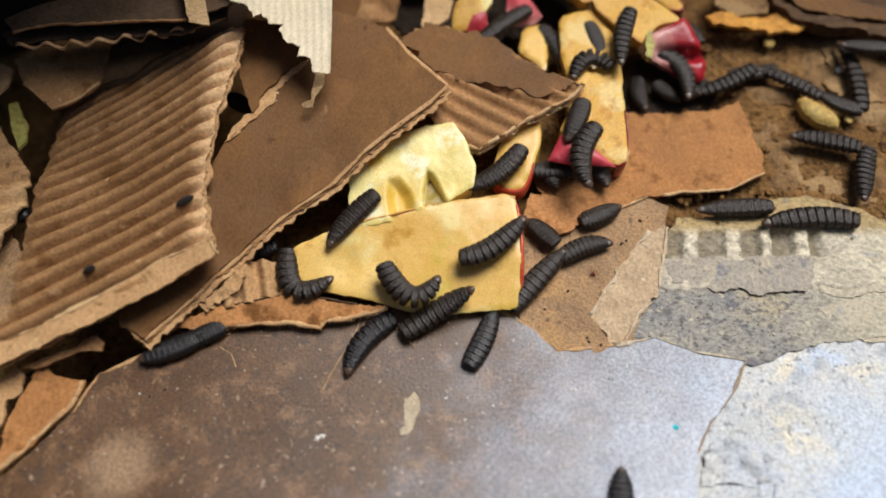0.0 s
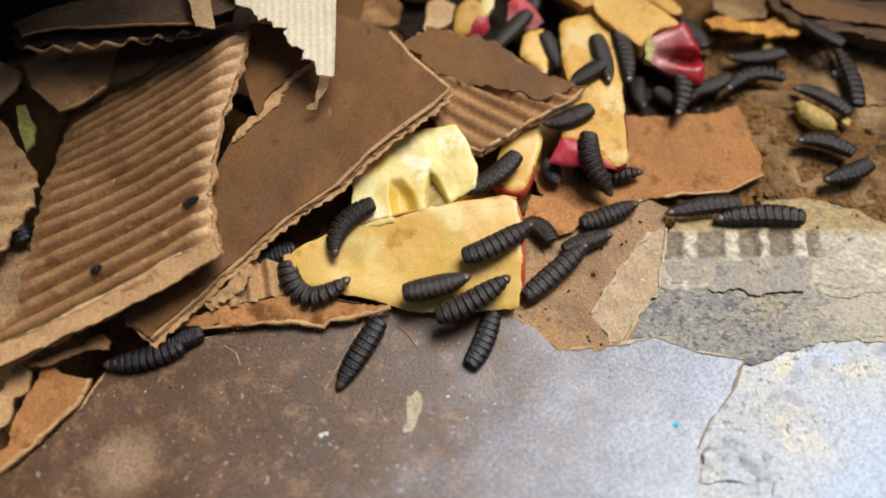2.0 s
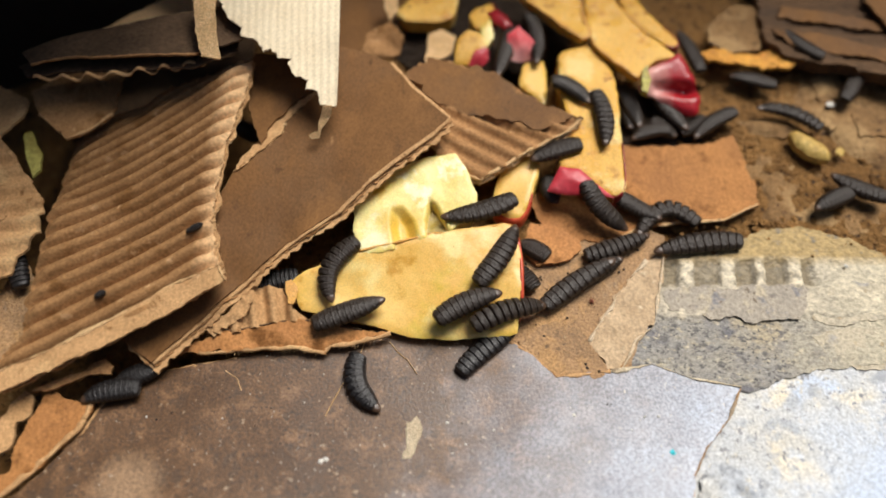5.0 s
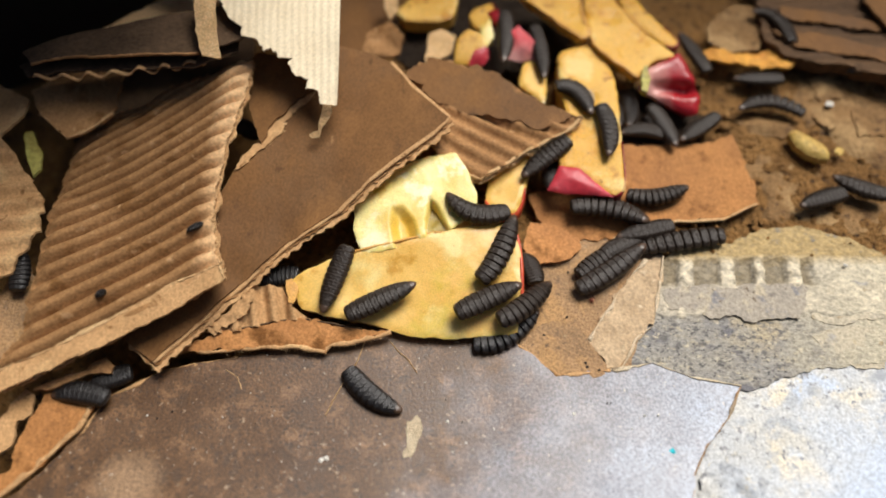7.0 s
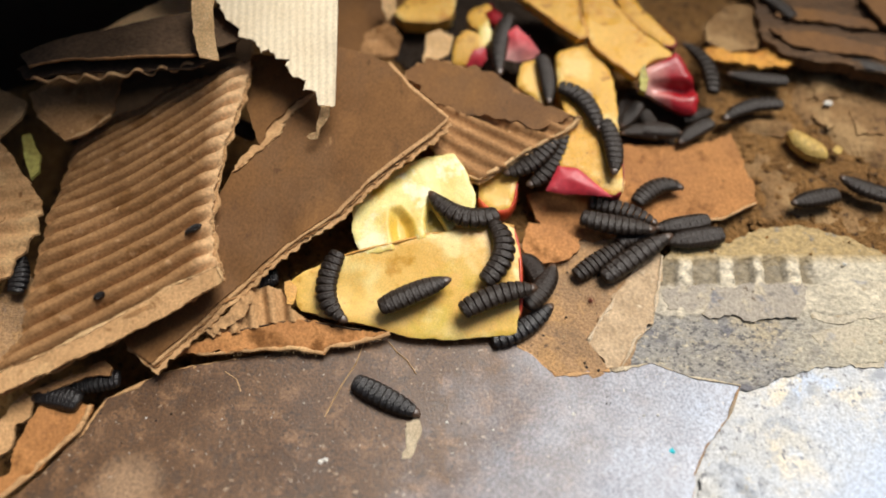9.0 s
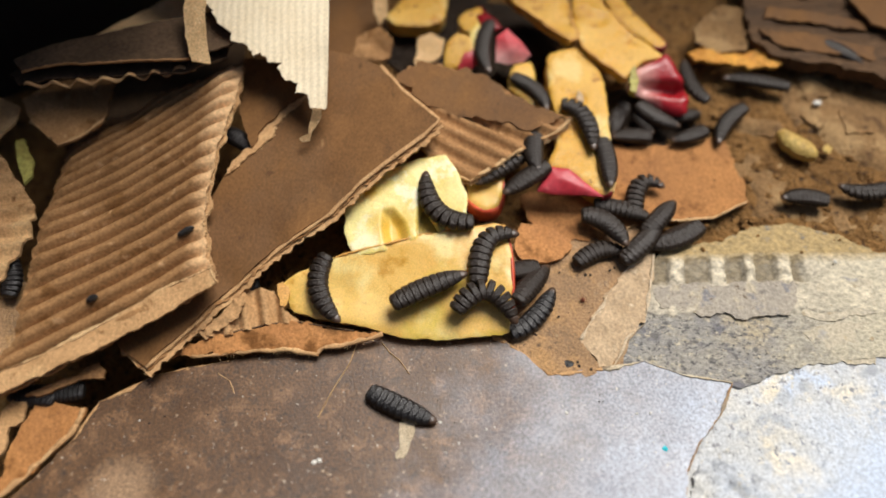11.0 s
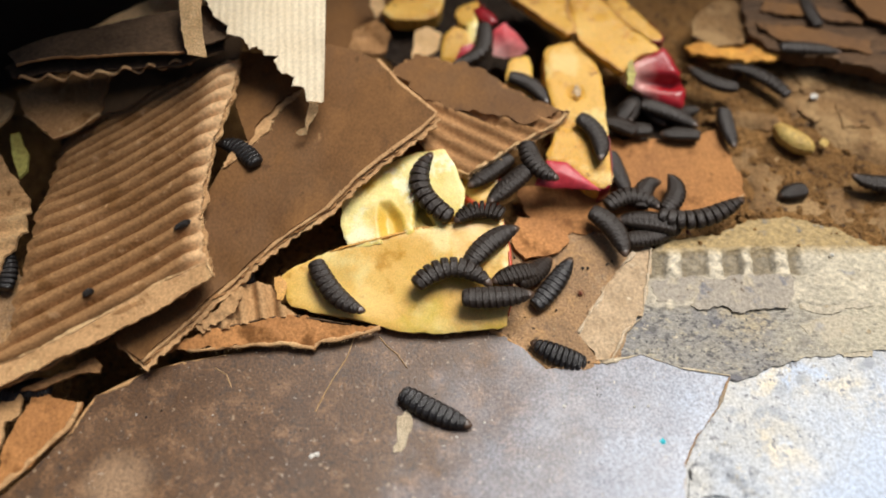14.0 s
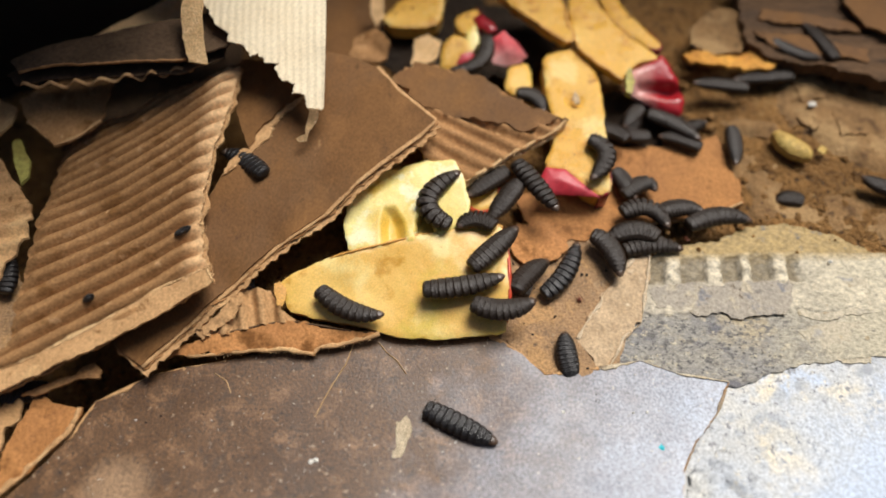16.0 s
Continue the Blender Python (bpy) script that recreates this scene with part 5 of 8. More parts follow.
    sheet("dried_rind", [(77.1, 66.2, 4.0), (81.6, 67.4, 4.0), (87.0, 65.1, 4.0), (93.9, 65.8, 4.0), (100.1, 66.7, 4.0), (105.0, 71.3, 4.0), (105.7, 64.0, 4.0), (102.5, 59.0, 4.0), (97.7, 59.9, 4.0), (91.1, 59.9, 4.0), (84.6, 61.2, 4.0), (78.2, 62.6, 4.0)], 1.2, RIND,
          "curled orange dried fruit rind", "rind", res=0.8, jag=0.8, jag_size=2, relief=ripple(1.0, 5, 93))
    sheet("yellow_husk", [(97.8, 36.9, 1.60), (99.8, 37.9, 1.60), (103.1, 35.9, 1.60), (106.3, 32.8, 1.60), (107.7, 29.8, 1.60), (106.7, 27.8, 1.60), (104.2, 27.7, 1.60), (101.0, 29.5, 1.60), (98.6, 32.6, 1.60)], 2.2, HUSK, "yellow oval seed husk on compost", "husk",
          res=0.7, jag=0.2, relief=lambda x, y, d: 1.6 * min(1, d / 2.2) ** 0.5, taper=1.0)
    sheet("seed_husk", [(40.0, 43.9, 10.2), (41.0, 45.4, 10.2), (42.0, 43.6, 10.2), (42.0, 41.3, 10.2), (40.7, 40.8, 10.2)], 0.6, PEEL, "pale seed husk on an apple slice", "husk", res=0.5, jag=0.2, relief=ripple(0.5, 3, 96))
    sheet("lime_bit", [(56.2, 52.9, 11.0), (57.9, 53.7, 11.0), (58.2, 48.6, 11.0), (56.6, 43.5, 11.0), (55.2, 44.9, 11.0)], 2.0, LEAF, "bright yellow-green bit of apple core", "apple", res=0.6, jag=0.3, relief=ripple(0.6, 3, 97))
    sheet("pale_scab", [(-8.8, -46.0, 0.6), (-6.0, -44.6, 0.6), (-4.7, -46.9, 0.6), (-5.4, -51.2, 0.6), (-7.1, -54.6, 0.6), (-8.9, -53.9, 0.6), (-8.0, -49.9, 0.6)], 0.2, RIMLIGHT, "pale papery scab on the grey sheet", "flake", res=0.7, jag=0.7, relief=ripple(0.15, 3, 98))
    sheet("green_scrap", [(-113.6, 31.2, 9.0), (-111.3, 31.8, 9.0), (-106.8, 24.5, 9.0), (-105.8, 19.0, 9.0), (-107.3, 16.8, 9.0), (-110.3, 22.7, 9.0)], 0.8, LEAF, "yellow-green scrap of peel in a dark gap", "peel", res=0.7, jag=0.3, relief=ripple(0.4, 4, 95))


# ---- crumbs ----
def lump(bm, c, r, rnd, flat=0.6):
    """A small angular clod of eight to twelve faces."""
    got = bmesh.ops.create_icosphere(bm, subdivisions=1, radius=r)["verts"]
    sx, sy, t = rnd.uniform(0.6, 1.3), rnd.uniform(0.6, 1.3), rnd.uniform(0, 6.3)
    for v in got:
        k = 1 + rnd.uniform(-0.3, 0.3)
        x, y, z = v.co.x * sx * k, v.co.y * sy * k, v.co.z * flat * k
        v.co = Vector((c[0] + x * math.cos(t) - y * math.sin(t), c[1] + x * math.sin(t) + y * math.cos(t), c[2] + z))


def scatter(name, corners, z, count, size, material, label, category, seed):
    """Many small lumps between the four corners, joined as stuff."""
    rnd = random.Random(seed)
    a, b, c, d = [Vector(p) for p in corners]
    bm = bmesh.new()
    for _ in range(count):
        u, v = rnd.random(), rnd.random()
        p = a.lerp(b, u).lerp(d.lerp(c, u), v)
        r = size * rnd.uniform(0.35, 1.0) ** 2
        lump(bm, (p.x, p.y, z + r * 0.25), r, rnd)
    tagged(link(name, bm, material), label, category, "", "stuff")


def crumbs():
    scatter("compost_crumbs", [(47.8, 70.2, 0.0), (162.6, 82.2, 0.0), (128.7, 3.6, 0.0), (59.5, 8.0, 0.0)], -3.2, 420, 2.0, SOIL, "brown crumbs of damp compost", "compost", 101)
    scatter("black_crumbs", [(21.7, 3.6, 0.0), (54.9, 7.1, 0.0), (39.6, -36.9, 0.0), (15.9, -26.8, 0.0)], -0.6, 40, 0.55, CRUMB, "tiny black droppings on damp board", "crumbs", 103)
    scatter("black_crumbs", [(-83.5, -42.4, 0.0), (62.1, -38.3, 0.0), (55.0, -65.3, 0.0), (-89.9, -62.9, 0.0)], 0.1, 70, 0.28, CRUMB, "tiny black specks on the grey sheet", "crumbs", 104)
    scatter("pale_specks", [(-70.8, -39.7, 0.0), (62.1, -38.3, 0.0), (55.0, -65.3, 0.0), (-78.7, -62.9, 0.0)], 0.1, 45, 0.26, SPECK, "tiny pale specks on the grey sheet", "crumbs", 105)
    scatter("compost_crumbs", [(59.4, 7.1, 0.0), (107.3, 7.1, 0.0), (113.4, -3.2, 0.0), (58.1, -1.5, 0.0)], -0.3, 26, 0.7, SOIL, "brown crumbs along the edge of the weathered board", "compost", 106)
    rnd = random.Random(7)
    for name, places, z, r, material, label, category in (
            ("white_flake", [(-16.9, -58.1, 0.0), (-15.6, -57.5, 0.0), (-27.2, -54.9, 0.0), (-26.3, -54.5, 0.0), (6.0, -60.5, 0.0), (103.4, -4.9, 0.0)], 0.3, 0.75, SPECK, "small white flake on the grey sheet", "flake"),
            ("white_flake", [(1.0, -46.0, 0.0), (11.7, -47.8, 0.0), (10.8, -51.0, 0.0), (5.2, -51.0, 0.0), (17.3, -57.6, 0.0), (30.4, -44.2, 0.0), (46.7, -44.6, 0.0), (30.5, -58.1, 0.0), (17.9, -58.3, 0.0), (6.9, -61.9, 0.0), (5.1, -60.7, 0.0), (-10.5, -56.0, 0.0)], 0.15, 0.42, SPECK, "tiny white flake on the grey sheet", "flake"),
            ("white_flake", [(113.5, 49.3, 0.0)], -0.5, 1.2, SPECK, "small white flake on brown pulp", "flake"),
            ("cyan_flake", [(51.9, -53.0, 0.0), (27.6, -57.4, 0.0)], 0.25, 0.7, CYAN, "tiny cyan flake on the grey sheet", "flake"),
            ("black_dropping", [(24.8, -24.4, 0.0), (34.6, -32.6, 0.0), (37.3, -33.4, 0.0), (45.1, -6.5, 0.0), (-22.6, 25.5, 0.0)], -0.2, 0.6, CRUMB, "small black dropping on brown board", "dropping"),
            ("yellow_bit", [(111.4, 31.8, 0.0), (94.8, 58.7, 0.0)], 0.0, 1.6, HUSK, "small yellow bit of husk on compost", "husk")):
        for p in places:
            bm = bmesh.new()
            lump(bm, (p[0], p[1], z), r, rnd, 0.5)
            tagged(link(name, bm, material, None, (p[0], p[1], z)), label, category, "flakes and droppings")
    for a, b in (((-60.6, -5.9, 18.5), (-56.7, -3.6, 18.9)), ((-80.4, -21.0, 14.3), (-77.9, -19.4, 14.7))):
        # dark, glossy ends of larva cases stuck between the ridges
        a, b = Vector(a), Vector(b)
        along = (b - a).normalized()
        side = along.cross(Vector((0, 0, 1))).normalized()
        up = side.cross(along)
        bm = bmesh.new()
        for v in bmesh.ops.create_icosphere(bm, subdivisions=2, radius=1.0)["verts"]:
            ring = 1 + 0.07 * math.sin(9 * v.co.x)
            v.co = (a + b) / 2 + along * v.co.x * (b - a).length / 2 + (side * v.co.y * 0.85 + up * v.co.z * 0.9) * ring
        for f in bm.faces:
            f.smooth = True
        tagged(link("larva_case", bm, WETGRUB, None, (a + b) / 2), "small dark larva case stuck between cardboard ridges", "larva case", "flakes and droppings")
    for line in ([(-19.0, -26.0, 0.1), (-20.6, -31.3, 0.1), (-23.8, -37.0, 0.1), (-25.6, -40.8, 0.1), (-27.2, -44.5, 0.1)], [(-12.9, -26.0, 0.1), (-10.9, -28.6, 0.1), (-8.4, -30.7, 0.1), (-6.2, -34.1, 0.1)], [(-51.8, -33.4, 0.1), (-48.8, -35.3, 0.1), (-47.4, -38.3, 0.1)]):
        bm = bmesh.new()
        rows = []
        for a, b in zip(line, line[1:] + line[-1:]):
            d = (Vector(b) - Vector(a))
            d = d.normalized() if d.length else Vector((0, -1, 0))
            o = Vector((-d.y, d.x, 0)) * 0.14
            c = Vector(a)
            rows.append([bm.verts.new(c + o), bm.verts.new(c + Vector((0, 0, 0.2))), bm.verts.new(c - o), bm.verts.new(c - Vector((0, 0, 0.3)))])
        for a, b in zip(rows, rows[1:]):
            for k in range(4):
                bm.faces.new((a[k], a[(k + 1) % 4], b[(k + 1) % 4], b[k]))
        bm.faces.new(rows[0])
        bm.faces.new(rows[-1][::-1])
        bmesh.ops.recalc_face_normals(bm, faces=bm.faces[:])
        tagged(link("paper_fibre", bm, TORN, None, line[0]), "thin pale paper fibre on the grey sheet", "fibre")
    # a small red-brown mite with its legs
    for (x, y, z), turn in (((37.4, -14.7, 0.0), 20), ((67.2, 2.1, 1.0), 95)):
        mite = thing("mite", (x, y, z - 0.8), "tiny red-brown mite standing on damp board", "mite")
        bm = bmesh.new()
        lump(bm, (x, y, z - 0.1), 0.85, rnd, 0.6)
        link("body", bm, MITE, mite, mite.location / MM)
        for k in range(6):
            side, row = (-1 if k % 2 else 1), k // 2 - 1
            t = radians(turn)
            bm = bmesh.new()
            a = Vector((x + math.cos(t) * row * 0.7, y + math.sin(t) * row * 0.7, z + 0.2))
            o = Vector((-math.sin(t), math.cos(t), 0)) * side
            tip = a + o * 2.0 + Vector((0, 0, -0.9))
            v = [bm.verts.new(a + Vector((0.12, 0, 0))), bm.verts.new(a - Vector((0.12, 0, 0))), bm.verts.new(a + Vector((0, 0, 0.15))), bm.verts.new(tip)]
            for f in ((0, 1, 3), (1, 2, 3), (2, 0, 3), (0, 2, 1)):
                bm.faces.new([v[i] for i in f])
            bmesh.ops.recalc_face_normals(bm, faces=bm.faces[:])
            link("leg", bm, MITE, mite, mite.location / MM)


# ---- larvae ----
SEGMENTS = 11
WIDTHS = (0.38, 0.68, 0.86, 0.96, 1.02, 1.05, 1.06, 1.06, 1.04, 0.99, 0.86)
ALONG = (0.0, 0.05, 0.14, 0.30, 0.46, 0.56, 0.72, 0.88, 0.96, 1.0)
SIDE = (0.76, 0.90, 0.97, 1.02, 1.045, 1.05, 1.045, 1.01, 0.92, 0.76)
BACK = (0.72, 0.91, 0.99, 1.015, 0.985, 1.0, 1.03, 1.03, 0.95, 0.72)


def segment_meshes():
    """The body rings of a larva one unit wide: flat-bellied with swollen flanks, drawn in at the joints."""
    made = []
    around = 22
    for k in range(SEGMENTS):
        bm = bmesh.new()
        w0 = WIDTHS[k]
        before = WIDTHS[k - 1] if k else 0.20
        after = WIDTHS[k + 1] if k + 1 < SEGMENTS else 0.80
        rings = []
        for s, a in enumerate(ALONG):
            grow = (before + w0) / 2 * (1 - a) + (after + w0) / 2 * a
            end = 1.0
            if k == SEGMENTS - 1:
                end = (1, 1, 1, 0.995, 0.98, 0.96, 0.91, 0.80, 0.66, 0.42)[s]
            if k == 0:
                end = (0.30, 0.50, 0.68, 0.86, 0.95, 1, 1, 1, 1, 1)[s]
            ring = []
            for j in range(around):
                g = 2 * math.pi * j / around
                y, z = math.cos(g), math.sin(g)
                up = max(0.0, z)
                y = math.copysign(abs(y) ** 0.8, y)
                tall = 0.62 if z > 0 else 0.46
                pinch = SIDE[s] * (1 - up) + BACK[s] * up
                r = grow * end / 2 * pinch
                ring.append(bm.verts.new((a * 0.437 - 0.2185, y * r, z * r * tall)))
            rings.append(ring)
        for a, b in zip(rings, rings[1:]):
            for j in range(around):
                bm.faces.new((a[j], a[(j + 1) % around], b[(j + 1) % around], b[j])).smooth = True
        bm.faces.new(rings[0])
        bm.faces.new(rings[-1][::-1])
        bmesh.ops.recalc_face_normals(bm, faces=bm.faces[:])
        me = bpy.data.meshes.new("larva_ring")
        for v in bm.verts:
            v.co *= MM
        bm.to_mesh(me)
        bm.free()
        me.materials.append(HEADCAP if k == 0 else GRUB)
        made.append(me)
    return made


RINGS = segment_meshes()


def bent(p0, p1, p2, n):
    """n places evenly spaced along the arc from p0 through p1 to p2, with headings."""
    p0, p1, p2 = Vector(p0), Vector(p1), Vector(p2)
    c = p1 * 2 - (p0 + p2) / 2
    fine = [p0 * (1 - s) ** 2 + c * 2 * s * (1 - s) + p2 * s * s for s in [i / 60 for i in range(61)]]
    run = [0.0]
    for a, b in zip(fine, fine[1:]):
        run.append(run[-1] + (b - a).length)
    out, i = [], 0
    for k in range(n):
        want = run[-1] * (k + 0.5) / n
        while run[i + 1] < want:
            i += 1
        f = (want - run[i]) / (run[i + 1] - run[i] + 1e-9)
        out.append((fine[i].lerp(fine[i + 1], f), (fine[min(60, i + 2)] - fine[max(0, i - 1)]).normalized()))
    return out, run[-1]


def turned(place, way):
    x = way.normalized()
    y = Vector((0, 0, 1)).cross(x).normalized()
    z = x.cross(y)
    m = Matrix((x, y, z)).transposed().to_4x4()
    m.translation = place
    return m


def halfway(a, b):
    """The row between two, each half of the body swung round its middle; and the larger of the two swings."""
    mid = [(p + q) / 2 for p, q in zip(a[4:7], b[4:7])]
    ends, most = [], 0.0
    for k in (1, 7):
        u, w = (Vector((r[k] - r[4], r[k + 1] - r[5], r[k + 2] - r[6])) for r in (a, b))
        swing = (math.atan2(w.y, w.x) - math.atan2(u.y, u.x) + math.pi) % (2 * math.pi) - math.pi
        most = max(most, abs(swing))
        way = math.atan2(u.y, u.x) + swing / 2
        reach = (u.xy.length + w.xy.length) / 2
        ends.append((mid[0] + reach * math.cos(way), mid[1] + reach * math.sin(way), mid[2] + (u.z + w.z) / 2))
    return ((a[0] + b[0]) / 2, *ends[0], *mid, *ends[1]), most


def unhurried(rows):
    """The rows with further ones wherever the body turns sharply."""
    out = [rows[0]]
    for b in rows[1:]:
        between, swing = halfway(out[-1], b)
        if swing > radians(70):
            out.append(between)
        out.append(b)
    return out


def larva(width, label, rows):
    """A larva in rigid rings. Rows: seconds, then head, middle and tail in millimetres."""
    ob = new("larva")
    tagged(ob, label, "larva", "black larvae")
    if rows[0][0] > 0:
        rows = [(0.0, *rows[0][1:])] + rows
    if rows[-1][0] < 16:
        rows = rows + [(16.0, *rows[-1][1:])]
    rows = unhurried(rows)
    body, parts = [], [[] for _ in range(SEGMENTS)]
    for t, hx, hy, hz, mx, my, mz, tx, ty, tz in rows:
        places, length = bent((hx, hy, hz), (mx, my, mz), (tx, ty, tz), SEGMENTS)
        base = turned(Vector((mx, my, mz)) * MM, Vector((tx - hx, ty - hy, 0)))
        back = base.inverted()
        body.append((t, base))
        for k, (c, way) in enumerate(places):
            parts[k].append((t, back @ turned(c * MM, way)))
    spans = [bent(r[1:4], r[4:7], r[7:10], SEGMENTS)[1] / SEGMENTS for r in rows]
    pitch = 0.4 * sum(spans) / len(spans) + 0.6 * max(spans)
    for k, me in enumerate(RINGS):
        ring = new("head" if k == 0 else "body_ring", me)
        ring.parent = ob
        if k and label in (ON_SHEET, UNDER_BOARD):
            ring.material_slots[0].link = "OBJECT"
            ring.material_slots[0].material = WETGRUB
        ring.scale = (pitch / 0.42 * 0.985, width * 0.97, width * 0.97)
        MOVES.append((ring, parts[k]))
    MOVES.append((ob, body))
    return ob


ON_APPLE = "charcoal black ridged larva crawling over cut apple"
ON_SHEET = "charcoal black ridged larva crawling across the grey sheet"
ON_BOARD = "charcoal black ridged larva in a heap on brown cardboard"
ON_COMPOST = "dark grey ridged larva crawling over damp compost"
UNDER_BOARD = "black ridged larva creeping in a gap between boards"


def larvae():
    larva(5.2, ON_SHEET, [
        (0, -21.4, -41, 1.4, -18.2, -32.8, 1.4, -10.8, -26.8, 1.4),
        (1.5, -23.4, -43.9, 1.4, -18.9, -35.8, 1.4, -13.8, -26.9, 1.4),
        (3, -21.2, -45.3, 1.4, -21.7, -36.9, 1.4, -17.1, -27.9, 1.4),
        (3.5, -14.4, -41.5, 1.4, -20.8, -37, 1.4, -17.3, -28.5, 1.4),
        (4.2, -16.7, -43.9, 1.4, -21.4, -36.6, 1.4, -17.8, -29.6, 1.4),
        (6.3, -8.9, -42, 1.4, -17, -39.6, 1.4, -22.7, -33, 1.4),
        (7.5, -9.8, -44.7, 1.4, -16, -40.7, 1.4, -22.7, -34.2, 1.4),
        (9, -5, -44.6, 1.4, -12.2, -41, 1.4, -20.8, -36.4, 1.4),
        (11.3, 1, -46.6, 1.4, -7.5, -43, 1.4, -15, -38.9, 1.4),
        (12.5, 4.4, -47.4, 1.4, -4.7, -43.4, 1.4, -12.3, -39.5, 1.4),
        (13.5, 8.3, -47.5, 1.4, -1.3, -44.1, 1.4, -8.5, -40.3, 1.4),
        (14.5, 9.1, -50.4, 1.4, 1.1, -46.3, 1.4, -6.3, -41.1, 1.4),
        (16, 14.7, -51.7, 1.4, 6, -47.2, 1.4, -1.7, -43.1, 1.4),
    ])
    larva(5.4, ON_APPLE, [
        (0, 7.8, -22.4, 8.5, -0.7, -26, 3.6, -9.3, -31.4, 2.3),
        (1.5, 14.4, -19.6, 8.4, 5, -25.7, 7.4, -3.7, -28.9, 6.2),
        (3, 18.4, -18.2, 7.7, 9.8, -24.1, 7.7, 1.9, -28.2, 6.7),
        (4.2, 24.3, -19.5, 3, 13.7, -20.8, 6.7, 5.9, -26.5, 6.8),
        (6.3, 26.1, -11.7, 2, 16.9, -20.2, 6.1, 9.2, -22.8, 6.9),
        (7.5, 27.6, -10.1, 3, 21.4, -18.3, 6, 16.1, -23.3, 7.1),
        (9, 28.4, -5.8, 2.5, 25.3, -12.5, 3, 20.4, -18.1, 4.2),
        (11.3, 29.1, -6.4, 2.5, 24.2, -12, 4, 20.1, -17.8, 5.7),
        (12.5, 30.2, -6.8, 2.5, 25.4, -11.5, 4, 21.7, -16.4, 6),
        (13.5, 30.7, -6.4, 2.5, 25.5, -12, 4, 19.4, -16.4, 7.5),
        (14.5, 30, -5.7, 2.5, 25.6, -9.7, 4, 22.3, -13.5, 6),
        (16, 30, -4.9, 2.5, 24.4, -9.5, 4, 20.6, -15.3, 6),
    ])
    larva(5.0, ON_SHEET, [
        (0, 12.8, -24.1, 1.6, 10.2, -31.6, 1.4, 6.2, -39.1, 1.4),
        (1.5, 12.3, -22.7, 1.6, 9.6, -32.4, 1.4, 6, -39.1, 1.4),
        (3, 14.9, -22.5, 1.6, 10.3, -31.7, 1.4, 5.7, -38.9, 1.4),
        (4.2, 16.8, -22.5, 1.4, 9.2, -30, 1.4, 4.8, -37.2, 1.4),
        (6.3, 22, -20.3, 1.4, 13.4, -26, 1.4, 5.3, -29.2, 1.4),
        (7.5, 24.8, -16.8, 1.4, 16.7, -25.1, 1.4, 8.5, -26.7, 1.4),
        (9, 27.5, -16.4, 1.4, 20.1, -22.8, 1.4, 12, -26.2, 1.4),
        (11.3, 30.2, -11.5, 1.4, 25.3, -19.6, 1.4, 18.8, -24.1, 1.4),
        (12.5, 31.9, -9.4, 1.4, 26.6, -16.8, 1.4, 19.8, -21.3, 1.4),
        (13.5, 35.6, -6.3, 1.4, 29.4, -14.3, 1.4, 24.5, -19.7, 1.4),
        (14.5, 35.7, -4.4, 1.4, 30, -13.2, 1.4, 25.4, -17.9, 1.4),
        (15.2, 37.4, -2.7, 1.4, 30.2, -10.4, 1.4, 25.1, -16.4, 1.4),
        (16, 38.3, 1.4, 1.4, 34.1, -8.2, 1.4, 27.9, -14.1, 1.4),
    ])
    larva(5.4, ON_APPLE, [
        (0, -0.3, -19.3, 8.6, -6.8, -24.3, 7.8, -13.5, -16.3, 9.1),
        (1.5, 5.1, -20.6, 8.4, -3.1, -22.1, 8.1, -10.7, -22.3, 8.1),
        (3, 8.7, -18, 8.8, 0.7, -21.9, 8.2, -6.9, -25, 7.6),
        (4.2, 12.3, -18, 8.8, 3.8, -20, 8.5, -3.4, -24.7, 7.7),
        (6.3, 16.8, -15.8, 9.2, 9.2, -18.9, 8.7, 1.2, -23, 8),
        (7.5, 20.4, -14.1, 8.4, 11.4, -18.5, 8.7, 4.3, -21.9, 8.1),
        (9, 23.1, -15.6, 8.5, 13.3, -17.6, 8.9, 4.6, -21.7, 8.2),
        (11.3, 19.3, -24.5, 6.1, 12.8, -16.4, 9.1, 5, -21.8, 8.2),
        (12.5, 23.7, -19.8, 8, 14, -19.6, 8.5, 5.2, -18.8, 8.7),
        (13.5, 24.1, -19.5, 8, 14.4, -19.9, 8.5, 6.3, -19.8, 8.5),
        (14.5, 24.1, -18.1, 8, 16.3, -19.8, 8.5, 7.8, -19.5, 8.5),
        (15.2, 23.6, -19, 8, 16.3, -21.1, 8.3, 8.7, -19.1, 8.6),
        (16, 25.1, -18.8, 8, 17.4, -21.5, 8.2, 9.9, -19.7, 8.5),
    ])
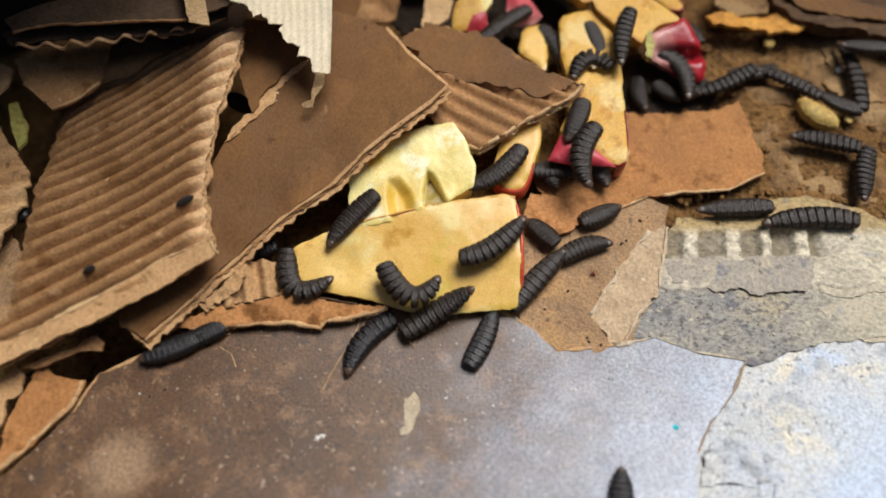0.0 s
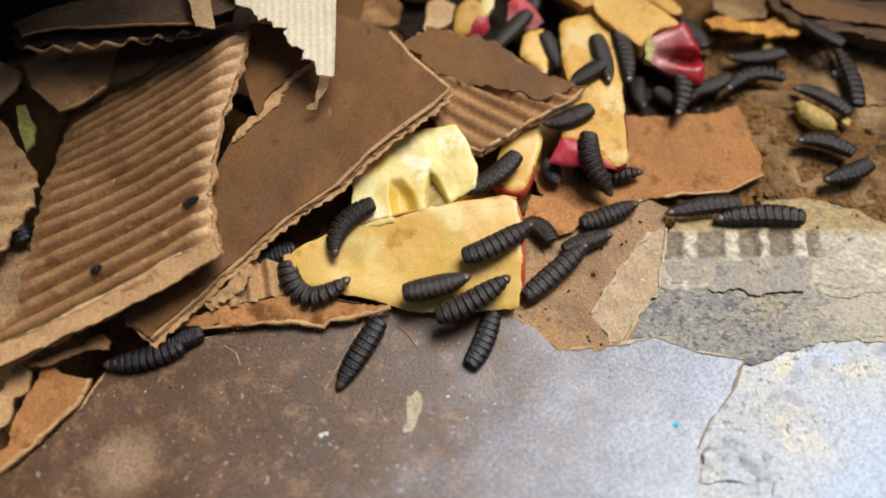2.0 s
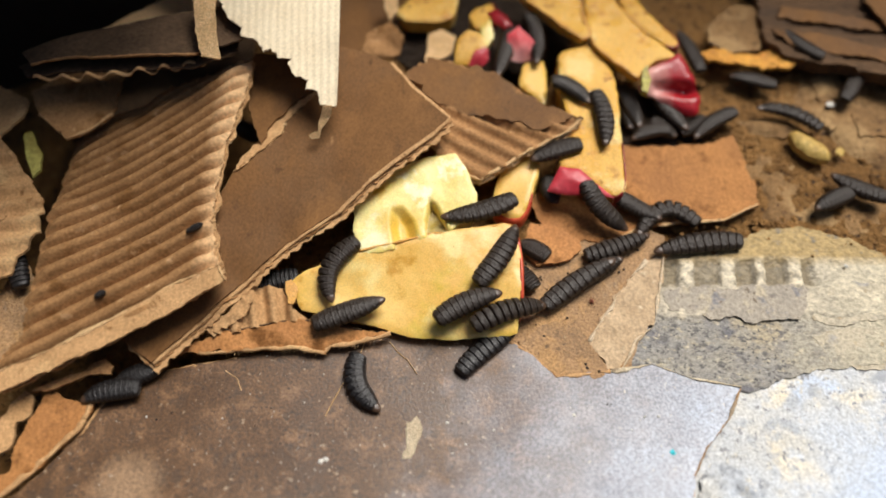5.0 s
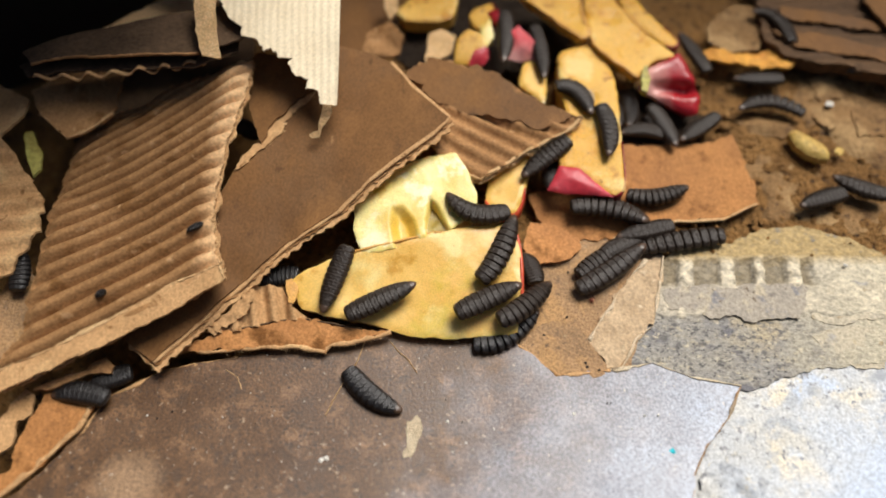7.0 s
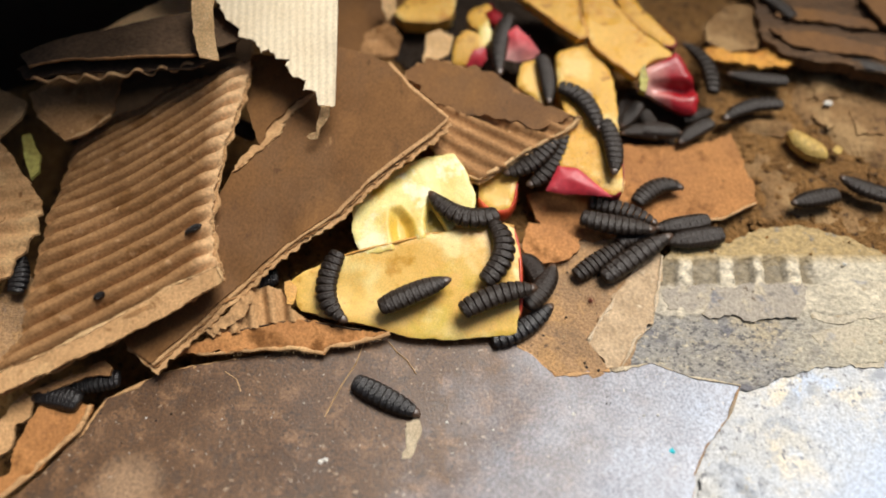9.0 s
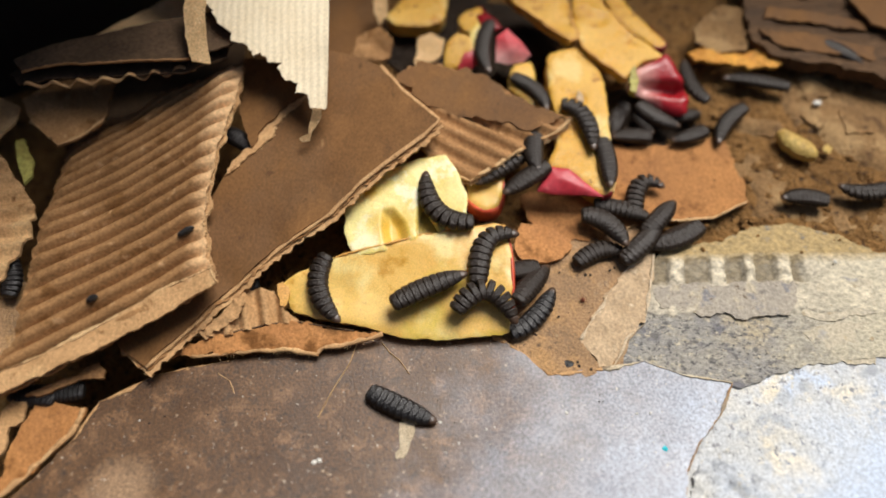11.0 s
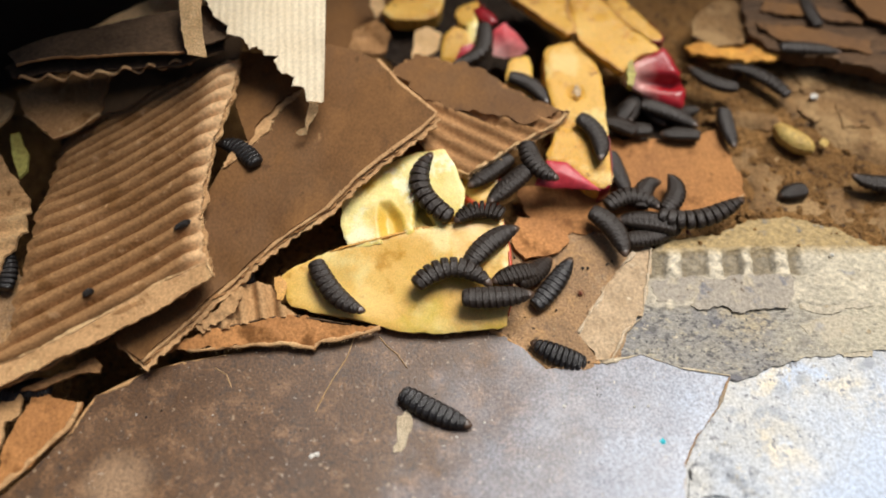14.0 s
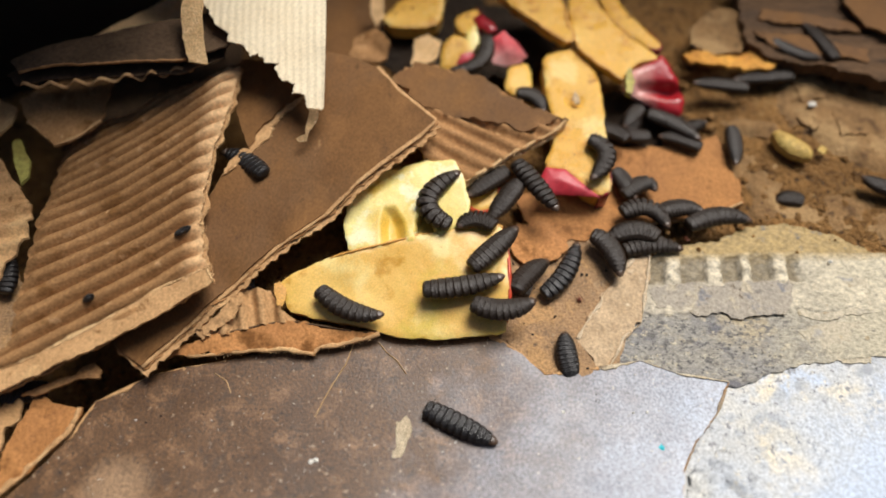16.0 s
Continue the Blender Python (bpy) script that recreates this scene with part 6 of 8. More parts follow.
    larva(5.4, ON_APPLE, [
        (0, 20.3, -4.6, 10.6, 12.2, -12.5, 9.7, 4.2, -15, 9.3),
        (1.5, 22.7, -7.6, 9, 13, -11.7, 9.9, 4.1, -15, 9.3),
        (3, 17.1, 0.7, 10.6, 13.1, -11.5, 9.9, 5.5, -15, 9.3),
        (4.2, 16.9, 1.6, 10.6, 14.3, -9.2, 10.3, 7.1, -15.4, 9.2),
        (6.3, 19.9, 0, 10, 13, -6.5, 10, 9.2, -14.7, 8.8),
        (7.5, 15, 6, 10.6, 15, -6.7, 10.6, 8.8, -14.3, 9.4),
        (9, 11.4, 3.2, 10.6, 15.3, -5.8, 10.6, 10.1, -14.5, 9.4),
        (11.3, 21.2, -2.4, 10, 13.1, -3.1, 10, 10.6, -14.4, 8.8),
        (12.5, 21.1, -3.3, 10, 13.3, -4.3, 10, 10.8, -13.3, 9),
        (13.5, 21.4, -0.3, 10, 14.7, -6.4, 10, 9, -11.3, 9.3),
        (14.5, 21.8, -2.4, 10, 14.6, -4.4, 10, 9.4, -11.2, 9.4),
        (16, 21.9, 0.7, 10, 15.3, -5.8, 10, 9.9, -10.6, 9.5),
    ])
    larva(5.3, ON_APPLE, [
        (0, 5.8, 5, 8, 14.1, 8.8, 8.5, 20.8, 16.6, 9),
        (1.5, 4.1, 4.3, 8, 12.4, 7.8, 8.5, 19, 15.5, 9),
        (3, 2.6, 3.6, 9, 10.7, 8, 9, 18.8, 13, 9.5),
        (3.5, 1.6, 3.6, 10, 9.4, 6.8, 9.5, 18.8, 11.7, 9),
        (4.2, 1.2, 0.6, 10, 9.5, 6.5, 9.5, 18.9, 10.7, 9),
        (6.3, 1.6, 8.9, 11.5, 8.6, 3.2, 11, 17.9, 9, 10),
        (7.5, -0.3, 9.7, 12, 6.7, 4.4, 11.2, 15, 4, 10),
        (9, -3, 9.9, 12.4, 4.7, 3, 11.8, 14, 4.4, 10.5),
        (11.3, -2, 16.6, 13, 0.3, 5, 12, 9.7, 1.8, 11),
        (12.5, -4.2, 16.7, 13, -0.2, 5.3, 12.2, 8.8, 1.6, 11),
        (13.5, -3.3, 20.8, 13, -1.3, 8.2, 12.3, 6, 1.3, 11),
        (14.5, 4.4, 17.3, 13, -3.2, 9.5, 12.4, 5, 0.2, 11),
        (15.2, 6.8, 16.4, 13, -2.8, 8.1, 12.4, 4.2, 0.5, 11),
        (16, 7.9, 16.1, 13, -0.7, 7.5, 12.4, 5.1, 0.8, 11),
    ])
    larva(5.0, ON_APPLE, [
        (0, -26.8, -11.6, 8.3, -22.8, -5.4, 9, -15.3, 1.8, 11),
        (1.5, -25.7, -13.7, 7.9, -24.7, -6.4, 9, -16.3, -0.2, 11),
        (3, -25.6, -14.8, 7.7, -25.5, -6.8, 9, -18.1, -1.4, 11),
        (4.2, -25.2, -17.7, 7.3, -28.3, -9.4, 8.7, -20.3, -2.2, 10),
        (6.3, -29.3, -19.5, 6.8, -26.3, -11.8, 8.2, -22.6, -3.3, 10),
        (7.5, -28.3, -22.5, 6.1, -27, -15.2, 7.7, -24.6, -5.8, 10),
        (9, -22.4, -23.3, 6.2, -27.9, -16.4, 7.5, -25.3, -5.6, 9),
        (11.3, -22.3, -23, 6.4, -28.2, -14.8, 7.7, -26.5, -6, 9),
        (12.5, -18.5, -21.3, 6.7, -26.8, -15.3, 7.7, -27.2, -6.3, 9),
        (13.5, -17.1, -21.8, 6.6, -24.9, -16.8, 7.4, -28.4, -7.6, 9),
        (14.5, -14.8, -22.4, 6.7, -22.3, -18.7, 7.1, -28.4, -11.1, 8.4),
        (15.2, -13.5, -21.4, 6.8, -21.6, -20, 6.9, -28.3, -12.1, 8.2),
        (16, -11.3, -21.6, 7, -19.4, -20.6, 7, -27.3, -15, 7.7),
    ])
    larva(5.3, ON_APPLE, [
        (0, -25.3, -18.4, 6.4, -34.4, -21, 5, -36.8, -10.5, 5.7),
        (1.5, -22.8, -19, 6.3, -33.2, -22.9, 4.8, -37.6, -12.7, 5.5),
        (3, -19.8, -18.9, 7.1, -29.2, -22.6, 5.8, -37.6, -19, 5.2),
        (3.5, -18.9, -17.8, 7.2, -26.7, -21, 6, -34.9, -20.7, 5.4),
        (4.2, -16.4, -19.5, 7.5, -24.7, -21.6, 6.6, -33, -23.8, 5.6),
        (6.3, -9.2, -15.3, 8.7, -17.4, -19.1, 7.5, -25.9, -22.9, 6.4),
        (7.5, -4.6, -14.5, 9.3, -12.6, -18, 8.2, -21.1, -21.7, 7.1),
        (9, 2.2, -13.6, 9.5, -6.3, -16.8, 8.9, -14.8, -20.4, 7.8),
        (11.3, 8.5, -12.1, 9.8, -1.7, -15.6, 9.2, -9.7, -19.7, 8.5),
        (12.5, 11.8, -14.2, 9.4, 1, -14.3, 9.4, -7.7, -19.2, 8.6),
        (13.5, 13.7, -17.1, 9, 4.9, -11.9, 9.8, -3.9, -17.2, 8.9),
        (14.5, 15.5, -16.7, 9, 5.2, -13.3, 9.6, -4.1, -16.4, 9.1),
        (15.2, 16.5, -13.5, 9.6, 5.7, -15.1, 9.3, -4, -16.8, 9),
        (16, 17.9, -13, 9.6, 7.8, -15.5, 9.2, -2, -16.2, 9.1),
    ])
    larva(5.3, ON_BOARD, [
        (0, 31.1, -8.9, 2, 23.4, -16.9, 2, 16.4, -25, 1.6),
        (1.5, 36, -8.6, 2, 26.9, -15.1, 2, 18.2, -22.9, 1.6),
        (3, 35.2, -3.6, 2.4, 31, -13.2, 2, 22.1, -20, 1.6),
        (4.2, 41, -4.6, 3, 32.2, -11.4, 2, 24.2, -19.4, 1.6),
        (6.3, 49.4, -3.9, 3.5, 39, -8.7, 2.5, 30, -14.6, 1.6),
        (7.5, 53.4, 1.5, 3.5, 45.1, -6.6, 2.5, 35.9, -11.4, 1.6),
        (9, 59.5, 2.3, 3.5, 49.1, -3.8, 2.5, 40.8, -9.6, 1.6),
        (11.3, 59.2, 5.8, 3.5, 54.4, 0.5, 3, 49.1, -3.9, 2),
        (12.5, 62.1, 6.7, 3.5, 55.6, 2.7, 3.5, 50.5, -0.3, 3),
        (13.5, 82.2, 11.3, 2.5, 67.9, 4.3, 3.5, 57.3, 5.9, 4),
        (14.5, 82.5, 12, 2.5, 70.3, 5, 3.5, 59.8, 6.3, 4),
        (16, 84.7, 6.3, 2.5, 76.6, 7.9, 3, 67.4, 4.5, 3.5),
    ])
    larva(4.8, ON_BOARD, [
        (0, 42.6, -7.4, 1.4, 36.3, -7.7, 1.4, 29.3, -11.4, 1.4),
        (1.5, 41.9, -4.5, 1.4, 36.4, -6, 1.4, 29, -9.8, 1.4),
        (3, 45, -5, 1.4, 39.5, -6, 1.4, 33.6, -8, 1.4),
        (4.2, 45.3, -4.2, 1.4, 39.6, -7, 1.4, 32.8, -11.1, 1.4),
        (6.3, 48, -0.6, 1.2, 41.5, -3.6, 1.2, 35.3, -8, 1.2),
        (7.5, 48.3, 1.1, 1.2, 41, -3.1, 1.2, 33.6, -9.1, 1.2),
        (9, 48.2, 1.2, 1.2, 41.1, -3.5, 1.2, 33.8, -8.7, 1.2),
        (11.3, 50.2, -2.9, 1.2, 44.1, -0.8, 1.2, 36.9, -4.8, 1.2),
        (12.5, 52.6, -0.6, 1.2, 45.7, -1.8, 1.2, 39.2, -2.7, 1.2),
        (13.5, 62.9, 1.5, 1.2, 56.8, 0.5, 1.2, 51.1, -0.4, 1.2),
        (14.5, 63, 1.9, 1.2, 56.1, 0.3, 1.2, 49.5, 0.2, 1.2),
        (16, 65.7, -1.3, 1.2, 57.9, 0.2, 1.2, 50.1, -1.4, 1.2),
    ])
    larva(5.0, ON_BOARD, [
        (0, 45.7, 3.6, 1.4, 40.7, 1, 1.4, 35.2, -1.4, 1.4),
        (1.5, 49.6, 5.5, 1.4, 42.2, 0.8, 1.4, 35, -1.6, 1.4),
        (3, 52, 3.2, 1.4, 42.9, 2.6, 1.4, 35.1, -0.7, 1.4),
        (4.2, 54.7, 5, 1.4, 44, 0.8, 1.4, 34.9, -0.9, 1.4),
        (6.3, 52.7, 2.2, 1.4, 46.2, -0.3, 1.4, 39.7, -3.7, 1.4),
        (7.5, 54.6, 4.4, 1.4, 48.4, 2, 1.4, 42.5, -1, 1.4),
        (9, 57, 6.2, 1.4, 51.4, 3.6, 1.4, 46, 1, 1.4),
        (11.3, 65, 12.5, 4, 60.4, 7.3, 4, 55.9, 2.7, 3),
        (12.5, 70.8, 10.6, 4, 62.8, 7.4, 4, 56, 3, 4),
        (13.5, 68.7, 15.6, 4, 64.1, 11.1, 4, 59, 6.4, 4),
        (14.5, 61.4, 16.2, 4, 66.2, 14.3, 4, 63.3, 8, 4),
        (15.2, 65.9, 20.6, 4, 65.7, 14.2, 4, 62, 9.9, 4),
        (16, 72.1, 8.6, 4, 65.9, 10.2, 3.6, 60.1, 8.1, 3.6),
    ])
    larva(5.6, ON_BOARD, [
        (0, 80.4, -2, 1.4, 93.9, 0, 1.4, 105.2, -1.4, 1.4),
        (1.5, 72.7, -0.4, 1.4, 85.2, 1.2, 1.4, 96.4, -0.2, 1.4),
        (3, 63.4, -0.7, 1.4, 74.3, 1.1, 1.4, 86.3, 1, 1.4),
        (3.5, 62, -0.5, 1.4, 73.7, 2.7, 1.4, 84.7, 1.9, 1.4),
        (4.2, 59.8, -1.3, 1.4, 71.5, 1.8, 1.4, 82.2, 1.1, 1.4),
        (6.3, 47.8, -1.5, 1.6, 60.2, 1.2, 1.6, 73.7, 3.3, 1.6),
        (7.5, 48.4, -1.1, 1.6, 60.5, 1.6, 1.6, 73.2, 3.1, 1.6),
        (9, 57.8, 1.5, 1.4, 66, 2.3, 1.4, 73.3, 3.6, 1.4),
        (11.3, 54.4, 0.3, 1.4, 62.3, 1.4, 1.4, 70.2, 6, 1.4),
        (12.5, 55.1, 0.6, 1.4, 62.4, 1.1, 1.4, 69.7, 5.3, 1.4),
        (13.5, 50.6, 3.9, 2.4, 58.3, 2.5, 2.4, 65.5, 1.4, 2.4),
        (14.5, 47.6, 5.3, 2.6, 55.9, 5.9, 2.6, 62.9, 3.3, 2.6),
        (16, 45.8, 1.2, 2.6, 52.9, 3.9, 2.6, 59.1, 1.7, 2.6),
    ])
    larva(4.8, ON_BOARD, [
        (0, 64.6, 2.1, 1.6, 74.4, 2.7, 1.6, 84.2, 3, 1.6),
        (1.5, 58.6, 1.4, 1.6, 68.7, 3.5, 1.6, 78.5, 4.2, 1.6),
        (3, 54.3, 3.2, 1.6, 64, 5.3, 1.6, 73.6, 6.7, 1.6),
        (3.5, 53.8, 5.3, 1.6, 63.3, 9.6, 1.6, 72.3, 6.5, 1.6),
        (4.2, 54.3, 4.2, 1.6, 62.9, 15.2, 1.6, 71.3, 7.5, 1.6),
        (6.3, 43.5, 1.1, 2.4, 50.5, 3.5, 2.4, 59, 5.2, 2.4),
        (7.5, 47.7, 3.2, 2.4, 54.4, 4.5, 2.4, 62.3, 6.2, 2.4),
        (9, 55.6, 5.1, 2, 62.9, 6.1, 2, 70.2, 7.5, 2),
        (11.3, 58.6, 1, 1.2, 64.8, 3, 1.2, 70.4, 5.4, 1.2),
        (12.5, 57.9, -0, 1.2, 64, 1.5, 1.2, 69.2, 4.2, 1.2),
        (14.5, 51.4, 3.3, 1.2, 57.2, 2.5, 1.2, 63.2, 2.8, 1.2),
        (16, 50.7, 1.9, 1.2, 55.8, 1.3, 1.2, 60.9, 0.5, 1.2),
    ])
    larva(5.0, ON_BOARD, [
        (0, 36.9, 13.8, 2.8, 30, 13.3, 2.8, 23.1, 13.5, 2.8),
        (1.5, 48.7, 14.6, 2.4, 39.4, 12.9, 2.4, 29.1, 12.9, 2.4),
        (3, 55.3, 10.1, 2.4, 48.6, 13, 2.4, 42.2, 14.9, 2.4),
        (4.2, 51.7, 5.3, 2.4, 48.3, 10.5, 2.4, 44.9, 14.6, 2.4),
        (6.3, 65.7, 18.5, 2.4, 56.4, 14.1, 2.4, 49.2, 16.6, 2.4),
        (7.5, 66.2, 17.3, 2.4, 57.4, 15.3, 2.4, 49.1, 14.5, 2.4),
        (9, 65.1, 17.1, 2.4, 58.9, 18.1, 2.4, 51.8, 12.6, 2.4),
        (11.3, 62.5, 18.1, 2.4, 56, 18.8, 2.4, 54.1, 7.3, 2.4),
        (12.5, 61, 20.2, 3, 58, 14.8, 3, 57.3, 8.2, 3),
        (13.5, 60.6, 17.9, 3, 57.7, 13.1, 3, 55.9, 7.1, 3),
        (14.5, 60.7, 16, 3, 57.5, 17, 3, 55.2, 10.2, 3),
        (16, 60.7, 16.2, 3, 58.1, 18.7, 3, 52, 14.8, 3),
    ])
    larva(5.5, ON_BOARD, [
        (0, 36.8, 3.5, 10, 34.9, 12.5, 11, 40, 21.7, 11),
        (1.5, 44.3, 7.2, 3, 38, 13.8, 7, 37.9, 20.6, 10.5),
        (3, 41, 3.1, 4.5, 38.4, 10.1, 10, 37.8, 19.6, 11.5),
        (4.2, 43.4, 3.5, 2.5, 39.4, 9.7, 8, 37.9, 16.4, 11),
        (6.3, 54.1, 8.9, 4, 43, 8.4, 4, 35.4, 14.3, 4),
        (7.5, 52.8, 3.9, 4, 42.7, 11.3, 4, 32.9, 8.1, 4),
        (9, 55.2, 3.5, 4, 44.4, 5, 4, 36.3, 7.4, 4),
        (11.3, 48.7, -1.5, 4, 44.9, 5.7, 4, 39, 7.9, 4),
        (12.5, 51.1, -2.6, 4, 45.6, 1.6, 4, 40.9, 7.9, 4),
        (13.5, 49.8, -5.7, 4, 47.7, 2.6, 4, 40.9, 6.7, 4),
        (14.5, 48.6, -8.1, 4, 46.2, -0.1, 4, 42.3, 5.9, 4),
        (16, 47.6, -10.1, 3.5, 46.1, -2.1, 3.5, 41.9, 2.1, 3.5),
    ])
    larva(5.0, ON_BOARD, [
        (0, 42.6, 8.4, 3, 40.9, 13.6, 3, 38.5, 18.9, 3),
        (4.2, 44.3, 16, 3, 42.5, 21.6, 3, 39.9, 27.2, 3),
        (6.3, 52.2, 7.9, 2, 45.5, 10.7, 2, 39.8, 13.8, 2),
        (7.5, 55.3, 7.2, 2, 47.3, 11.7, 2, 38.9, 14.4, 2),
        (9, 56.6, 5.9, 2.6, 48.7, 10, 2.6, 39.2, 12.9, 2.6),
        (11.3, 57.8, 7.6, 2.4, 50.8, 10.6, 2.4, 43.6, 12.2, 2.4),
        (12.5, 58.6, 8, 2.4, 52.1, 10.5, 2.4, 46.7, 11.3, 2.4),
        (13.5, 60.3, 6.9, 3.2, 53.3, 11.8, 3.2, 45.8, 9.2, 3.2),
        (14.5, 60.7, 8, 3.6, 53.9, 12, 3.6, 46.8, 8.5, 3.6),
        (16, 62, 3.6, 4, 57.7, 10, 4, 50.3, 8.4, 4),
    ])
    larva(4.8, ON_APPLE, [
        (0, 9.1, 49.1, 9, 15.8, 56.7, 9, 25.3, 63.8, 9),
        (1.5, 12.5, 48.7, 9, 18, 56.3, 9, 25.9, 65.5, 9),
        (3, 13, 49.2, 7, 17.4, 54.7, 7, 21.9, 62, 7),
        (4.2, 14.2, 48.9, 6, 17, 56.8, 6, 20.8, 67.5, 6),
        (6.3, 17.2, 59.1, 9, 19.9, 68.1, 9, 20.5, 78.4, 9),
        (7.5, 17.1, 55.3, 9, 17.5, 64.8, 9, 17.2, 76.2, 9),
        (9, 16.8, 51.9, 9, 17.1, 63.7, 9, 20.6, 75.7, 9),
        (11.3, 16.5, 53.8, 9, 14.6, 63.4, 9, 17.7, 74.4, 9),
        (12.5, 7.6, 55.5, 9, 16.8, 59.7, 9, 15.5, 74.4, 9),
        (13.5, 6.9, 55.4, 9, 17.2, 59.2, 9, 15.4, 72.2, 9),
        (14.5, 6.1, 54.7, 9, 12.8, 60.8, 9, 17.2, 69.5, 9),
        (16, 6.1, 56, 9, 14.6, 58.6, 9, 17.3, 68.7, 9),
    ])
    larva(4.6, ON_APPLE, [
        (0, 25.2, 68.3, 8, 28, 75, 8, 30.1, 81.9, 8),
        (1.5, 24.8, 64.8, 8, 26.3, 70.3, 8, 25.6, 78.3, 8),
        (3, 26.3, 63.3, 8, 26.8, 69.5, 8, 24.4, 76, 8),
        (4.2, 25.8, 59.3, 8, 27.7, 68.9, 8, 24.5, 77.5, 8),
        (6.3, 28.4, 53.5, 8, 27.8, 64.5, 8, 26.7, 74.7, 8),
        (7.5, 29.4, 49.7, 8, 29.4, 59, 8, 27.8, 70.1, 8),
        (9, 30.2, 42.7, 7.5, 30.3, 51.9, 7.5, 29.2, 60.6, 7.5),
        (11.3, 31.9, 41.3, 7, 29.1, 48.5, 7, 22.1, 53.4, 7),
        (12.5, 32.9, 42.8, 7, 27.3, 48.3, 7, 23.1, 53.6, 7),
        (13.5, 33.8, 41.5, 7, 28.3, 47.4, 7, 22.8, 53.1, 7),
        (14.5, 32.5, 41.2, 7, 29.6, 48.8, 7, 23.5, 50.2, 7),
        (16, 32.1, 41.1, 7, 30, 46.6, 7, 25.2, 48, 7),
    ])
    larva(5.0, ON_APPLE, [
        (0, 34.4, 42.2, 5, 33, 52, 5, 28.3, 60.8, 5),
        (1.5, 33.1, 42.8, 5, 31.8, 50.6, 5, 28.5, 59.5, 5),
        (3, 36.9, 47.5, 8, 32.3, 49.5, 8, 28.7, 58, 8),
        (4.2, 40, 43.1, 10, 34.4, 48, 10, 29.2, 50.5, 10),
        (6.3, 39.8, 38, 10.5, 35.8, 45.3, 10.5, 31.5, 46.9, 10.5),
        (7.5, 41.4, 35.3, 10.5, 37.9, 44.5, 10.5, 31.4, 46.2, 10.5),
        (9, 42.6, 30.2, 10.5, 39.4, 41.2, 10.5, 32.7, 46.2, 10.5),
        (11.3, 42.9, 23.3, 10.5, 41.5, 35.3, 10.5, 35.7, 39.5, 10.5),
        (12.5, 44.7, 21.9, 10.5, 42.8, 31.5, 10.5, 37.9, 37.5, 10.5),
        (13.5, 44.6, 19.7, 10.5, 44.7, 28.3, 10.5, 39.3, 34.7, 10.5),
        (14.5, 44.3, 17.5, 10.5, 44.7, 25.7, 10.5, 41.4, 32, 10.5),
        (16, 41.9, 14.8, 10.5, 47, 22.7, 10.5, 42.9, 28.3, 10.5),
    ])
    larva(5.0, ON_APPLE, [
        (0, 44, 46.3, 8, 43.2, 52.2, 8, 41.3, 59.1, 8),
        (1.5, 44.9, 40.5, 9, 44.2, 48.5, 9, 43.2, 56, 9),
        (3, 44.5, 31.8, 10.5, 43.4, 41.6, 10.5, 41.4, 50.6, 10.5),
        (4.2, 43.8, 27.4, 10.5, 43.4, 37.8, 10.5, 41.8, 46.7, 10.5),
        (6.3, 42.4, 23.7, 10.5, 44.8, 32.9, 10.5, 42.3, 41.6, 10.5),
        (7.5, 44.1, 20.8, 10.5, 44.7, 29.4, 10.5, 43.5, 38, 10.5),
        (9, 44.6, 16.1, 10.5, 45.6, 24.9, 10.5, 43.9, 34.1, 10.5),
        (11.3, 46.6, 13.1, 8, 46.7, 21.4, 8, 46.1, 29, 8),
        (12.5, 49.7, 11.4, 3, 48.8, 20.6, 3, 48.8, 30, 3),
        (13.5, 53.4, 12.5, 3, 49.8, 19.4, 3, 49.6, 27.6, 3),
        (14.5, 52.6, 12.8, 3, 51.4, 19.9, 3, 49.1, 26.1, 3),
        (16, 54.9, 13.7, 3, 53.1, 18.2, 3, 50.6, 23.2, 3),
    ])
    larva(4.8, ON_APPLE, [
        (0, 35, 36.8, 10.5, 39.6, 44.5, 10.5, 45.9, 41, 10.5),
        (1.5, 34, 36.6, 10.5, 39.5, 40.6, 10.5, 44.7, 44.3, 10.5),
        (3, 34.2, 37.3, 10, 37.8, 40, 10, 41.1, 42.4, 10),
        (4.2, 34.5, 39.5, 8, 38.2, 40.7, 8, 41.7, 41.5, 8),
        (6.3, 38.7, 44.3, 4, 41.8, 42.3, 4, 44.1, 41.2, 4),
        (12.5, 47.7, 39.3, 3, 50, 38.2, 3, 52.2, 37.2, 3),
        (13.5, 47.6, 37.1, 3, 51.6, 37, 3, 55.3, 34.9, 3),
        (14.5, 48.6, 38.1, 4, 53.4, 36.4, 4, 57.9, 32.3, 4),
        (16, 44.6, 35.6, 5, 50.3, 35.9, 5, 55.2, 32.2, 5),
    ])
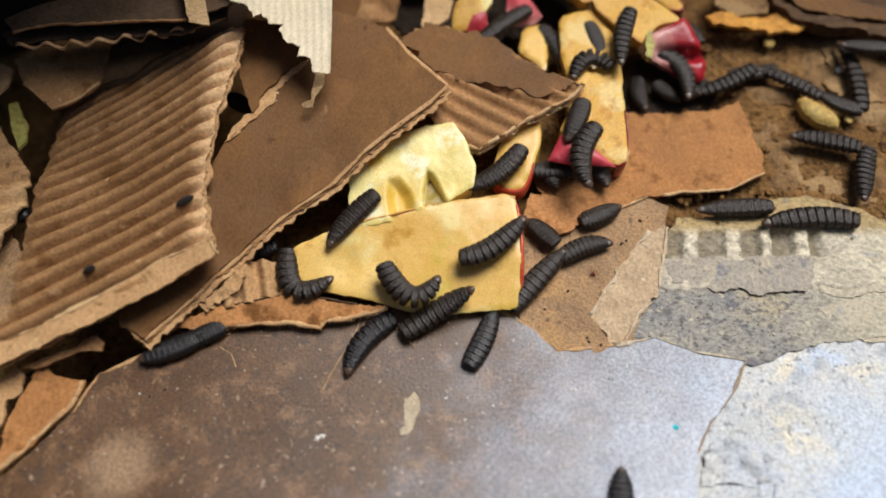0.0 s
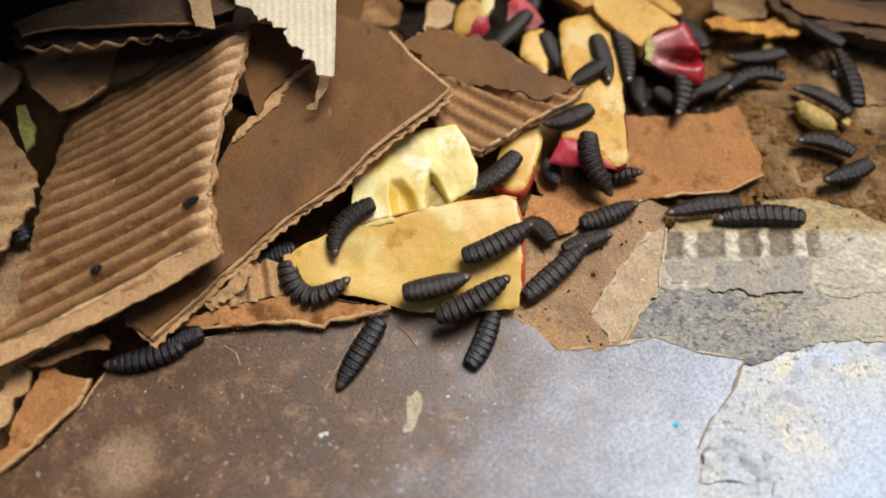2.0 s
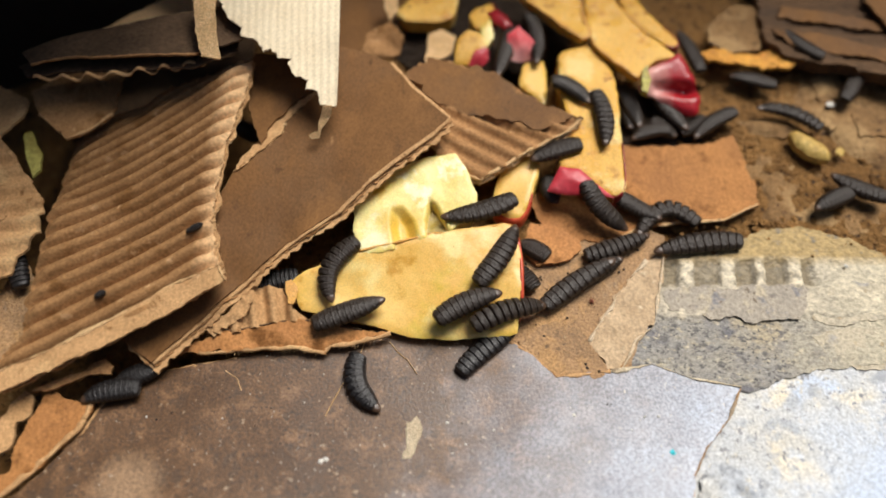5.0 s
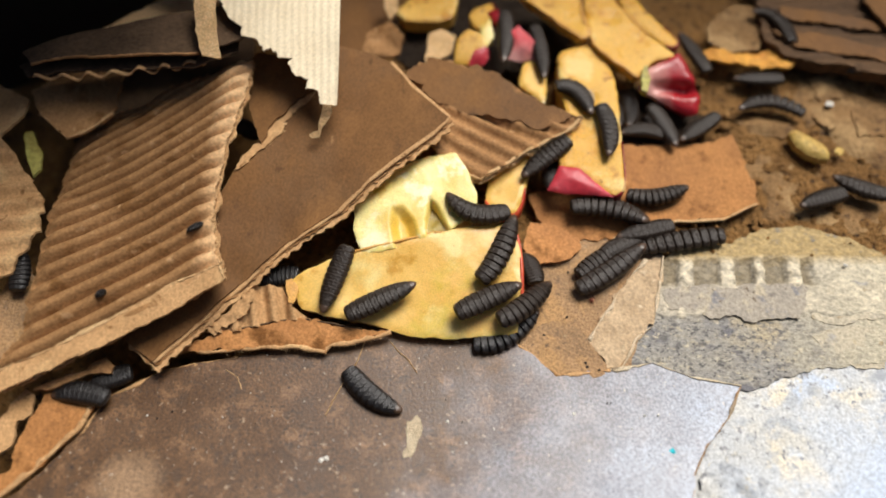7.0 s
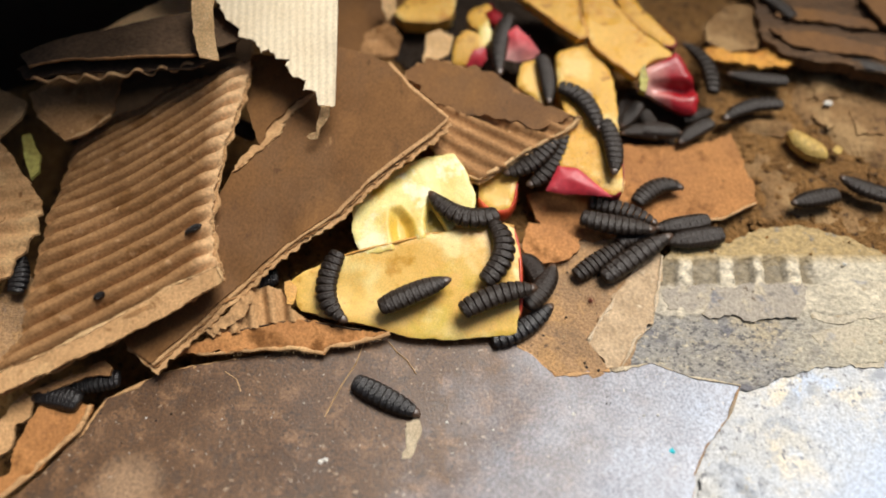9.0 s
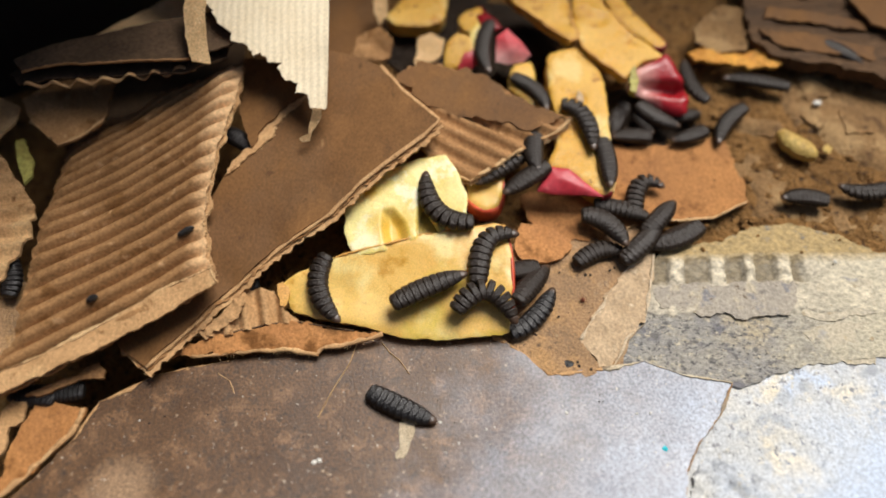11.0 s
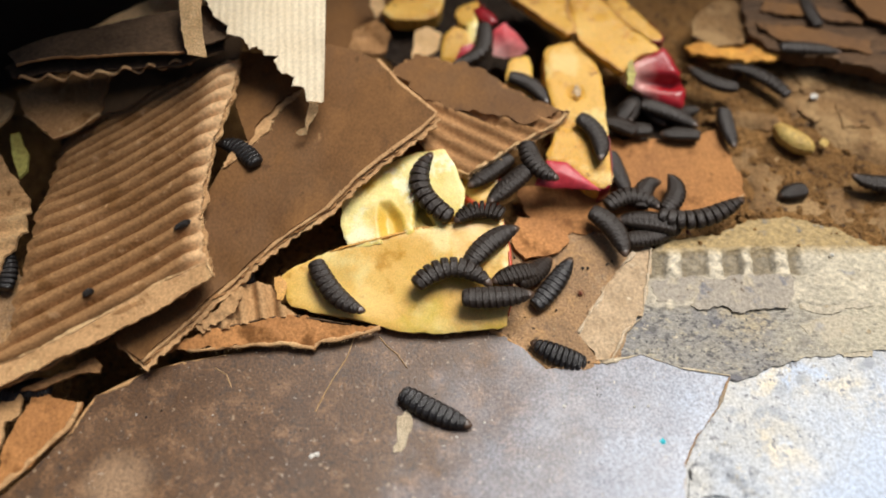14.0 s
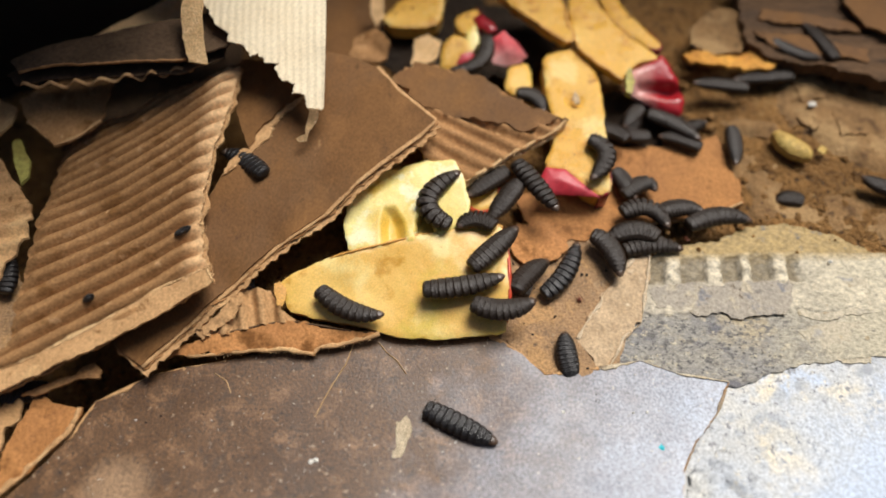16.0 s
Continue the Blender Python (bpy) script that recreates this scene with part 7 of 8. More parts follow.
    larva(5.2, ON_APPLE, [
        (0, 31.8, 17.5, 10, 34.7, 23.2, 10.6, 37.1, 30, 10.6),
        (1.5, 26.4, 25, 9.6, 32.4, 25.7, 9.6, 39.5, 29.3, 9.6),
        (3, 26, 22.1, 9.6, 32, 24.1, 9.6, 38.4, 29.1, 9.6),
        (4.2, 25.1, 24, 9.6, 31.7, 25.8, 9.6, 38.3, 28.1, 9.6),
        (6.3, 21, 17.3, 8.8, 26.7, 23, 9, 34.6, 26.7, 10),
        (7.5, 20, 17.2, 8.6, 26.8, 22.3, 9, 33.2, 29.1, 10),
        (9, 16.1, 18, 8.6, 23.5, 21.2, 8.6, 30.6, 28.8, 9),
        (11.3, 10.4, 15, 8, 17.1, 20, 8, 25, 25.9, 8),
        (12.5, 10.9, 11.8, 8, 15.5, 16.4, 8, 21.5, 22.5, 8),
        (13.5, 9.5, 12.6, 8, 15.2, 16.2, 8, 21.5, 22.3, 8),
        (14.5, 9.9, 12.6, 8, 14.6, 17.2, 8, 21.1, 21.9, 8),
        (16, 9.5, 11.6, 8, 14.7, 15.7, 8, 20.6, 19.9, 8),
    ])
    larva(5.2, ON_APPLE, [
        (0, 29.8, 9.1, 2, 28.5, 12.2, 2, 28.1, 16.1, 2),
        (6.3, 30.3, 14.9, 3, 29, 18.6, 3, 29.4, 23.3, 3),
        (7.5, 27.3, 15.5, 5, 29.1, 20.1, 5, 32.8, 28.6, 5),
        (9, 22.1, 15.4, 7, 28.1, 20.1, 7, 33.4, 31.5, 8),
        (11.3, 17.3, 10.3, 9.4, 22.6, 14.3, 9.4, 29.6, 19.1, 9.4),
        (12.5, 15.5, 7.2, 9.4, 20.8, 11.7, 9.4, 28.4, 17.6, 9.4),
        (13.5, 15, 6.7, 9.4, 21, 12.2, 9.4, 28, 18.2, 9.4),
        (14.5, 13.9, 5.5, 9.4, 18.8, 10.7, 9.4, 24.2, 16.4, 9.4),
        (16, 14.9, 3.2, 9.4, 19.6, 9.7, 9.4, 23.4, 15.1, 9.4),
    ])
    larva(5.2, ON_APPLE, [
        (0, 22.4, 22.6, 3, 22.6, 25.4, 3, 23.5, 28.2, 3),
        (9, 24.8, 29.2, 3, 24.7, 32.1, 3, 25.2, 35.1, 3),
        (11.3, 28.9, 16.9, 10.6, 27.3, 23, 10.6, 28.1, 30, 10.6),
        (12.5, 33.9, 17.3, 10.6, 30.9, 24.4, 10.6, 26.2, 21.6, 10.6),
        (13.5, 33.3, 16.1, 10.6, 29.6, 21, 10.6, 25.9, 27.1, 10.6),
        (14.5, 32.9, 9.7, 10.6, 26.3, 14.4, 10.6, 24.8, 22.9, 10.6),
        (16, 32.5, 4.9, 10.6, 26.8, 14.2, 10.6, 22.6, 20.8, 10.6),
    ])
    larva(4.8, ON_APPLE, [
        (0, -0, -2.9, 3, 2.8, -2.1, 3, 5.6, -1.3, 3),
        (9, 9.9, 0.5, 4, 12.8, 1.4, 4, 15.8, 2.2, 4),
        (11.3, 10.6, 2.5, 5, 13.6, 3.3, 5, 16.5, 4.1, 5),
        (12.5, 15.2, 5.1, 9, 18.1, 6.1, 9, 20.6, 4.3, 9),
        (13.5, 7.6, 0.6, 11, 13.3, 4.9, 11, 18.6, 1.4, 11),
        (14.5, 5.2, 0.1, 10.5, 11, 2.8, 10.5, 18.1, 2.4, 10.5),
        (16, 6.8, 0.3, 10.5, 11.2, 2.9, 10.5, 16.2, 0.5, 10.5),
    ])
    larva(4.8, ON_APPLE, [
        (0, 47.6, 39.5, 13, 49.2, 50.5, 13, 52.7, 59.6, 13),
        (1.5, 49.7, 38.2, 11, 49.9, 48.1, 11, 50.1, 57.3, 11),
        (3, 52.3, 36.3, 6, 52, 46.6, 6, 48.1, 54.8, 6),
        (4.2, 57.1, 38, 3, 54.2, 45.2, 3, 51.6, 53.7, 3),
        (6.3, 52.6, 39.4, 2, 54.3, 46, 2, 53.1, 53.5, 2),
        (7.5, 52.7, 38.2, 2, 53.7, 43.9, 2, 53.5, 49.9, 2),
        (9, 51.1, 38.8, 2, 54, 42.9, 2, 57, 47, 2),
        (11.3, 51.1, 36.8, 2, 52.6, 41.6, 2, 53.8, 45.1, 2),
        (14.5, 54.4, 38.5, 2, 56.6, 42.6, 2, 59.5, 45.7, 2),
        (16, 55.7, 39.4, 2, 58.8, 43.6, 2, 61.7, 46.8, 2),
    ])
    larva(5.0, ON_COMPOST, [
        (0, 66.6, 34.6, 5, 66.4, 45.6, 5, 60.3, 51.3, 5),
        (1.5, 63.7, 30.9, 4, 67.2, 44, 4, 61.8, 50.4, 4),
        (3, 63.3, 32.1, 3, 66.3, 44.1, 3, 61.2, 51.1, 3),
        (4.2, 69.9, 38.8, 3, 65.6, 46.2, 3, 61.6, 52.2, 3),
        (6.3, 66.3, 32.5, 2, 62.7, 40.8, 2, 60.4, 49.9, 2),
        (7.5, 65, 32.5, 2, 62.9, 38.8, 2, 58.9, 43.5, 2),
        (9, 67.7, 36.4, 2, 62.1, 37.3, 2, 56.7, 37.7, 2),
        (11.3, 70.4, 38.3, 3, 64.6, 41.3, 3, 59.6, 46.9, 3),
        (12.5, 73.6, 36.3, 3, 64.8, 40.6, 3, 59.8, 45.7, 3),
        (13.5, 75.5, 36, 3, 67.5, 41.5, 3, 60.7, 43.7, 3),
        (14.5, 75.4, 34.8, 3, 67.4, 40.5, 3, 60.9, 44.2, 3),
        (16, 76.2, 33.5, 3, 69.3, 39.8, 3, 62.7, 43.3, 3),
    ])
    larva(4.6, ON_COMPOST, [
        (0, 69.8, 39.2, 1.5, 79.9, 43.3, 1.5, 88.8, 48.9, 1.5),
        (1.5, 68.4, 40.7, 1.5, 75.7, 43.1, 1.5, 82.4, 46.7, 1.5),
        (3, 65.6, 40.8, 1.5, 70.6, 40.4, 1.5, 76.2, 44.9, 1.5),
        (4.2, 57.7, 34.8, 1.5, 62.5, 38.2, 1.5, 67.2, 38.8, 1.5),
        (6.3, 50.4, 36.7, 1.5, 57, 38.2, 1.5, 62.9, 36.5, 1.5),
        (9, 51, 36.7, 1.5, 56.2, 37.7, 1.5, 61.2, 35.7, 1.5),
        (11.3, 50.6, 35.8, 1.5, 56, 36.1, 1.5, 61.8, 35.6, 1.5),
        (12.5, 51.6, 36, 1.5, 56.3, 35.9, 1.5, 62.2, 35.7, 1.5),
        (16, 51.6, 38.4, 1.5, 56.6, 36.7, 1.5, 62.6, 36.2, 1.5),
    ])
    larva(4.6, ON_COMPOST, [
        (0, 88.4, 48.1, 1.5, 96.1, 44.4, 1.5, 104.7, 37.9, 1.5),
        (1.5, 81.3, 42.6, 1.5, 90.1, 47.9, 1.5, 98.9, 43.7, 1.5),
        (3, 75.9, 39.6, 1.5, 82.9, 44.9, 1.5, 91.8, 49.1, 1.5),
        (4.2, 73.5, 36.4, 1.5, 79.1, 42.3, 1.5, 87.2, 46.7, 1.5),
        (6.3, 67, 34.5, 1.5, 73.2, 39.2, 1.5, 80.5, 43.9, 1.5),
        (7.5, 66.7, 34.5, 1.5, 72.5, 38.1, 1.5, 78, 43, 1.5),
        (9, 66.7, 33.2, 1.5, 71, 37, 1.5, 77.2, 40.5, 1.5),
        (11.3, 67.7, 34.3, 1.5, 72.7, 35.4, 1.5, 77.9, 37.4, 1.5),
        (12.5, 65, 33.7, 1.5, 69.5, 34, 1.5, 75.1, 35.1, 1.5),
        (16, 65.2, 36.1, 1.5, 70.6, 35.2, 1.5, 76.4, 31.9, 1.5),
    ])
    larva(4.6, ON_COMPOST, [
        (0, 104.4, 39.3, 1.5, 108.9, 35.4, 1.5, 114.4, 33.2, 1.5),
        (1.5, 100, 41.3, 1.5, 107, 38.5, 1.5, 112.8, 33.3, 1.5),
        (3, 95.7, 44.5, 1.5, 103.3, 41.7, 1.5, 109.7, 33.7, 1.5),
        (4.2, 92.9, 46.3, 1.5, 101.6, 44.2, 1.5, 108.1, 36.4, 1.5),
        (6.3, 86.4, 46, 1.5, 95.7, 46.9, 1.5, 105.6, 43.1, 1.5),
        (7.5, 84.5, 44.7, 1.5, 94.1, 49.3, 1.5, 102.9, 43.8, 1.5),
        (9, 80.6, 41.7, 1.5, 89.7, 46.6, 1.5, 99, 47, 1.5),
        (11.3, 80.7, 32.1, 1.5, 83.8, 39.8, 1.5, 89.9, 45.6, 1.5),
        (12.5, 82.1, 29.7, 1.5, 83.1, 36.7, 1.5, 86.9, 42.6, 1.5),
        (13.5, 84.4, 28.6, 1.5, 83.7, 36.3, 1.5, 84.6, 43.7, 1.5),
        (14.5, 85.5, 30.2, 1.5, 85, 37.3, 1.5, 85.1, 42.6, 1.5),
        (16, 85, 25.8, 1.5, 86.1, 32.5, 1.5, 86.5, 39.1, 1.5),
    ])
    larva(4.6, ON_COMPOST, [
        (0, 113.4, 57.9, 2, 115.7, 46.8, 2, 114.2, 32.5, 2),
        (1.5, 111.9, 57.8, 2, 115.2, 46.4, 2, 114.7, 34.5, 2),
        (3, 119, 59, 2, 116.8, 48.1, 2, 113.6, 37.6, 2),
        (4.2, 124, 61, 2, 119.1, 52.4, 2, 114.3, 44.2, 2),
        (6.3, 128, 63, 3, 123.4, 58.5, 3, 118.1, 55.4, 3),
        (7.5, 130, 56, 5, 124.8, 59.3, 5, 120.2, 60.5, 5),
        (9, 131.4, 55.3, 5, 125.6, 58, 5, 120.4, 59.6, 5),
        (11.3, 125.5, 58.9, 6, 121, 63.5, 6, 116.2, 67.8, 6),
        (12.5, 122.2, 56.7, 6, 117.1, 61.8, 6, 111.8, 66.5, 6),
        (13.5, 123, 59.9, 6, 113.7, 62.4, 6, 104.3, 61.2, 6),
        (14.5, 120.9, 60.7, 6, 111.8, 61.8, 6, 104.5, 65.1, 6),
        (16, 116.9, 61.8, 6, 109.9, 63.6, 6, 103.7, 69.1, 6),
    ])
    larva(5.0, ON_COMPOST, [
        (0, 93, 25.1, 1.5, 102.3, 23.5, 1.5, 111.2, 20.9, 1.5),
        (1.5, 94.1, 24.3, 1.5, 101.7, 24.3, 1.5, 109.9, 19.8, 1.5),
        (3, 99.6, 22.6, 1.5, 105.2, 22.9, 1.5, 112.2, 19.6, 1.5),
        (4.2, 105.6, 23.6, 1.5, 110.8, 18.9, 1.5, 118.3, 15.2, 1.5),
        (6.3, 106.2, 22.5, 1.5, 111.8, 18.7, 1.5, 120, 15.8, 1.5),
        (9, 108.7, 21.8, 1.5, 114.3, 17.5, 1.5, 121.7, 14.7, 1.5),
        (11.3, 110.6, 18.4, 1.5, 116.6, 15.7, 1.5, 125.4, 17.4, 1.5),
        (16, 119, 21.3, 1.5, 123.3, 17.8, 1.5, 129.4, 15.8, 1.5),
    ])
    larva(5.0, ON_COMPOST, [
        (0, 107.8, 4.2, 1.5, 110.1, 13.3, 1.5, 113.3, 20.9, 1.5),
        (1.5, 99.7, 11, 1.5, 107.6, 13, 1.5, 113.6, 16.5, 1.5),
        (3, 99.6, 12.4, 1.5, 106.1, 15.4, 1.5, 113.5, 18.5, 1.5),
        (4.2, 99.2, 11.5, 1.5, 104.5, 14.3, 1.5, 111, 17.2, 1.5),
        (6.3, 98.7, 11.8, 1.5, 103.6, 14.7, 1.5, 108.8, 17.2, 1.5),
        (7.5, 93.2, 12.8, 1.5, 100.4, 14.5, 1.5, 108.2, 16, 1.5),
        (9, 93.4, 13, 1.5, 99.8, 14.4, 1.5, 106.8, 15.8, 1.5),
        (11.3, 93.9, 14.5, 1, 99.8, 14.8, 1, 106.1, 13.2, 1),
        (12.5, 94.1, 12.3, 0, 98.8, 14.2, 0, 103.2, 15.8, 0),
        (14.5, 95.4, 15.2, -1.5, 98.8, 16.3, -1.5, 102.6, 16.6, -1.5),
        (16, 95.7, 16.1, -2.5, 99, 16.9, -2.5, 102.6, 15.7, -2.5),
    ])
    larva(4.6, ON_COMPOST, [
        (0, 111.3, 52.9, 6, 117.9, 51.7, 6, 124.8, 51.2, 6),
        (1.5, 104.2, 61.4, 6, 109, 57.1, 6, 114.6, 52.8, 6),
        (3, 103.9, 66.6, 6, 107.3, 61.5, 6, 113.3, 56.5, 6),
        (4.2, 103.9, 69.3, 6, 107.2, 63.4, 6, 113.7, 60.3, 6),
        (6.3, 95.7, 79.1, 7, 101, 74.8, 7, 104.2, 63.6, 7),
        (7.5, 93.5, 79.5, 7, 100.5, 78.2, 7, 103.3, 68.1, 7),
        (9, 98, 87.6, 7, 102.2, 82.9, 7, 106.6, 76.3, 7),
        (11.3, 113.4, 99.9, 7, 115.7, 94.6, 7, 117.3, 86.8, 7),
        (14.5, 115.6, 80.2, 7, 116, 72.9, 7, 117.3, 66.9, 7),
        (16, 114.3, 75.6, 7, 117.5, 68.3, 7, 120.3, 60.1, 7),
    ])
    larva(4.6, ON_APPLE, [
        (0, 65.7, 62.7, 5, 70, 60.1, 5, 72.8, 54.2, 5),
        (1.5, 68.1, 62.6, 5, 71.6, 57.9, 5, 75.1, 51.5, 5),
        (3, 70.9, 74.5, 5, 73, 68.1, 5, 73.8, 62.7, 5),
        (4.2, 70.6, 74.1, 5, 73.4, 66.2, 5, 74.7, 57.7, 5),
        (6.3, 71.3, 73.1, 5, 74.3, 64.1, 5, 76.6, 57.6, 5),
        (7.5, 71.6, 72.1, 5, 75.4, 64, 5, 78.2, 55.3, 5),
        (9, 72.1, 69.3, 4, 78.2, 61.5, 4, 78.3, 49.2, 4),
        (11.3, 75.6, 63.6, 3, 75.8, 53.6, 3, 80, 47.5, 3),
        (12.5, 77.6, 62, 3, 79.1, 53.5, 3, 82.1, 45.2, 3),
        (13.5, 77.6, 60, 3, 81.4, 51.9, 3, 87.4, 48.8, 3),
        (14.5, 77.2, 57.1, 3, 83.7, 53.2, 3, 91.8, 51.5, 3),
        (16, 78, 55.1, 3, 85.2, 54.3, 3, 93.9, 52.8, 3),
    ])
    larva(4.6, ON_COMPOST, [
        (0, 81.4, 48.4, 0.5, 87.6, 47.3, 0.5, 94.6, 48.9, 0.5),
        (3, 83, 57.3, 0.5, 90.3, 56.4, 0.5, 100.7, 58.6, 0.5),
        (4.2, 84.6, 58.8, 1.5, 91, 57.2, 1.5, 97.3, 53.9, 1.5),
        (6.3, 85.7, 58.2, 1.5, 91.6, 57.3, 1.5, 98.9, 57.3, 1.5),
        (7.5, 85.9, 57.2, 1.5, 93.3, 57.2, 1.5, 101.6, 57.1, 1.5),
        (9, 84.9, 59.3, 1.5, 93.5, 57, 1.5, 102.3, 56.1, 1.5),
        (11.3, 86.6, 57.1, 1.5, 95.9, 56.5, 1.5, 105.8, 52.7, 1.5),
        (12.5, 86.5, 55.2, 1.5, 97, 57.8, 1.5, 98.4, 47.9, 1.5),
        (13.5, 88.7, 59.5, 1.5, 97.1, 56.2, 1.5, 104, 47.3, 1.5),
        (14.5, 88.9, 59.2, 1.5, 98.3, 56.8, 1.5, 106.4, 49.1, 1.5),
        (16, 90.7, 57.5, 1.5, 100.1, 58.2, 1.5, 109.5, 59, 1.5),
    ])
    larva(5.2, UNDER_BOARD, [
        (0, -69.5, -37.1, 1.8, -63.7, -35.1, 1.8, -56.4, -31.8, 1.8),
        (1.5, -77.9, -38, 1.8, -67.9, -36.6, 1.8, -59.4, -33.1, 1.8),
        (3.5, -79, -41.2, 2, -73.1, -38.5, 2, -65.9, -35.7, 2),
        (7, -90.2, -41, 3, -84.8, -39.9, 3, -77.3, -41.5, 3),
        (9, -94.5, -41.1, 3, -89.7, -40.3, 3, -83.4, -42, 3),
        (11.5, -100.8, -39.4, 2, -95.7, -38.8, 2, -89.6, -39.6, 2),
        (12.5, -103.4, -40.4, 2, -98.4, -39.8, 2, -93, -40.6, 2),
        (16, -105.3, -40.1, 2, -100.4, -38.8, 2, -95, -39.6, 2),
    ])
    larva(5.0, UNDER_BOARD, [
        (0, -59, -33.5, 1.8, -54.8, -30.7, 1.8, -50.5, -28.6, 1.8),
        (3.5, -71.8, -35.9, 1.8, -66.9, -33.8, 1.8, -61.9, -31.6, 1.8),
        (7, -83, -37.8, 1.8, -78.2, -36.2, 1.8, -73.4, -34.5, 1.8),
        (9, -88, -38, 1.8, -82.2, -36.7, 1.8, -75.6, -35.6, 1.8),
        (12.5, -97.3, -39.2, 2, -92.1, -39, 2, -86.3, -38.7, 2),
        (16, -100.4, -38.8, 2, -95.3, -38.2, 2, -89.6, -37.6, 2),
    ])
    larva(5.0, UNDER_BOARD, [
        (0, -49.2, -10.8, 5, -44.5, -10.1, 5, -39.8, -8.9, 5),
        (1.5, -47, -12.8, 5, -41.6, -11.6, 5, -36.3, -9.7, 4.8),
        (3.5, -47.4, -13.4, 5, -41.8, -12.2, 5, -36, -10.1, 4.8),
        (7, -47.2, -12.1, 5, -41.8, -10.8, 5, -35.7, -10.1, 4.8),
        (9, -49, -12.7, 5, -45, -11.3, 5, -40.7, -10.1, 5),
        (11.5, -51.1, -12.9, 5, -47, -12.2, 5, -43.6, -11.5, 5),
        (16, -51.4, -12.9, 5, -47.3, -12.2, 5, -43.9, -11.4, 5),
    ])
    larva(5.0, UNDER_BOARD, [
        (0, -59.1, 37.5, 4, -55, 35.5, 4, -50.1, 32.6, 4),
        (9, -60.3, 39, 5, -56.1, 36.9, 5, -51, 33.9, 5),
        (11.3, -57.5, 30.4, 12, -52.7, 28.4, 12, -47.2, 23.9, 12),
        (12.5, -56.4, 26.2, 12, -50.6, 23.7, 13.2, -43.8, 16.3, 16),
        (14.5, -56.1, 23.8, 12, -50.9, 22.5, 13.2, -43.8, 14.7, 16),
        (16, -55.0, 24.4, 12, -48.7, 20.8, 13.2, -41.8, 13.7, 16),
    ])
    larva(4.8, UNDER_BOARD, [
        (0, -106.1, 5.5, 9, -103.4, 0.6, 9, -100.9, -4.2, 9),
        (3.5, -109.1, -1, 9, -105.1, -6.6, 9, -100.5, -13.6, 9),
        (7, -106.1, -4.4, 9, -103.1, -10.1, 9, -102.1, -16.8, 9),
        (9, -106.5, -4.3, 9, -102.8, -10.6, 9, -102.2, -16.8, 9),
        (16, -107.1, -3, 9, -103.3, -9.6, 9, -102.6, -15.8, 9),
    ])
    larva(5.2, ON_SHEET, [
        (0, 38.4, -61.8, 2.4, 37.6, -68.2, 3, 36.2, -76.2, 4.5),
        (0.6, 38.2, -63.6, 2.4, 37.4, -70.1, 3, 36, -77.5, 4.5),
        (1.2, 37.4, -67.9, 2.4, 36.6, -74.2, 3, 35.3, -80.9, 4.5),
        (2, 36.8, -73.3, 2.4, 36, -79.4, 3, 34.7, -86.4, 4.5),
        (4, 36.6, -78.3, 2.4, 35.8, -84.8, 3, 34.6, -90.9, 4.5),
        (16, 37.8, -84.3, 2.4, 36.9, -90.5, 3, 35.6, -96.4, 4.5),
    ])
    larva(5.0, ON_SHEET, [
        (0, 28.9, -43.6, -6, 31.4, -46.3, -6, 34.3, -49.6, -6),
        (8, 29.8, -37.6, -6, 32.3, -40.4, -6, 35.3, -43.9, -6),
        (9, 29.9, -36.1, -6, 32.4, -38.9, -6, 35.5, -42.4, -6),
        (10.6, 31.2, -33, -4, 34, -36, -4.5, 37.3, -39.3, -5),
        (11.3, 30.1, -29.3, 1, 33.8, -31.7, -0.4, 38.4, -33.5, -3.2),
        (12.5, 31.4, -24.6, 1.6, 32.6, -29.6, 0.8, 34.6, -35.2, -2.2),
        (13.5, 24.7, -27.8, 1.6, 29.7, -31, 1.3, 36.8, -33.3, -1.2),
        (14.5, 23.2, -28.6, 1.6, 29, -31.4, 1.3, 36.7, -33.7, -1.2),
        (15.2, 23.3, -27.9, 1.6, 29, -31.1, 1.3, 36.8, -32.8, -1.2),
        (16, 32.5, -24.5, 1.6, 32.4, -29.5, 1.3, 33.4, -34.9, -0.6),
    ])
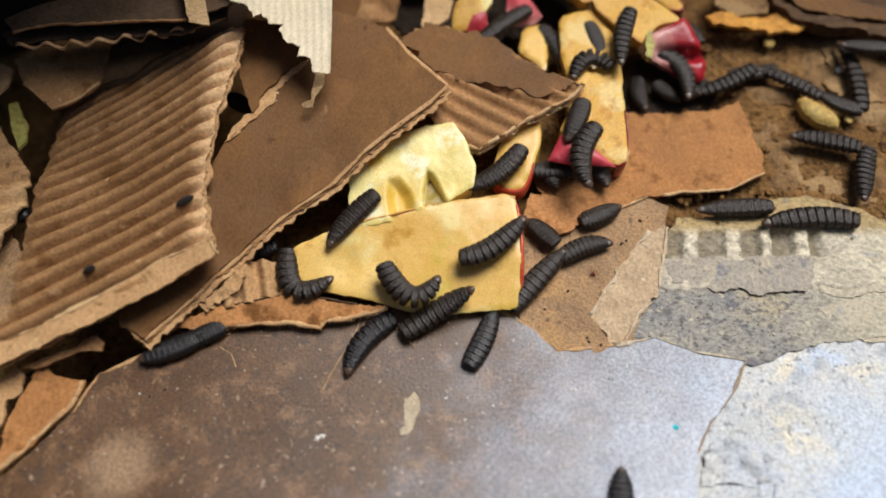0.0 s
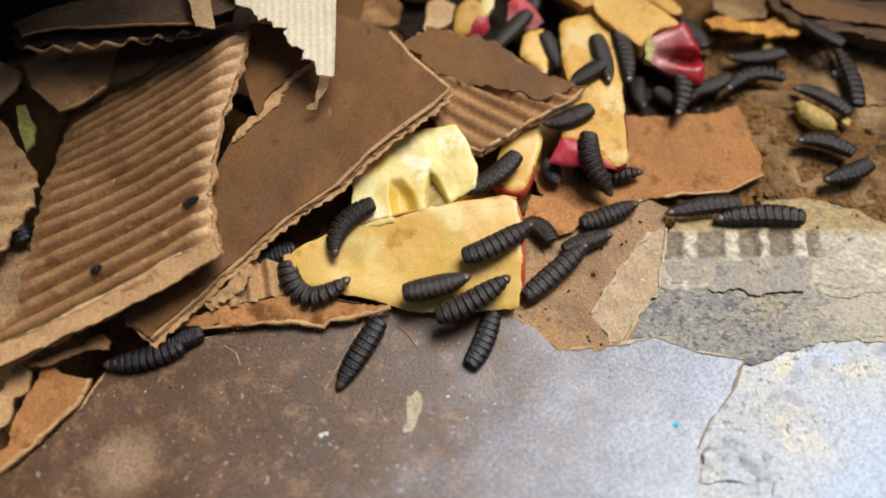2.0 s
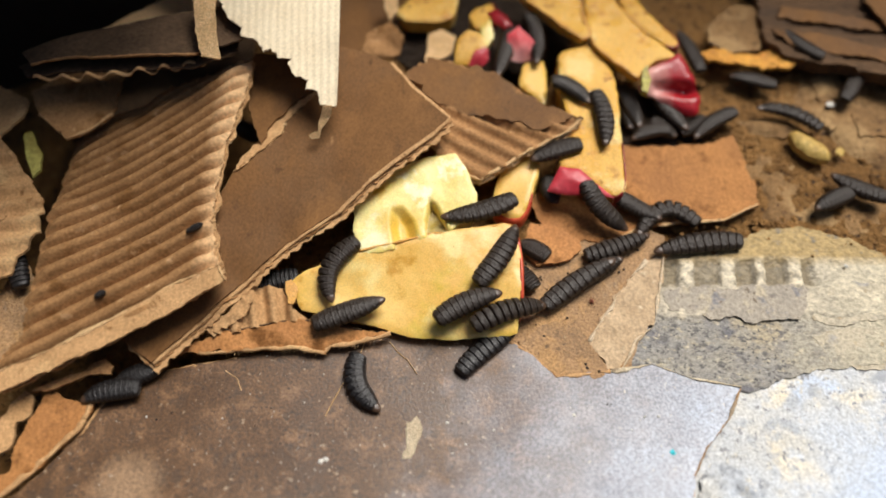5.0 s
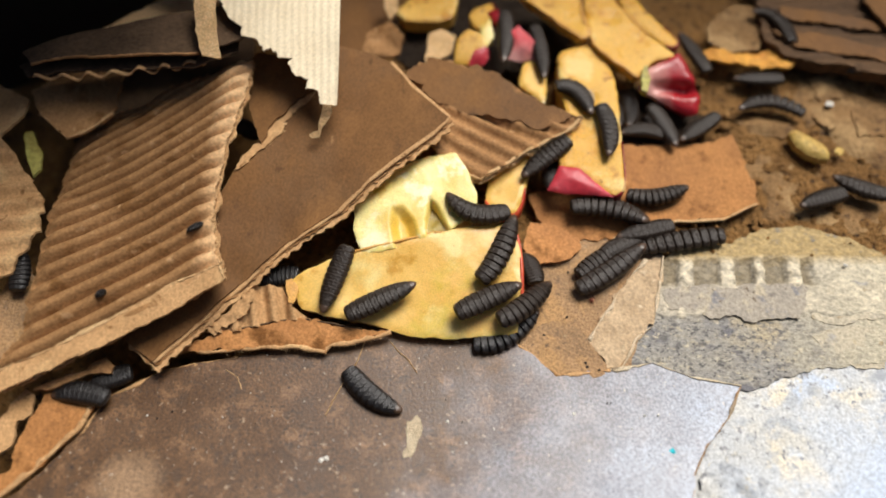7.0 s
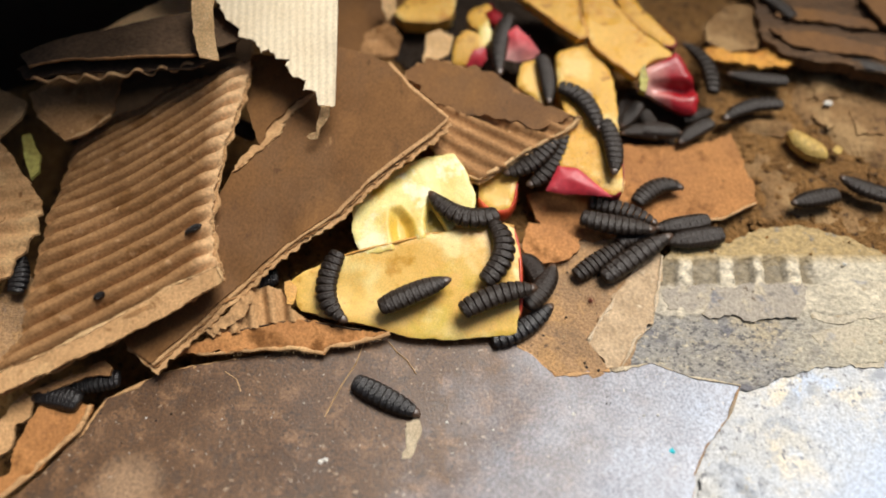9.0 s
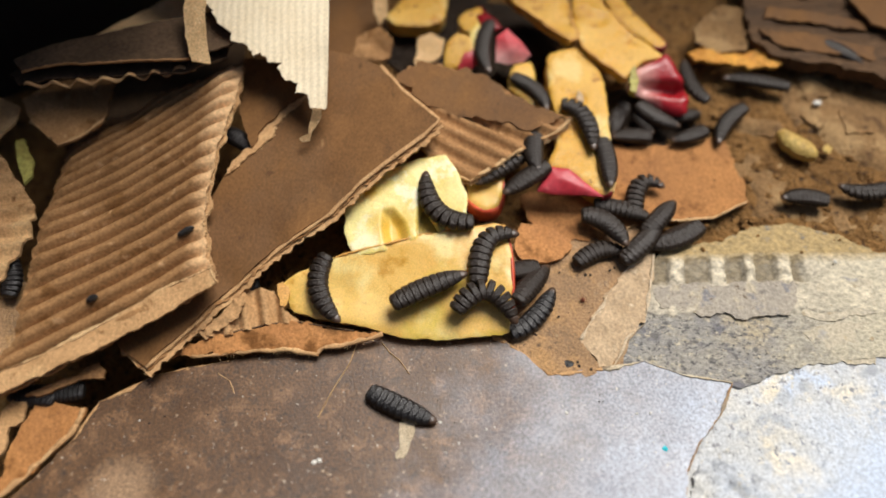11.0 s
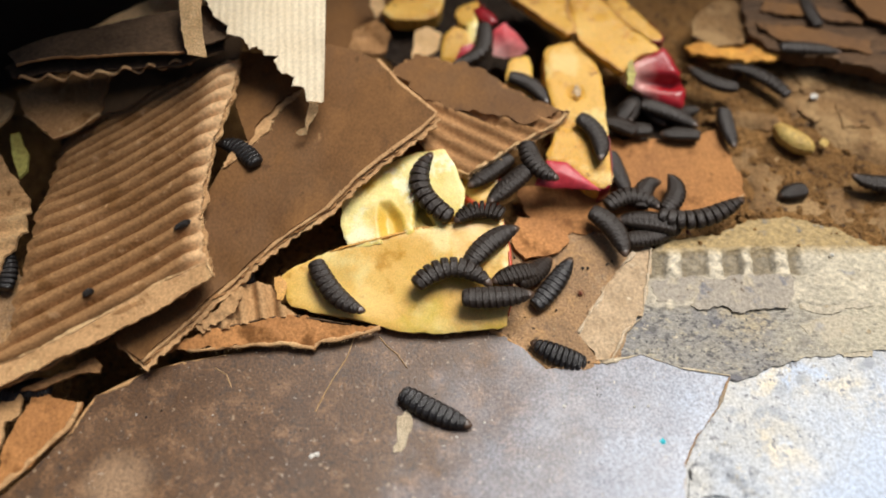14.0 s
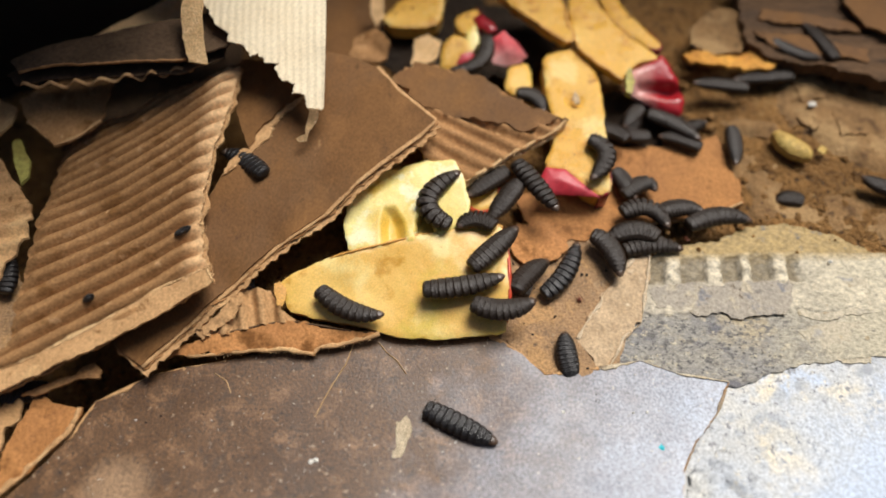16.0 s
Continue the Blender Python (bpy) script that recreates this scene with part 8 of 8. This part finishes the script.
    larva(5.0, ON_BOARD, [
        (0, 21.6, -0.5, 1.6, 25.1, -3.9, 1.6, 28.7, -7.6, 1.6),
        (1, 21.7, -2.2, 1.6, 21.8, -7.4, 1.6, 20.9, -13.7, 1.6),
        (2, 20.4, -0.8, 1.8, 24.4, -2.4, 1.8, 27.2, -6.7, 1.8),
        (3, 20.1, 1.3, 1.6, 24.1, -0.5, 1.6, 27, -4.8, 1.6),
        (4, 20.3, 2.6, 1.6, 24, 2.1, 1.6, 28.1, 0.9, 1.6),
        (6.5, 20.4, -2.1, 1.6, 22.2, -5.7, 1.6, 23.4, -10.6, 1.6),
        (7.5, 20.8, -2.4, 1.6, 22.6, -6, 1.6, 23.7, -10.9, 1.6),
        (8.5, 20.8, -2.3, 1.8, 23.2, -5.9, 1.8, 24.2, -10.8, 1.8),
        (11.5, 17.5, -12.1, 6.5, 21.7, -9.3, 4.5, 26, -7.6, 3.5),
        (12, 19.3, -7.6, 5, 21.3, -12.5, 5, 24.1, -16.4, 4),
        (13, 19.1, -8.1, 6, 22.5, -10.8, 5.5, 25.6, -13.6, 4),
        (14.5, 14.4, -19.1, 9.6, 18.9, -14.3, 8.5, 23.8, -8.7, 4.5),
        (15.5, 12.4, -12.7, 11, 18.4, -14, 8.5, 24.4, -15.1, 4.5),
        (16, 18.5, -11.9, 5, 21.4, -12.7, 4, 24.6, -13.9, 3),
    ])
    larva(4.6, ON_BOARD, [
        (0, 13.9, -7.7, 1.4, 16, -9.3, 1.4, 18, -10.9, 1.4),
        (2.5, 14.4, -6.1, 1.4, 17.2, -8.5, 1.4, 19.4, -11.2, 1.4),
        (3, 17.5, -2.7, 1.4, 20.2, -6.4, 1.4, 22.4, -10.5, 1.4),
        (4, 19.6, -4.1, 1.6, 22.9, -7.7, 1.6, 25.8, -11.8, 1.6),
        (6.5, 13.9, -5.6, 1.4, 16.6, -8.9, 1.4, 18.6, -11.3, 1.4),
        (16, 15.5, -5.4, 1.4, 18.2, -8.8, 1.4, 20.3, -11.2, 1.4),
    ])
    larva(4.6, ON_COMPOST, [
        (0, 56.3, 34.1, 1.2, 54.7, 39.3, 1.2, 55.1, 45.3, 1.2),
        (4, 54.9, 37.8, 1.2, 54.2, 42.5, 1.2, 55.3, 48.1, 1.2),
        (6.5, 50.5, 39.5, 1.2, 52.3, 45.1, 1.2, 54.1, 51.1, 1.2),
        (9, 49.6, 38, 1.2, 51.8, 43.5, 1.2, 53.8, 49.2, 1.2),
        (12.5, 55.3, 39.6, 1.2, 57.1, 44.4, 1.2, 59, 49, 1.2),
        (16, 56.7, 37.3, 1.2, 59.1, 42.8, 1.2, 60.6, 48.6, 1.2),
    ])
    larva(4.6, ON_COMPOST, [
        (0, 66.1, 37.4, 1, 62.6, 40, 1, 59.6, 43.4, 1),
        (4, 66.2, 35.9, 1, 63.1, 38.5, 1, 59.9, 42, 1),
        (7, 64.4, 37.6, 1, 61.5, 40.3, 1, 58.9, 43.8, 1),
        (9, 61.4, 36.5, 1, 59.6, 40.6, 1, 58.3, 45.1, 1),
        (12.5, 64.6, 37.5, 1, 62.5, 41.1, 1, 60.4, 44.9, 1),
        (16, 71.3, 38.5, 1, 68.6, 42.2, 1, 65.5, 45.4, 1),
    ])
    larva(4.4, ON_COMPOST, [
        (0, 74.3, 44.8, 1.2, 70.2, 40.8, 1.2, 66.2, 38.5, 1.2),
        (4, 74.6, 43.9, 1.2, 70.4, 40.4, 1.2, 66.4, 37.8, 1.2),
        (7, 77.7, 43.6, 1.2, 73.5, 40.1, 1.2, 69, 36.8, 1.2),
        (9, 78.5, 45.5, 1.2, 73.7, 43.4, 1.2, 69.1, 42, 1.2),
        (12.5, 77.1, 44.4, 1.2, 73.2, 43.4, 1.2, 69.2, 42.9, 1.2),
        (16, 80, 41.8, 1.2, 75.5, 39.8, 1.2, 70.9, 38.4, 1.2),
    ])



ground()
# added to block sky light; the corner wall blackens the far left
added_wall("wall_back", -400, 190, 430, 190)
added_wall("wall_left", -190, -210, -190, 50)
added_wall("wall_near", -190, -214, 300, -214)
added_wall("wall_right", 300, -210, 300, 190)
added_wall("wall_corner", -200, 55, -38, 140, 60)
lid()
floor_sheets()
crust()
peel_flap()
fragments()
boards()
apples()
crumbs()
larvae()


def motions():
    for ob, rows in MOVES:
        walk(ob, rows)


motions()
